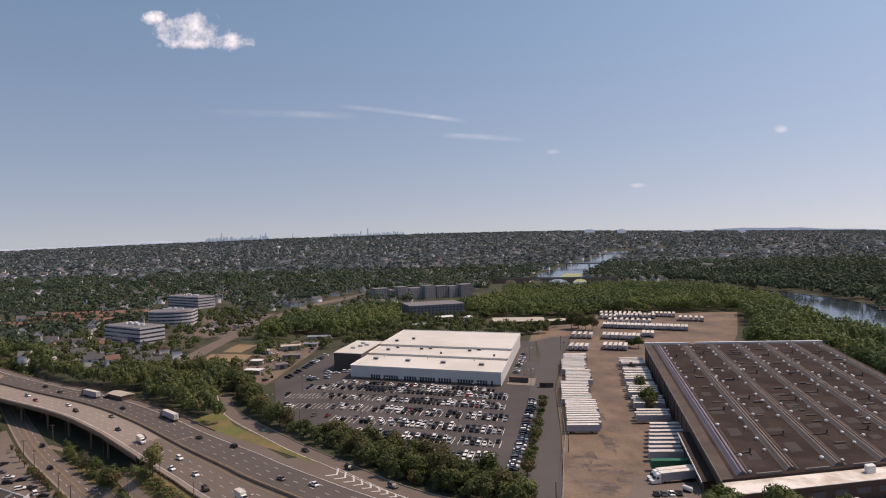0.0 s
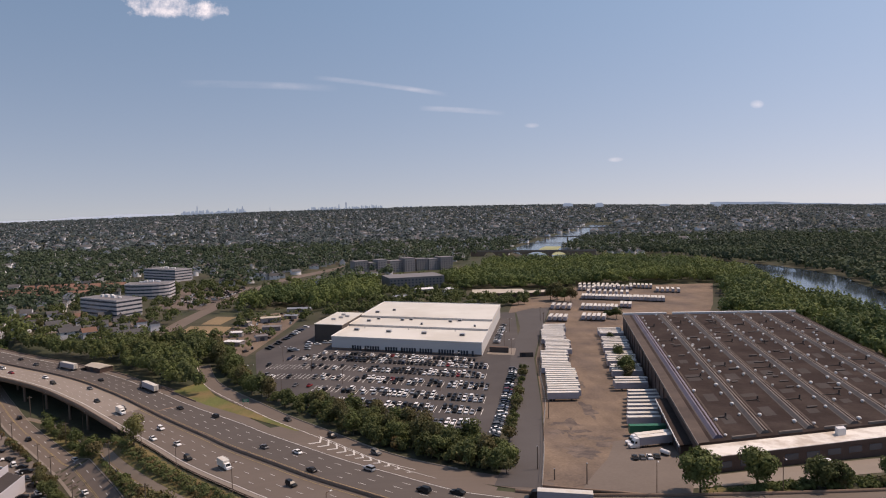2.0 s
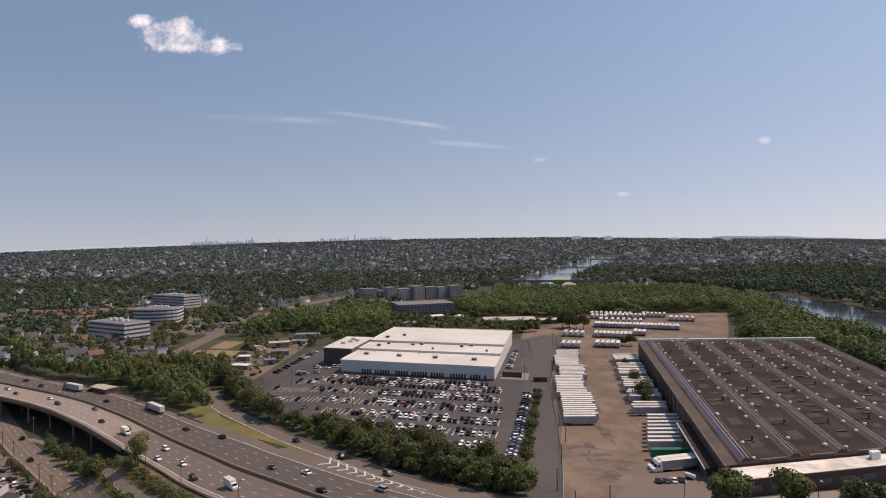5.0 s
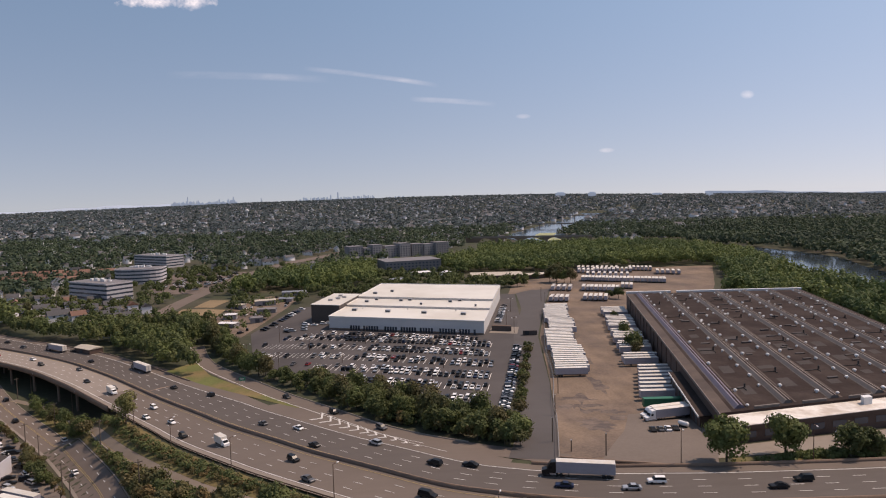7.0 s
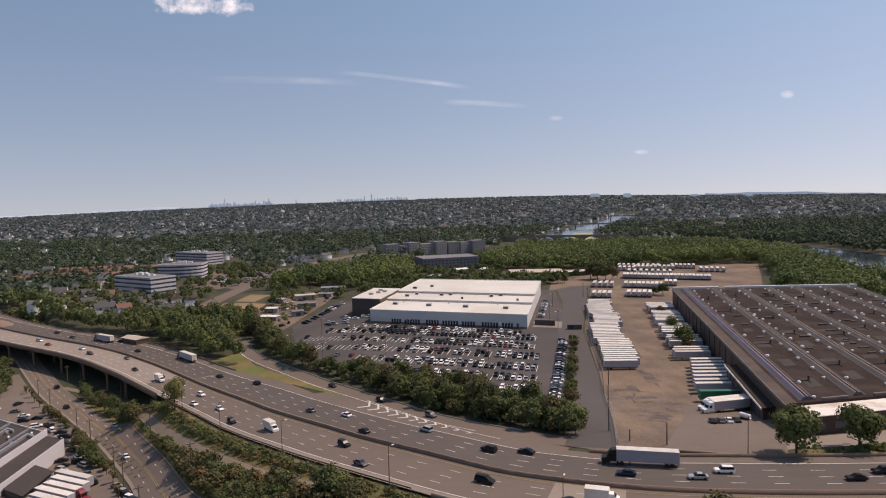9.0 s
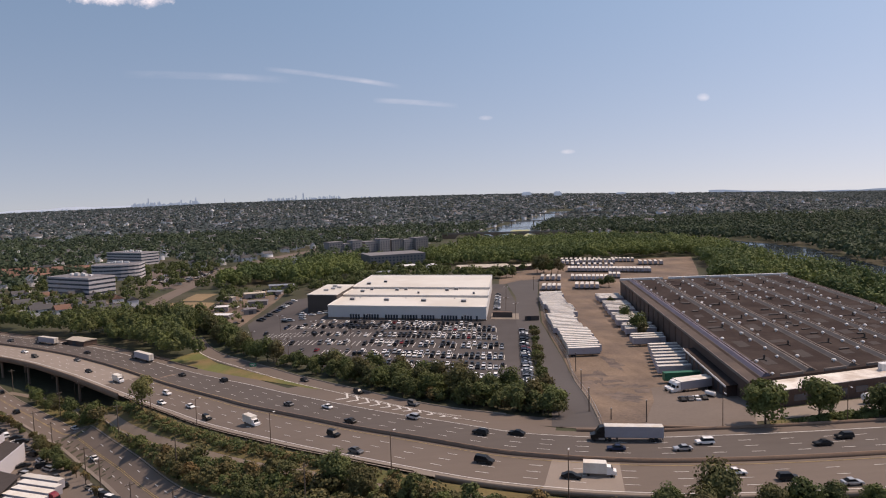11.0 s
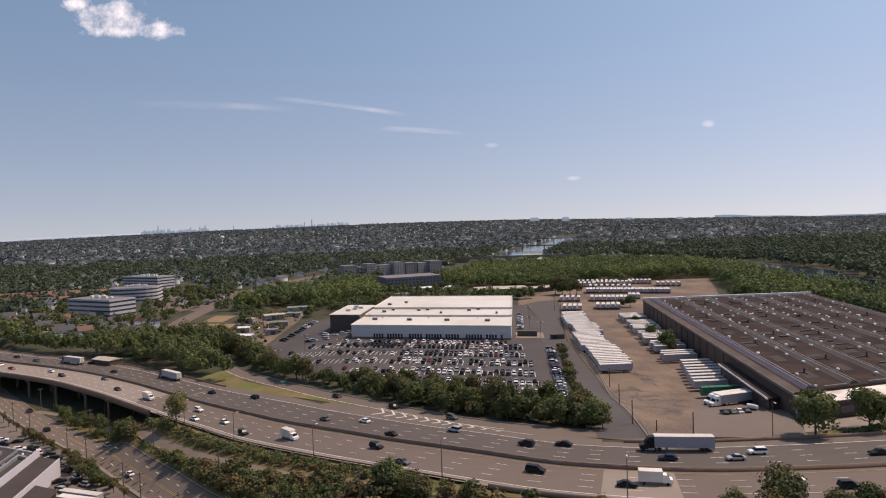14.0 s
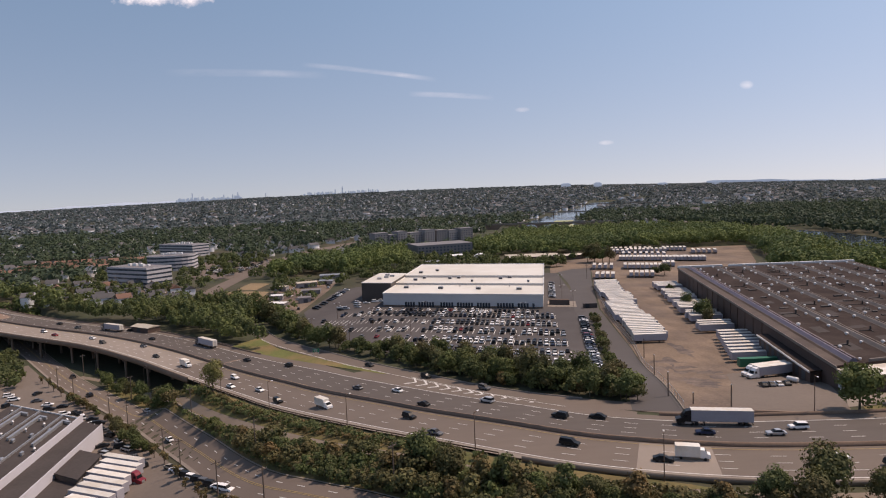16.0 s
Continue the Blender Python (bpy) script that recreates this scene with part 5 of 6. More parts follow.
# small vehicles in front of the factory
for k, paint in enumerate(("black", "grey", "white", "black")):
    put_car(74.5 + k * 2.5, 213.5, radians(80), rnd, land, 0.15, paint, "sedan")


def tank(x, y, angle, L, r, label):
    """A lying tank with domed ends on a steel cradle."""
    w = thing("storage_tank", label, "tank", "", Matrix.Translation((x, y, at_land(x, y) + 0.12)) @ Matrix.Rotation(angle, 4, "Z"))
    turn = Matrix.Translation((0, 0, r * 1.7)) @ Matrix.Rotation(radians(90), 4, "Y")
    bm = bmesh.new()
    for z0, z1, r0, r1 in ((-L / 2 - r * 0.35, -L / 2, r * 0.6, r), (-L / 2, L / 2, r, r), (L / 2, L / 2 + r * 0.35, r, r * 0.6)):
        tube(bm, 0, 0, z0, z1, r0, r1, sides=16, m=turn)
    part("shell", bm, M_METALW, w)
    for q in range(4):
        lx = -L * 0.38 + L * 0.76 * q / 3
        part("leg", boxes((lx - 0.12, lx + 0.12, -r * 0.8, r * 0.8, -0.3, r)), M_UNDER, w)
    part("valve", tube(bmesh.new(), L * 0.2, 0, r * 2.6, r * 2.95, r * 0.18, sides=8), M_METALG, w)


tank(86.0, 216.5, radians(-60), 3.2, 0.75, "small white lying tank beside parked cars at the factory")
tank(124.5, 191.5, radians(12), 7.0, 1.25, "white lying storage tank on legs in front of the factory")
van(99, 418, radians(80), "white box truck parked beside the access road", 6.0, land)


# ---- trees ----
def leaf_cards(rng, centres, normals_, size, tilt=0.34):
    """Square leaf clumps about centres, tilted at random about given normals."""
    n = len(centres)
    nrm = normals_ + rng.normal(0, tilt, (n, 3))
    nrm /= np.linalg.norm(nrm, axis=1)[:, None]
    t = np.cross(nrm, rng.normal(0, 1, (n, 3)))
    t /= np.linalg.norm(t, axis=1)[:, None] + 1e-9
    b = np.cross(nrm, t)
    s = (size * rng.uniform(0.6, 1.25, n))[:, None] * 0.5
    bend = nrm * s * 0.35
    v = np.stack([centres - t * s - b * s * 0.8, centres + t * s - b * s + bend, centres + t * s * 0.9 + b * s, centres - t * s + b * s * 0.9 - bend], 1)
    return v.reshape(-1, 3)


def crown_points(rng, n, r, h, lumps, low=-0.8):
    """Places on the outside of a crown made of lumps, with their outward directions."""
    d = rng.normal(0, 1, (lumps, 3))
    d /= np.linalg.norm(d, axis=1)[:, None]
    d[:, 2] = np.where(d[:, 2] < low, -d[:, 2] * 0.6, d[:, 2])
    c = d * rng.uniform(0.35, 0.72, (lumps, 1)) * [r, r, h / 2]
    rad = rng.uniform(0.34, 0.56, lumps) * r
    k = rng.integers(0, lumps, n)
    q = rng.normal(0, 1, (n, 3))
    q /= np.linalg.norm(q, axis=1)[:, None]
    q[:, 2] = np.where(q[:, 2] < low, -q[:, 2], q[:, 2])
    p = c[k] + q * (rad[k] * rng.uniform(0.55, 1.08, n))[:, None] * [1, 1, 0.85]
    out = p / [r, r, h / 2]
    out = q * 0.7 + out * 0.5
    return p, out / (np.linalg.norm(out, axis=1)[:, None] + 1e-9)


def cards_mesh(name, v, material):
    return raw_mesh(name, v, np.arange(len(v)).reshape(-1, 4), material)


def tree_parent(seed, height, r, n, size, material, label, name="tree", lumps=14):
    rng = np.random.default_rng(seed)
    t = thing(name, label, "tree" if name == "tree" else "shrub", "trees" if name == "tree" else "shrubs")
    ch = height * (0.92 if name == "tree" else 1.0)
    p, q = crown_points(rng, n, r, ch, lumps)
    p[:, 2] += height - ch / 2
    part("crown", cards_mesh("crown", leaf_cards(rng, p, q, size), material), None, t)
    bm = bmesh.new()
    tube(bm, 0, 0, -0.4, height * 0.55, 0.035 * height * 0.7, 0.1, sides=6)
    for k in range(5):
        a = 2 * math.pi * k / 5 + seed
        m = Matrix.Translation((0, 0, height * (0.25 + 0.05 * k))) @ Matrix.Rotation(a, 4, "Z") @ Matrix.Rotation(radians(48), 4, "Y")
        tube(bm, 0, 0, 0, r * 0.85, 0.09, 0.03, sides=5, m=m)
    part("trunk", bm, M_BARK, t)
    return t


TREES = {
    "broad": [tree_parent(k, 9.5 + k, 4.9 + 0.35 * k, 1550, 0.66, (M_LEAF_D, M_LEAF, M_LEAF_D, M_LEAF, M_OLIVE)[k], "leafy green broadleaf tree with an uneven crown") for k in range(5)],
    "tall": [tree_parent(20 + k, 13 + k, 5.6 + 0.4 * k, 2800, 0.62, M_LEAF, "tall leafy green tree standing at the roadside") for k in range(2)],
    "shrub": [tree_parent(40 + k, 3.4 + 0.5 * k, 2.3 + 0.25 * k, 480, 0.46, m, "low bushy green shrub beside the road", "shrub", 8) for k, m in enumerate((M_LEAF, M_OLIVE, M_LEAF_D, M_RUSSET, M_OLIVE))],
    "near": [tree_parent(90 + k, 8.4 + 0.8 * k, 4.0 + 0.3 * k, 3600, 0.4, (M_LEAF, M_LEAF_D, M_OLIVE)[k], "leafy tree on the bank below the highway", lumps=20) for k in range(3)],
    "bush": [tree_parent(96 + k, 4.2 + 0.8 * k, 2.5 + 0.2 * k, 1400, 0.33, (M_OLIVE, M_LEAF_D, M_RUSSET)[k], "dense bush on the bank below the highway", "shrub", 10) for k in range(3)],
    "pale": [tree_parent(60, 13.0, 4.5, 3000, 0.36, M_LEAF_B, "thin yellowing tree beside the highway", lumps=18)],
    "sapling": [tree_parent(70, 5, 1.6, 300, 0.3, M_RUSSET, "thin reddish street tree", lumps=7)],
    "pine": [tree_parent(80, 10, 2.6, 600, 0.6, M_LEAF_D, "dark narrow conifer tree", lumps=12)],
}
USED = set()


def put_tree(kind, x, y, scale=1.0, rnd=random, height=land, sink=0.0):
    src = rnd.choice(TREES[kind])
    z = float(height(np.array([x]), np.array([y]))[0]) - sink
    m = Matrix.Translation((x, y, z)) @ Matrix.Rotation(rnd.uniform(0, 6.28), 4, "Z") @ Matrix.Scale(scale * rnd.uniform(0.85, 1.15), 4)
    if src.name not in USED:
        USED.add(src.name)
        src.matrix_basis = m
        return src
    c = copy_thing(src, m)
    c.matrix_basis = m
    return c


def scatter(poly, gap, rnd, tries=4000):
    xs, ys = [p[0] for p in poly], [p[1] for p in poly]
    out = []
    for _ in range(tries):
        x, y = rnd.uniform(min(xs), max(xs)), rnd.uniform(min(ys), max(ys))
        if inside(poly, np.array([x]), np.array([y]))[0] and all((x - a) ** 2 + (y - c) ** 2 > gap * gap for a, c in out):
            out.append((x, y))
    return out


rnd = random.Random(33)
BELT = [(-150, 478), (-126, 436), (-106, 384), (-92, 354), (-74, 327), (-52, 297), (-34, 271), (-8, 232), (8, 218), (26, 202), (36, 214), (26, 230), (16, 240), (3, 258), (-13, 276), (-28, 290), (-42, 304), (-58, 314), (-72, 330), (-84, 348), (-92, 372), (-102, 404), (-118, 440), (-136, 464)]
for x, y in scatter(BELT, 4.2, rnd, 5600):
    if math.hypot(x + 148, y - 437) > 9:
        put_tree("broad", x, y, rnd.uniform(0.56, 0.82) if x > -70 else rnd.uniform(0.65, 0.95), rnd)
# the wood between the highway and the ramp
WOODLET = [q for q in scatter([tuple(beside(-275, 27)), tuple(beside(-230, 27)), tuple(beside(-190, 27)), tuple(beside(-150, 27)), tuple(beside(-128, 29)), (-118, 384), (-121, 404), (-118, 420), (-134, 446), (-150, 474), (-170, 474), (-192, 470), (-205, 452), (-240, 468), (-285, 502)], 4.8, rnd, 2400) if abs(float(near_line([tuple(p) for p in RAMP[::3]], np.array([q[0]]), np.array([q[1]]))[0])) > 6.5 and math.hypot(q[0] + 186, q[1] - 414) > 12 and math.hypot(q[0] + 148, q[1] - 437) > 8]
for x, y in scatter([(-14, 242), (8, 219), (30, 199), (36, 212), (20, 236), (-8, 258)], 3.2, rnd, 500):
    put_tree("shrub", x, y, rnd.uniform(0.7, 1.2), rnd)
# hedge between the lot and the access road
for k in range(26):
    t = k / 25
    put_tree("shrub", 35.5 + 27 * t + rnd.uniform(-0.8, 0.8), 238 + 116 * t, rnd.uniform(0.6, 1.1), rnd)
# yard trees by the trailers
for x, y, s in ((113, 335, 0.8), (117, 343, 0.75), (111, 326, 0.7), (121, 372, 0.65), (131, 418, 0.6), (163, 502, 0.9), (158, 508, 0.8), (112, 356, 0.45)):
    put_tree("broad", x, y, s, rnd)
# dark clumps behind the warehouse and at the corner of the yard
for x, y, s in ((90, 588, 0.75), (96, 590, 0.8), (102, 591, 0.75), (108, 592, 0.8), (136, 611, 1.2), (141, 606, 1.25), (147, 602, 1.2), (152, 598, 1.1), (143, 613, 1.25)):
    put_tree("broad", x, y, s, rnd)
# in front of the factory
for kind, x, y, s in (("tall", 81, 178.8, 1.05), ("tall", 98.5, 180.5, 0.95), ("broad", 115, 178, 0.85), ("broad", 121, 178, 0.75), ("broad", 140, 181, 0.75), ("shrub", 112, 178, 0.8), ("shrub", 122, 178, 0.8), ("shrub", 134, 178, 0.9)):
    put_tree(kind, x, y, s, rnd)
# the lone pale tree and the bushes between street, slip road and highway
put_tree("pale", -112, 271, 1.35, rnd, sink=0.5)


def clear(x, y, street=6.5, slip=4.2, road=23.0):
    """True beside the roads, not on them."""
    q = np.array([x]), np.array([y])
    return abs(float(near_line([tuple(p) for p in STREET[::3]], *q)[0])) > street and abs(float(near_line([tuple(p) for p in SLIP[::3]], *q)[0])) > slip and abs(float(near_line(HIGHWAY, *q)[0])) > road


MIDBANK = offset_points(STREET, -24, -150, -6.6) + offset_points(SLIP, -146, -6, -3.2)
for x, y in scatter(MIDBANK, 2.9, rnd, 3000):
    if clear(x, y, 6.6, 3.6):
        put_tree("shrub", x, y, rnd.uniform(0.65, 1.2), rnd)
# bushes in the bend between the street and the bridge
for x, y in scatter(offset_points(STREET, -134, -182, -7.0) + offset_points(SLIP, -180, -126, -3.6), 3.4, rnd, 500):
    if clear(x, y, 7.0, 3.4, 12):
        put_tree("broad", x, y, rnd.uniform(0.4, 0.65), rnd)
# the near bank in front of the camera
for x, y, kind, s in ((-36, 163, "near", 1.25), (-30, 156, "near", 0.85), (-24, 150, "bush", 1.2), (-20, 147, "pine", 0.95), (-14, 143, "near", 0.75), (-8, 141.5, "pine", 1.0), (-3, 138, "near", 0.7), (4, 135, "bush", 1.2), (12, 133, "bush", 1.1), (19, 131, "bush", 1.0), (29, 131, "near", 0.85), (41, 133, "near", 1.1), (35, 128, "near", 0.8), (50, 129, "near", 0.8), (57, 129, "near", 0.9), (64, 130, "near", 0.8), (71, 128, "near", 0.9), (79, 128, "near", 0.9), (88, 129, "near", 0.95)):
    put_tree(kind, x, y, s, rnd)
for x, y in scatter([(-34, 158), (-16, 140), (8, 122), (26, 112), (34, 126), (4, 139), (-18, 152)], 3.4, rnd, 700):
    if clear(x, y, 7.5, 4):
        put_tree("bush", x, y, rnd.uniform(0.6, 1.0), rnd)
# scrub on the bank between the slip road and the highway
for x, y in scatter([(-175, 345), (-140, 292), (-120, 272), (-88, 230), (-62, 200), (-40, 178), (-18, 160), (-32, 178), (-56, 214), (-88, 256), (-112, 284), (-140, 318)], 8.0, rnd, 900):
    if float(-near_line(HIGHWAY, np.array([x]), np.array([y]))[0]) > 23 and abs(float(near_line([tuple(p) for p in SLIP[::4]], np.array([x]), np.array([y]))[0])) > 4:
        put_tree("bush", x, y, rnd.uniform(0.35, 0.6), rnd)
# street trees
for k in range(64):
    i = min(12 + k, len(STREET) - 1)
    p = STREET[i] + SN[i] * (10.2 + rnd.uniform(-0.5, 0.5))
    if -225 < p[0] < -60 and rnd.random() < 0.42:
        put_tree("sapling", p[0], p[1], rnd.uniform(0.75, 1.15), rnd)
    if -190 < p[0] < -122 and rnd.random() < 0.75:
        put_tree("shrub", p[0] + 0.5, p[1] + 0.5, rnd.uniform(0.6, 1.0), rnd)
for x, y in ((-140, 255), (-136, 252), (-143, 260), (-133, 248), (-131, 245), (-146, 264), (-232, 356), (-240, 364), (-236, 350), (-246, 372), (-250, 358), (-262, 380), (-255, 392), (-228, 345)):
    if clear(x, y, 6):
        put_tree(rnd.choice(("broad", "pine")), x, y, rnd.uniform(0.36, 0.6), rnd)


# ---- woods and suburb, past counting ----
def forest(name, xs, ys, rng, cards, r, h, size, material, label, up=0.0, uneven=0.25):
    n = len(xs)
    k = cards
    rr, hh = r * rng.uniform(0.7, 1.3, n), h * rng.uniform(1 - uneven, 1 + uneven, n)
    q = rng.normal(0, 1, (n, k, 3))
    q /= np.linalg.norm(q, axis=2)[..., None]
    q[..., 2] = np.where(q[..., 2] < -0.15, -q[..., 2], q[..., 2])
    q[..., 1] = np.where((q[..., 1] > 0.35) & (rng.random((n, k)) < 0.6), -q[..., 1], q[..., 1])
    lump = 1 + 0.3 * np.sin(q[..., 0] * 5 + rng.uniform(0, 6, (n, 1))) * np.cos(q[..., 1] * 5 + rng.uniform(0, 6, (n, 1)))
    p = q * (lump * rng.uniform(0.75, 1.05, (n, k)))[..., None] * rr[:, None, None]
    p[..., 2] *= (hh * 0.5 / rr)[:, None]
    p[..., 2] += (hh * 0.55)[:, None]
    p += np.stack([xs, ys, land(xs, ys)], -1)[:, None]
    v = leaf_cards(rng, p.reshape(-1, 3), q.reshape(-1, 3) + [0, 0, up], size)
    return tagged(new(name, cards_mesh(name, v, material)), label, "trees", kind="stuff")


wood_rng = np.random.default_rng(12)
wx, wy = np.array([q[0] for q in WOODLET]), np.array([q[1] for q in WOODLET])
half = wood_rng.random(len(wx)) < 0.5
forest("woods", wx[half], wy[half], wood_rng, 420, 4.4, 11.0, 0.8, M_LEAF, "leafy green wood between the highway and the ramp")
forest("woods", wx[~half], wy[~half], wood_rng, 420, 4.2, 11.5, 0.8, M_LEAF_D, "dark leafy trees between the highway and the ramp")
RIVER_PTS = [tuple(p) for p in RV[::3]]
rng = np.random.default_rng(5)
YARD = [(24, 186), (60, 380), (108, 565), (160, 655), (190, 712), (340, 705), (275, 560), (238, 500), (275, 445), (215, 215), (230, 180)]
BIGLOT = [(30, 235), (-60, 320), (-112, 430), (-90, 620), (130, 640), (100, 420)]
SCRAP = [(-145, 462), (-100, 430), (-85, 560), (-92, 615), (-124, 620)]
OFFICES = [(-325, 610), (-240, 562), (-190, 530), (-178, 498), (-138, 498), (-137, 580), (-165, 600), (-160, 800), (-250, 830), (-240, 920), (-360, 930), (-370, 890), (-312, 830)]
SHEDS = [(-25, 620), (150, 615), (150, 690), (60, 705), (40, 790), (-30, 760)]
ROWS_OF_HOUSES = [(-455, 705), (-325, 705), (-310, 835), (-445, 820)]
DISTRICT = [(-335, 560), (-245, 510), (-203, 486), (-192, 534), (-236, 568), (-322, 610)]
CLUSTER = [(-90, 880), (90, 960), (100, 1030), (-60, 985)]


def keep(x, y):
    ok = np.abs(near_line(HIGHWAY, x, y)) > 29
    ok &= np.abs(near_line(RIVER_PTS, x, y)) > 45 + 8 * smooth((y - 1050) / 100)
    ok &= np.abs(near_line([tuple(p) for p in BACKROAD[::3]], x, y)) > 13
    ok &= ~inside([(-170, 700), (-158, 830), (-126, 960), (-88, 1100), (-50, 1090), (-88, 930), (-112, 810), (-146, 690)], x, y)
    ok &= ~inside([(105, 1000), (345, 970), (350, 1120), (110, 1170)], x, y)
    ok &= np.abs(near_line([tuple(p) for p in STREET[::3]], x, y)) > 14
    ok &= np.abs(near_line([tuple(p) for p in RAMP[::3]], x, y)) > 9
    for poly in (YARD, BIGLOT, SCRAP, OFFICES, SHEDS, CLUSTER, BELT, ROWS_OF_HOUSES, DISTRICT):
        ok &= ~inside(poly, x, y)
    return ok


def draw(poly, count):
    xs, ys = np.array([p[0] for p in poly]), np.array([p[1] for p in poly])
    x, y = rng.uniform(xs.min(), xs.max(), count), rng.uniform(ys.min(), ys.max(), count)
    s = inside(poly, x, y)
    s &= keep(x, y)
    return x[s], y[s]


WOODS = [(-152, 600), (-150, 720), (-95, 780), (-60, 800), (-20, 770), (45, 800), (110, 900), (115, 960), (150, 1005), (230, 1005), (330, 975), (400, 910), (440, 780), (420, 700), (375, 620), (352, 520), (330, 430), (300, 330), (232, 240), (277, 442), (245, 502), (284, 560), (338, 705), (190, 712), (150, 690), (60, 705), (20, 650), (-85, 590), (-95, 640), (-125, 640)]
x, y = draw(WOODS, 15500)
forest("woods", x, y, rng, 56, 4.6, 11.5, 1.45, M_WOODS, "dense bright green woodland beside the river", 0.0, 0.45)
x, y = draw([(-620, 722), (-285, 478), (-285, 524), (-330, 558), (-600, 775)], 1800)
forest("woods", x, y, rng, 80, 4.6, 10.5, 1.4, M_LEAF, "dark green belt of trees along the highway")
x, y = draw([(400, 440), (900, 380), (1400, 900), (900, 1500), (420, 1150), (470, 900), (490, 760)], 10000)
forest("woods", x, y, rng, 20, 6.0, 12, 3.0, M_SUBURB, "dark green wooded hillside across the river")
NEAR_SUB = [(-900, 560), (-300, 520), (-150, 800), (-60, 820), (110, 1050), (150, 1200), (420, 1100), (900, 1450), (1500, 900), (1900, 1600), (-1900, 1600), (-1300, 700)]
x, y = draw(NEAR_SUB, 19000)
forest("suburb_trees", x, y, rng, 22, 6.0, 11.5, 2.6, M_SUBURB, "dark green street and garden trees of a suburb", 0.2, 0.4)
# far trees: haze painted into the leaves, cards turned up to even the tone
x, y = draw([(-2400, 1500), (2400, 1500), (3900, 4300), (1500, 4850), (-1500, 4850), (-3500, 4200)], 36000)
forest("suburb_trees", x, y, rng, 7, 7.8, 10.5, 6.4, M_FARTREES, "distant tree cover of a wide suburb, with bluish haze in its colour", 0.9)


x, y = rng.uniform(-90, 140, 520), rng.uniform(556, 730, 520)
s = inside([(-88, 552), (96, 578), (128, 628), (60, 636), (54, 700), (60, 715), (-25, 720), (-20, 640), (-85, 610)], x, y)
for sx, sy, sr in ((40, 694, 9), (22, 695, 12), (-5, 645, 10), (46, 676, 11), (17, 735, 12), (110, 600, 10)):
    s &= np.hypot(x - sx, y - sy) > sr
forest("woods", x[s], y[s], rng, 70, 3.4, 7.0, 1.3, M_LEAF, "green trees behind the warehouse")
x, y = rng.uniform(-325, -130, 900), rng.uniform(486, 830, 900)
s = (np.abs(near_line([tuple(p) for p in BACKROAD[::3]], x, y)) > 10) & ~inside([(-180, 500), (-170, 582), (-140, 580), (-136, 500)], x, y) & ~inside([(-240, 566), (-215, 620), (-262, 655), (-310, 615)], x, y) & ~inside([(-310, 690), (-236, 690), (-240, 750), (-310, 750)], x, y)
s &= rng.random(900) < np.where(x < -240, 0.6, 0.5)
forest("suburb_trees", x[s], y[s], rng, 110, 3.6, 7.5, 1.1, M_LEAF, "green trees round the office buildings")
x, y = rng.uniform(-455, -310, 230), rng.uniform(700, 835, 230)
s = inside(ROWS_OF_HOUSES, x, y)
forest("suburb_trees", x[s], y[s], rng, 50, 3.4, 8.0, 1.7, M_SUBURB, "dark green trees between the row houses")
# low scrub on the banks and under the trees
def patch(poly, count):
    xs, ys = np.array([p[0] for p in poly]), np.array([p[1] for p in poly])
    x, y = rng.uniform(xs.min(), xs.max(), count), rng.uniform(ys.min(), ys.max(), count)
    s = inside(poly, x, y) & (np.abs(near_line(HIGHWAY, x, y)) > 23.5)
    for line, gap in ((STREET, 6.4), (SLIP, 2.9), (RAMP, 5.5)):
        s &= np.abs(near_line([tuple(p) for p in line[::3]], x, y)) > gap
    return x[s], y[s]


BANK = offset_points(SLIP, -128, 20, 3.6) + offset_points(HF, 18, -124, -22.5)[::-1]
x, y = patch(MIDBANK, 7000)
forest("scrub", x, y, rng, 34, 1.4, 2.0, 0.55, M_LEAF, "low green scrub between the street and the slip road")
x, y = patch(MIDBANK, 4600)
forest("scrub", x, y, rng, 30, 1.3, 2.4, 0.52, M_OLIVE, "low olive-brown scrub between the street and the slip road")
x, y = patch(BANK, 8200)
forest("scrub", x, y, rng, 30, 1.3, 1.9, 0.5, M_LEAF_D, "low green scrub on the highway bank")
x, y = patch(BANK, 6000)
forest("scrub", x, y, rng, 28, 1.15, 1.7, 0.48, M_RUSSET, "low russet scrub on the highway bank")
x, y = patch([(-206, 372), (-172, 332), (-140, 298), (-112, 268), (-108, 274), (-140, 312), (-186, 372)], 2400)
forest("scrub", x, y, rng, 30, 1.6, 2.8, 0.55, M_LEAF, "low green growth beside the bridge")
x, y = patch([(-30, 150), (0, 126), (40, 108), (60, 122), (20, 138), (-16, 158)], 2200)
forest("scrub", x, y, rng, 30, 1.5, 2.4, 0.6, M_OLIVE, "low olive-brown scrub on the near bank")
x, y = patch([(-275, 400), (-250, 350), (-215, 330), (-225, 352), (-262, 412)], 260)
forest("scrub", x, y, rng, 40, 2.2, 5.0, 0.9, M_LEAF_D, "dark bushes at the edge of the depot yard")
x, y = patch(BELT, 2600)
forest("scrub", x, y, rng, 26, 1.9, 3.0, 0.8, M_LEAF_D, "dark undergrowth below the roadside trees")
x, y = patch([(76, 176), (150, 176), (230, 176), (230, 182), (106, 181)], 500)
forest("scrub", x, y, rng, 26, 1.2, 1.6, 0.6, M_LEAF, "low scrub beside the drive")
x, y = patch([(-145, 462), (-104, 436), (-88, 560), (-92, 615), (-124, 620), (-140, 560)], 90)
forest("scrub", x, y, rng, 30, 2.2, 4.2, 0.9, M_LEAF, "bushes among the sheds")


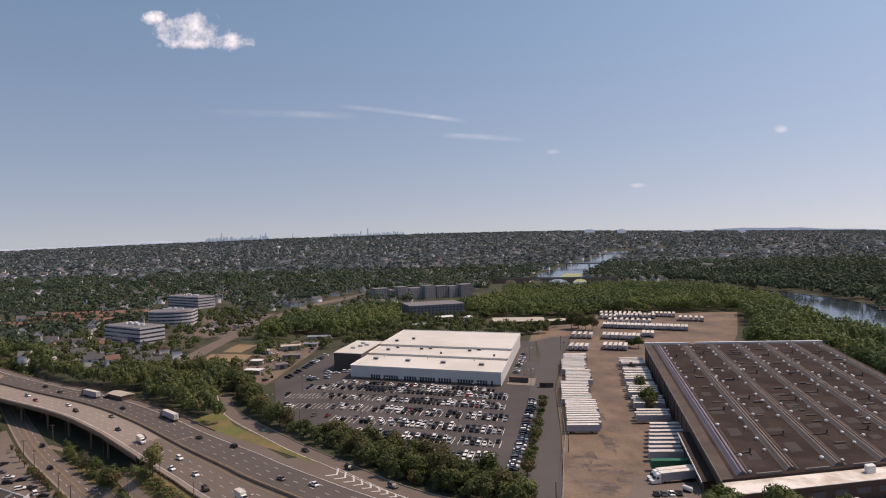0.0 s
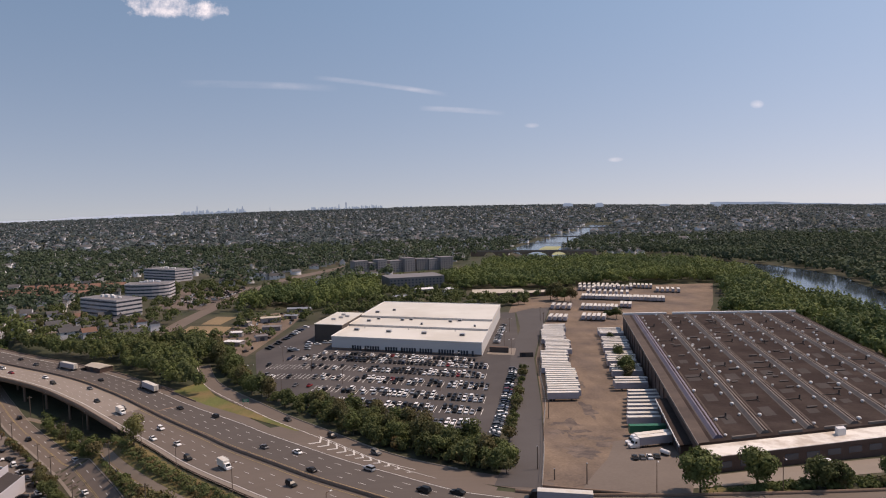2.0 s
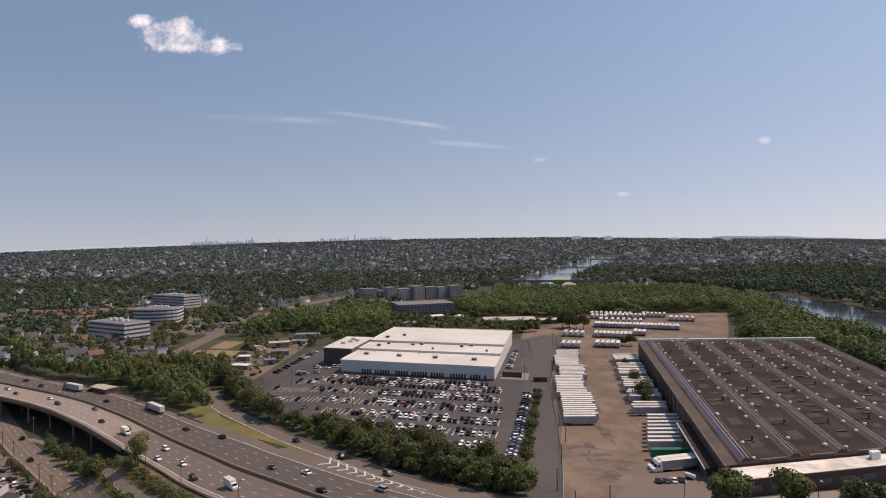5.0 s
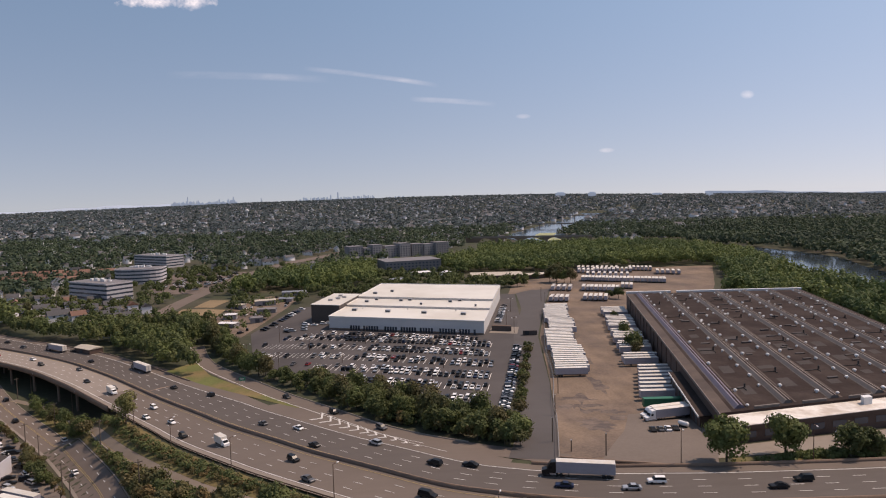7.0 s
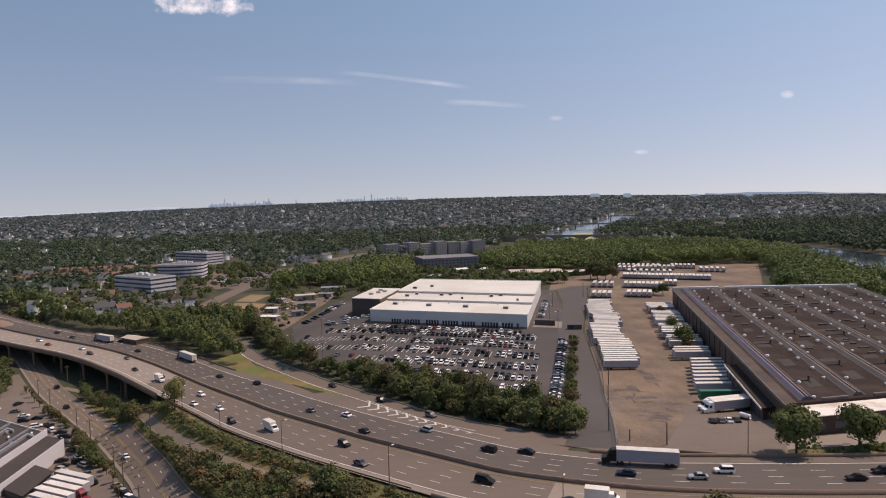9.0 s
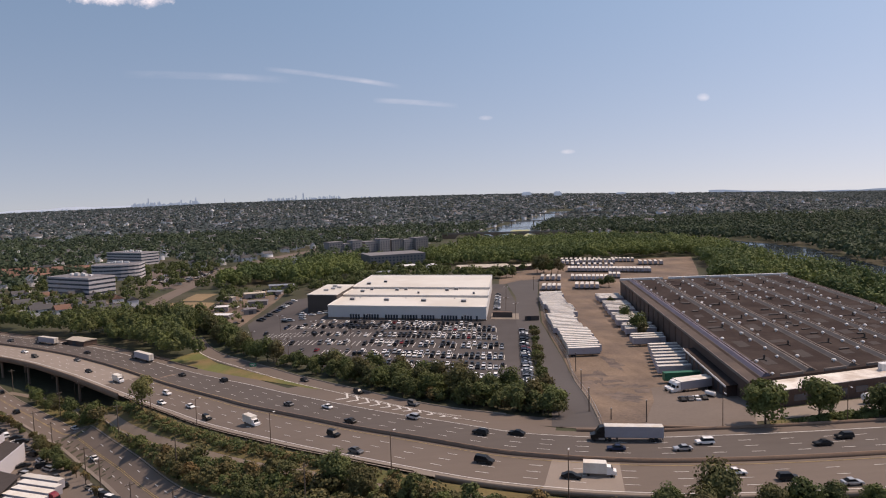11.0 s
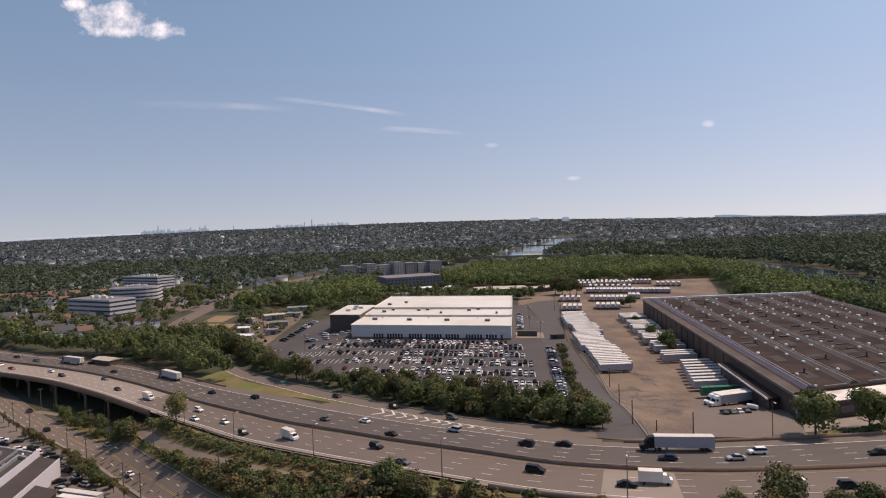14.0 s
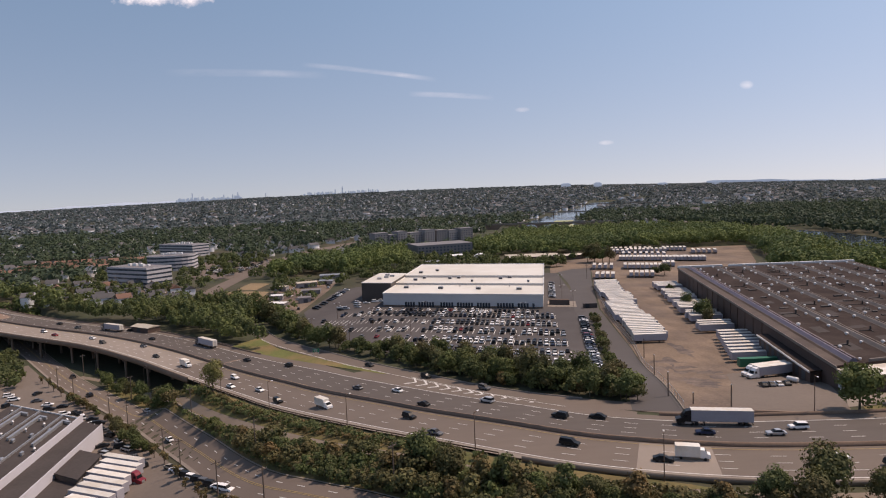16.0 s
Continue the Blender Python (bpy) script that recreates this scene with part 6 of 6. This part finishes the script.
# ---- houses ----
def house_parent(L, D, h, label, roof=None):
    w = thing("house", label, "house", "suburban houses")
    part("wall", boxes((-L / 2, L / 2, -D / 2, D / 2, -1, h)), M_HOUSE, w)
    bm = bmesh.new()
    e = 0.5
    q = [(-L / 2 - e, -D / 2 - e, h), (L / 2 + e, -D / 2 - e, h), (L / 2 + e, D / 2 + e, h), (-L / 2 - e, D / 2 + e, h), (-L / 2 - e, 0, h + D * 0.36), (L / 2 + e, 0, h + D * 0.36)]
    v = [bm.verts.new(p) for p in q]
    for f in ((0, 1, 5, 4), (2, 3, 4, 5), (1, 2, 5), (3, 0, 4), (3, 2, 1, 0)):
        bm.faces.new([v[i] for i in f])
    part("roof", bm, roof or M_HROOF, w)
    part("chimney", boxes((L * 0.2, L * 0.2 + 0.8, 0.6, 1.4, h, h + D * 0.36 + 1)), M_BRICK, w)
    for k in (-0.3, 0.2):
        part("window", boxes((L * k, L * k + 1.6, -D / 2 - 0.06, -D / 2, 3.2, 4.6)), M_PANE, w)
    return w


HOUSES = [house_parent(11, 8, 5.5, "pale two-storey suburban house with a pitched roof"), house_parent(9, 7.5, 5.8, "small pale suburban house with a pitched roof"), house_parent(14, 9, 5, "wide pale suburban house with a pitched roof")]
rnd = random.Random(9)
placed = 0
x, y = draw([(-620, 690), (-340, 610), (-190, 810), (-80, 1000), (100, 1100), (-400, 1250), (-800, 1000)], 1300)
for a, c in zip(x, y):
    if placed >= 110:
        break
    src = HOUSES[placed % 3]
    m = Matrix.Translation((a, c, at_land(a, c))) @ Matrix.Rotation(rnd.choice((0.35, 0.35 + math.pi / 2)) + rnd.uniform(-0.1, 0.1), 4, "Z")
    if placed < 3:
        src.matrix_basis = m
    else:
        copy_thing(src, m)
    placed += 1

ROWHOUSE = house_parent(10, 9, 5.5, "brown-roofed row house beside the offices", M_REDROOF)
first = True
for r in range(3):
    for k in range(8):
        a, c = -444 + 13.5 * k + 5 * r, 722 + 36 * r + 3.2 * k
        m = Matrix.Translation((a, c, at_land(a, c))) @ Matrix.Rotation(0.24 + rnd.uniform(-0.05, 0.05), 4, "Z") @ Matrix.Diagonal((1, 1, rnd.uniform(0.9, 1.15), 1))
        if first:
            ROWHOUSE.matrix_basis, first = m, False
        else:
            copy_thing(ROWHOUSE, m)


rnd = random.Random(61)
for k, (a, c) in enumerate(scatter(DISTRICT, 15.0, rnd, 900)):
    m = Matrix.Translation((a, c, at_land(a, c))) @ Matrix.Rotation(rnd.choice((0.55, 0.55 + math.pi / 2)) + rnd.uniform(-0.1, 0.1), 4, "Z") @ Matrix.Scale(rnd.uniform(0.8, 1.05), 4)
    copy_thing((HOUSES[k % 3], ROWHOUSE)[k % 5 == 4], m).matrix_basis = m
for a, c in scatter(DISTRICT, 7.5, rnd, 260):
    put_car(a, c, rnd.choice((0.5, 2.1)), rnd)
for a, c in scatter(DISTRICT, 10.0, rnd, 300)[::2]:
    put_tree("broad", a, c, rnd.uniform(0.45, 0.7), rnd)
for a, c in scatter([(-140, 466), (-106, 440), (-94, 540), (-94, 596), (-116, 604), (-132, 560)], 7.0, rnd, 400)[::2]:
    put_car(a, c, rnd.uniform(0, 3), rnd)
m = Matrix.Translation((-148, 437, at_land(-148, 437))) @ Matrix.Rotation(1.9, 4, "Z")
copy_thing(HOUSES[1], m).matrix_basis = m
shed((-196, 412), (0.8, -0.6), 16, 8, at_land(-188, 412), 3.4, "low brown-roofed shed at the edge of the highway", M_BRICK, M_BEIGE, gable=1.0)


def house_stuff(name, xs, ys, scale, label):
    n = len(xs)
    r = np.random.default_rng(n)
    L, D, h = scale * r.uniform(8, 15, n), scale * r.uniform(7, 10, n), scale * r.uniform(4.5, 7.5, n)
    a = r.choice([0.35, 1.92], n) + r.uniform(-0.2, 0.2, n)
    z = land(xs, ys)
    def place(px, py, pz):
        return np.stack([xs + px * np.cos(a) - py * np.sin(a), ys + px * np.sin(a) + py * np.cos(a), z + pz], -1)
    c = [place(sx * L / 2, sy * D / 2, zz) for zz in (-1 + 0 * h, h) for sx, sy in ((-1, -1), (1, -1), (1, 1), (-1, 1))]
    v = np.stack(c, 1).reshape(-1, 3)
    k = np.arange(n)[:, None] * 8
    f = np.concatenate([k + np.array(q) for q in ((0, 1, 5, 4), (1, 2, 6, 5), (2, 3, 7, 6), (3, 0, 4, 7))])
    tagged(new(name, raw_mesh(name, v, f, M_HOUSE)), label, "houses", kind="stuff")
    rdg = D * 0.36
    c = [place(-L / 2 - .4, -D / 2 - .4, h), place(L / 2 + .4, -D / 2 - .4, h), place(L / 2 + .4, 0 * D, h + rdg), place(-L / 2 - .4, 0 * D, h + rdg), place(-L / 2 - .4, D / 2 + .4, h), place(L / 2 + .4, D / 2 + .4, h)]
    v = np.stack(c, 1).reshape(-1, 3)
    k = np.arange(n)[:, None] * 6
    f = np.concatenate([k + np.array(q) for q in ((0, 1, 2, 3), (3, 2, 5, 4))])
    tagged(new("house_roofs", raw_mesh("house_roofs", v, f, M_HROOF)), "pitched shingle roofs of suburban houses", "roofs", kind="stuff")
    k = np.arange(n)[:, None] * 6
    g_ = np.concatenate([k + np.array(q) for q in ((0, 3, 4, 4), (1, 5, 2, 2))])[:, :3]
    tagged(new("house_gables", raw_mesh("house_gables", v, g_, M_HOUSE)), "pale gables of suburban houses", "houses", kind="stuff")


x, y = draw(NEAR_SUB, 2700)
house_stuff("suburb_houses", x, y, 1.0, "pale suburban houses among trees")
x, y = draw([(-2400, 1500), (1600, 1500), (2600, 4300), (-3500, 4300)], 6500)
house_stuff("suburb_houses", x, y, 1.1, "distant pale suburban houses among trees")
x, y = draw([(-1200, 900), (1000, 1300), (2000, 2600), (-1800, 2600)], 60)
house_stuff("flat_roofed_blocks", x, y, 1.9, "larger pale buildings scattered among the suburb")


# ---- depot below the highway ----
def depot():
    w = thing("depot", "dark-roofed depot with pale cladding and a dock roof", "depot")
    # the long side runs towards the camera, the end is cut at a slant
    e1, e2 = np.array([0.055, -0.9985]), np.array([0.85, -0.53])
    m = oriented((-158.0, 265.0), e1, e2, -15.0)
    part("wall", boxes((0, 110, -46, 0, -1, 6.2), m=m), M_LB_WALL, w)
    part("roof", boxes((0.3, 110, -45.7, -0.42, 6.2, 6.4), m=m), M_LB_ROOF, w)
    part("parapet", boxes((0, 110, -0.4, 0.0, 6.2, 8.4), m=m), M_LB_WALL, w, "tall pale parapet wall")
    part("parapet", boxes((0, 0.3, -46, -0.42, 6.2, 6.9), m=m), M_METALW, w, "pale roof edge")
    part("side_wall", boxes((0.2, 110, 0.02, 11.0, -1, 5.6), m=m), M_LB_WALL, w)
    part("lower_roof", boxes((0.5, 110, 0.02, 10.7, 5.6, 5.75), m=m), M_LB_ROOF, w)
    part("parapet", boxes((0.2, 110, 10.72, 11.05, 5.6, 6.4), m=m), M_LB_WALL, w, "pale outer parapet")
    part("dock_roof", boxes((21, 40, 11.4, 22.5, 4.4, 4.75), m=m), M_LB_ROOF, w)
    part("dock_wall", boxes((21.6, 110, 11.1, 21.6, -1, 2.6), m=m), M_ANNEX, w)
    part("dock_wall", boxes((21.6, 39.5, 11.1, 21.6, 2.62, 4.4), m=m), M_ANNEX, w)
    part("dock_platform_roof", boxes((40.1, 110, 11.1, 22.0, 2.62, 2.8), m=m), M_LB_ROOF, w)
    for k in range(6):
        part("dock_door", boxes((23 + k * 4.2, 25.6 + k * 4.2, 21.62, 21.7, 0.2, 3.0), m=m), M_METALG, w)
    rn = random.Random(2)
    for k in range(26):
        x, y = 4 + k * 4 + rn.uniform(-1, 1), rn.uniform(-42, -4)
        v = part("roof_vent", tube(bmesh.new(), x, y, 6.4, 7.4, 0.45, sides=8, m=m), M_METALG, w)
        part("vent_cap", tube(bmesh.new(), x, y, 7.4, 7.7, 0.7, 0.4, sides=8, m=m), M_METALW, v)
    for y in (-12, -26, -38):
        part("roof_ridge", boxes((1, 110, y, y + 0.5, 6.4, 7.1), m=m), M_METALG, w)
        part("roof_duct", boxes((6, 30, y + 4, y + 5.2, 6.45, 7.5), m=m), M_METALG, w)
        part("duct_elbow", boxes((6, 7.2, y + 5.2, y + 9.0, 6.45, 7.5), m=m), M_METALG, w)
    for k in range(14):
        x, y = 8 + 7 * k, -20 + (k * 11) % 16
        part("roof_unit", bevelled(boxes((x, x + 1.8, y, y + 1.3, 6.4, 7.5), m=m), 0.1), M_METALG, w)


depot()
E1, E2 = np.array([0.055, -0.9985]), np.array([0.9, -0.436])
for k in range(8):
    p = np.array([-137.0, 234.0]) + E1 * 4.3 * k + E2 * (0.5 if k % 3 else -0.6)
    if k == 2:
        PAINTS["truck_red"] = M_REDPAINT
        q = p + E2 * 8
        semi(q[0], q[1], radians(-26), "white articulated truck with a dark red cab", land, 0.12, "truck_red", "depot trucks")
    else:
        put_trailer(p[0], p[1], radians(-26), L=15.6)
del PAINTS["truck_red"]
for k in range(10):
    t = k / 9
    put_car(-113.5 + 27 * t, 224 - 38 * t, radians(-28) + rnd.uniform(-0.05, 0.05), rnd, land, 0.16)
for k in range(9):
    i = 36 + 2 * k
    p = STREET[i] + SN[i] * 15
    put_car(p[0], p[1], math.atan2(-SN[i][0], SN[i][1]) + rnd.uniform(-0.1, 0.1) + (0 if k % 2 else 0.3), rnd, land, 0.16)
for x, y, a in ((-143, 247, 0.6), (-141, 243, -0.5), (-146, 252, 0.5), (-139, 250, 0.2), (-152, 268, 0.3), (-158, 277, 0.3), (-163, 283, 0.3), (-172, 292, 1.8), (-184, 303, 0.2), (-188, 300, 0.2), (-192, 307, 0.2), (-200, 314, 0.2), (-178, 292, 0.5), (-206, 326, 1.2), (-196, 296, 0.3), (-203, 301, 0.3), (-212, 318, 0.3), (-218, 325, 0.4), (-210, 309, 1.3), (-190, 288, 0.3)):
    put_car(x, y, a, rnd, land, 0.16)
for k in range(150):
    t = rnd.random()
    p = np.array([-212, 650]) * (1 - t) + np.array([-204, 790]) * t
    put_car(p[0] + rnd.uniform(-24, 24), p[1] + rnd.uniform(-6, 6), 0.4 + rnd.choice((0, 1.57)), rnd, land, 0.16)


# the cars farther off, joined
vs, fs, ms, paints, count = [], [], [], list(PAINTS), 0
PART_MATS = [*PAINTS.values(), M_GLASS, M_BLACK]
for paint, shape, m in FAR_CARS:
    if (paint, shape) not in CARS:
        shape = "sedan"
        if (paint, shape) not in CARS:
            paint = "white"
    mm = np.array(m)
    for ch in CARS[paint, shape].children:
        if ch.name.startswith("wheel"):
            continue
        me = ch.data
        co = np.empty(len(me.vertices) * 3, np.float32)
        me.vertices.foreach_get("co", co)
        co = co.reshape(-1, 3) @ mm[:3, :3].T + mm[:3, 3]
        k = PART_MATS.index(me.materials[0])
        for f in me.polygons:
            fs.append([count + i for i in f.vertices])
            ms.append(k)
        vs.append(co)
        count += len(co)
me = bpy.data.meshes.new("distant_cars")
me.from_pydata(np.concatenate(vs).tolist(), [], fs)
for q in PART_MATS:
    me.materials.append(q)
me.polygons.foreach_set("material_index", np.array(ms, np.int32))
tagged(new("distant_cars", me), "rows of parked cars in many colours", "cars", kind="stuff")


# ---- lamps, poles, fences, signs ----
def lamp_parent(h, arms):
    w = thing("street_lamp", "tall grey steel street lamp on the roadside" if arms == 1 else "tall grey lot lamp with twin heads", "street lamp", "lamps")
    part("pole", tube(bmesh.new(), 0, 0, -0.5, h, 0.14, 0.08, sides=8), M_RUST, w)
    for s in (1, -1)[:arms]:
        part("arm", boxes((0 if s > 0 else -1.4, 1.4 if s > 0 else 0, -0.06, 0.06, h - 0.1, h + 0.05)), M_RUST, w)
        part("lamp_head", bevelled(boxes((s * 1.5 - 0.4, s * 1.5 + 0.4, -0.16, 0.16, h - 0.12, h + 0.1)), 0.05), M_METALW, w)
    return w


def pole_parent():
    w = thing("utility_pole", "weathered wooden utility pole with a crossarm", "utility pole", "utility poles")
    part("pole", tube(bmesh.new(), 0, 0, -0.8, 11, 0.2, 0.13, sides=8), M_WOOD, w)
    part("crossarm", boxes((-1.2, 1.2, -0.07, 0.07, 10.1, 10.3)), M_WOOD, w)
    for x in (-1.1, -0.5, 0.5, 1.1):
        part("insulator", tube(bmesh.new(), x, 0, 10.3, 10.5, 0.05, sides=6), M_METALG, w)
    return w


def repeat(src, spots):
    for k, (x, y, a) in enumerate(spots):
        m = Matrix.Translation((x, y, at_land(x, y))) @ Matrix.Rotation(a, 4, "Z")
        if k == 0:
            src.matrix_basis = m
        else:
            copy_thing(src, m)


spots = []
for x in (-270, -225, -185, -142, -92, -68, -38, -10, 20, 64, 100):
    p, a = on_road(HW, HN, x, -21.2 if x < 40 else 22.4)
    spots.append((p[0], p[1], a + (math.pi / 2 if x < 40 else -math.pi / 2)))
repeat(lamp_parent(10.5, 1), spots)
repeat(lamp_parent(9.5, 2), [(*lot(a, b), 0.4) for a, b in ((8, -56), (8, -98), (35, -35), (35, -78), (66, -56), (66, -98), (90, -35), (90, -120), (-20, -35), (-20, -78), (88, -78), (112, 30), (112, 80), (118, 8))])
pole_spots = []
for k, i in enumerate(range(16, 66, 4)):
    p = STREET[i] + SN[i] * (8.4 if k % 3 else -8.0)
    pole_spots.append((p[0], p[1], math.atan2(-SN[i][0], SN[i][1]) + math.pi / 2))
pole_spots += [(101, 480, 0.3), (104, 506, 0.3)]
repeat(pole_parent(), pole_spots)

for px_, py_, ph in ((51.4, 189.6, 6.4), (58.4, 272.6, 8.0), (48.6, 237.6, 7.5), (39.7, 204.7, 7.5), (42.8, 194.7, 3.4)):
    post = thing("wooden_post", "bare weathered wooden post at the yard edge", "post", "yard posts", Matrix.Translation((px_, py_, at_land(px_, py_))))
    part("shaft", tube(bmesh.new(), 0, 0, -0.3, ph, 0.2, 0.16, sides=8), M_WOOD, post)
    part("cap", tube(bmesh.new(), 0, 0, ph, ph + 0.15, 0.22, sides=8), M_METALG, post)
fence = thing("yard_fence", "wire fence on thin steel posts along the access road", "fence", kind="structure")
FENCE = resample([(38, 190), (45.5, 222), (53, 258), (62, 296), (70, 345), (82, 400), (98, 470)], 4.0)
fp = finish(tube(bmesh.new(), 0, 0, -0.2, 2.4, 0.06, sides=6), "fence_post", M_METALG)
for p in FENCE:
    o = part("fence_post", fp, None, fence)
    o.location = (p[0], p[1], at_land(*p))
part("top_rail", sweep("top_rail", FENCE, [(-0.04, 2.3), (0.04, 2.3), (0.04, 2.4), (-0.04, 2.4)], M_METALG, land), None, fence)
part("wire", sweep("wire", FENCE, [(-0.015, 1.1), (0.015, 1.1), (0.015, 1.16), (-0.015, 1.16)], M_METALG, land), None, fence)
part("base_kerb", sweep("base_kerb", FENCE, [(-0.25, 0), (0.25, 0), (0.2, 0.35), (-0.2, 0.35)], M_SHOULDER, land), None, fence)
surface("yard_wall", sweep("yard_wall", resample([(38, 189), (50, 184), (66, 178)], 4.0), [(-0.3, 0), (0.3, 0), (0.25, 0.9), (-0.25, 0.9)], M_BARRIER, land), "low brown wall at the edge of the yard", "wall")

sign = thing("exit_sign", "green roadside sign on two posts beside the ramp", "sign")
sx, sy = -78, 317
part("panel", boxes((sx - 1.5, sx + 1.5, sy, sy + 0.12, at_deck(sx, sy) + 1.4, at_deck(sx, sy) + 3.0)), M_SIGN, sign)
part("bars", boxes((sx - 1.1, sx + 1.0, sy - 0.03, sy - 0.005, at_deck(sx, sy) + 2.35, at_deck(sx, sy) + 2.6), (sx - 0.9, sx + 0.6, sy - 0.03, sy - 0.005, at_deck(sx, sy) + 1.8, at_deck(sx, sy) + 2.0)), M_LINE, sign, "white bars of lettering")
for d in (-1.1, 1.1):
    part("post", tube(bmesh.new(), sx + d, sy + 0.2, at_deck(sx, sy) - 0.3, at_deck(sx, sy) + 2.9, 0.08, sides=6), M_METALG, sign)
container = thing("storage_container", "dark green storage container beside the access road", "container")
m = oriented((66.5, 386), (0.99, -0.1), (0.1, 0.99), 0.2)
part("body", bevelled(boxes((0, 8, 0, 2.6, 0, 2.7), m=m), 0.05), M_ANNEX, container)
part("door", boxes((1, 3.4, -0.05, 0, 0.1, 2.6), m=m), M_DOOR, container)
bin_ = thing("dumpster", "dark waste container beside the warehouse dock", "container")
m = oriented(lot(104, 12), U, V, 0.2)
part("body", bevelled(boxes((0, 12, 0, 3, 0, 3.0), m=m), 0.08), M_LOT, bin_)
part("lid", boxes((0.2, 11.8, 0.2, 2.8, 3.0, 3.15), m=m), M_RUST, bin_)


# ---- river bridges ----
def river_bridge(a, c, z, width, piers, arch=()):
    w = thing("river_bridge", "low road bridge on piers across the river", "bridge", "river bridges", kind="structure")
    a, c = np.array(a, float), np.array(c, float)
    d = (c - a) / np.linalg.norm(c - a)
    m = oriented(a, d, (-d[1], d[0]), 0)
    L = float(np.linalg.norm(c - a))
    part("deck", boxes((0, L, 0, width, z - 1.6, z), m=m), M_CONC, w)
    part("rail", boxes((0, L, -0.2, 0.1, z, z + 1.1), m=m), M_CONC, w)
    for k in range(piers):
        x = L * (k + 1) / (piers + 1)
        part("pier", boxes((x - 1.2, x + 1.2, 0.5, width - 0.5, -3, z - 1.6), m=m), M_BARRIER, w)
    if arch:
        bm = bmesh.new()
        cols = []
        for k in range(121):
            x = L * k / 120
            low = -3.0
            for c_, r_ in arch:
                if abs(x - c_) < r_:
                    low = -1 + (z - 1.4) * math.sqrt(1 - ((x - c_) / r_) ** 2)
            cols.append([bm.verts.new(m @ Vector((x, y, h))) for y in (0.0, width) for h in (low, z - 1.5)])
        for p, q in zip(cols, cols[1:]):
            bm.faces.new((p[0], q[0], q[1], p[1])), bm.faces.new((p[3], q[3], q[2], p[2])), bm.faces.new((p[2], q[2], q[0], p[0]))
        part("arch_wall", bm, M_BARRIER, w)


river_bridge((120, 1172), (330, 1118), 9.5, 9, 0, ((34, 11), (78, 14), (116, 18), (154, 13)))
river_bridge((300, 1640), (560, 1560), 9, 10, 4)
river_bridge((380, 2140), (760, 2040), 12, 10, 5)

# ---- skyline and far landmarks ----
rnd = random.Random(3)
R = 4860


def far_spot(bearing, dist=R):
    return dist * math.sin(radians(bearing)), dist * math.cos(radians(bearing))


def tower(bearing, height, width, dist=R):
    x, y = far_spot(bearing, dist)
    base = at_land(x, y)
    bm = boxes((-width / 2, width / 2, -width / 2, width / 2, -4, height * 0.86), (-width / 3, width / 3, -width / 3, width / 3, height * 0.86, height))
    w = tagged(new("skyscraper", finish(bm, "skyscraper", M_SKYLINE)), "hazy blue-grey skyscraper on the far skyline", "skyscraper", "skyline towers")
    w.matrix_basis = Matrix.Translation((x, y, base)) @ Matrix.Rotation(radians(-bearing), 4, "Z")


for b0, b1, count, hi in ((-18.8, -13.8, 60, 44), (-8.8, -2.5, 50, 38), (-27.5, -19, 16, 27), (-2.2, 1, 8, 26)):
    for k in range(count):
        b = b0 + (b1 - b0) * (k + rnd.random() * 0.8) / count
        tower(b + 0.9, rnd.uniform(0.35, 0.9) * hi, rnd.uniform(6, 15))
for b, h, wd in ((-17.6, 84, 10), (-14.1, 70, 12), (-5.6, 76, 14), (-11.9, 50, 8), (-15.2, 56, 12), (-6.2, 56, 12), (-3.4, 48, 12), (-16.8, 52, 12), (-14.5, 54, 10)):
    tower(b + 0.9, h * 0.82, wd * 0.7)
for b, h, wd, d in ((16.8, 34, 46, 4100), (14.2, 30, 60, 4200), (26, 24, 40, 4300), (22, 22, 60, 4400)):
    tower(b, h, wd, d)
# the last ridge behind the land, its haze painted on and faintly glowing
ridge, rv, rf = random.Random(8), [], []
for k in range(241):
    b = -60 + 0.5 * k
    x, y = far_spot(b, 5400)
    ex, ey = far_spot(b, 4900)
    top = at_land(ex, ey) * 5400 / 4900 - 70 * 500 / 4900 + 27 + 5 * math.sin(b * 0.5) + 3 * math.sin(b * 1.7 + 1) + ridge.uniform(-1.5, 1.5)
    rv += [(x, y, -80), (x, y, top), (x * 1.02, y * 1.02, top - 6)]
    if k:
        i = 3 * k
        rf += [(i - 3, i, i + 1, i - 2), (i - 2, i + 1, i + 2, i - 1)]
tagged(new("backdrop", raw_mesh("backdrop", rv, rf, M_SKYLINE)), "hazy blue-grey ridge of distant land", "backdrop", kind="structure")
tank = thing("water_tower", "pale water tower on a leg above far trees", "water tower")
tx, ty = far_spot(-12.2, 2900)
tz = at_land(tx, ty)
part("leg", tube(bmesh.new(), tx, ty, tz - 2, tz + 24, 2.2, 1.8, sides=10), M_METALW, tank)
bm = bmesh.new()
bmesh.ops.create_uvsphere(bm, u_segments=14, v_segments=8, radius=8.5, matrix=Matrix.Translation((tx, ty, tz + 29)) @ Matrix.Diagonal((1, 1, 0.72, 1)))
part("tank", bm, M_METALW, tank)
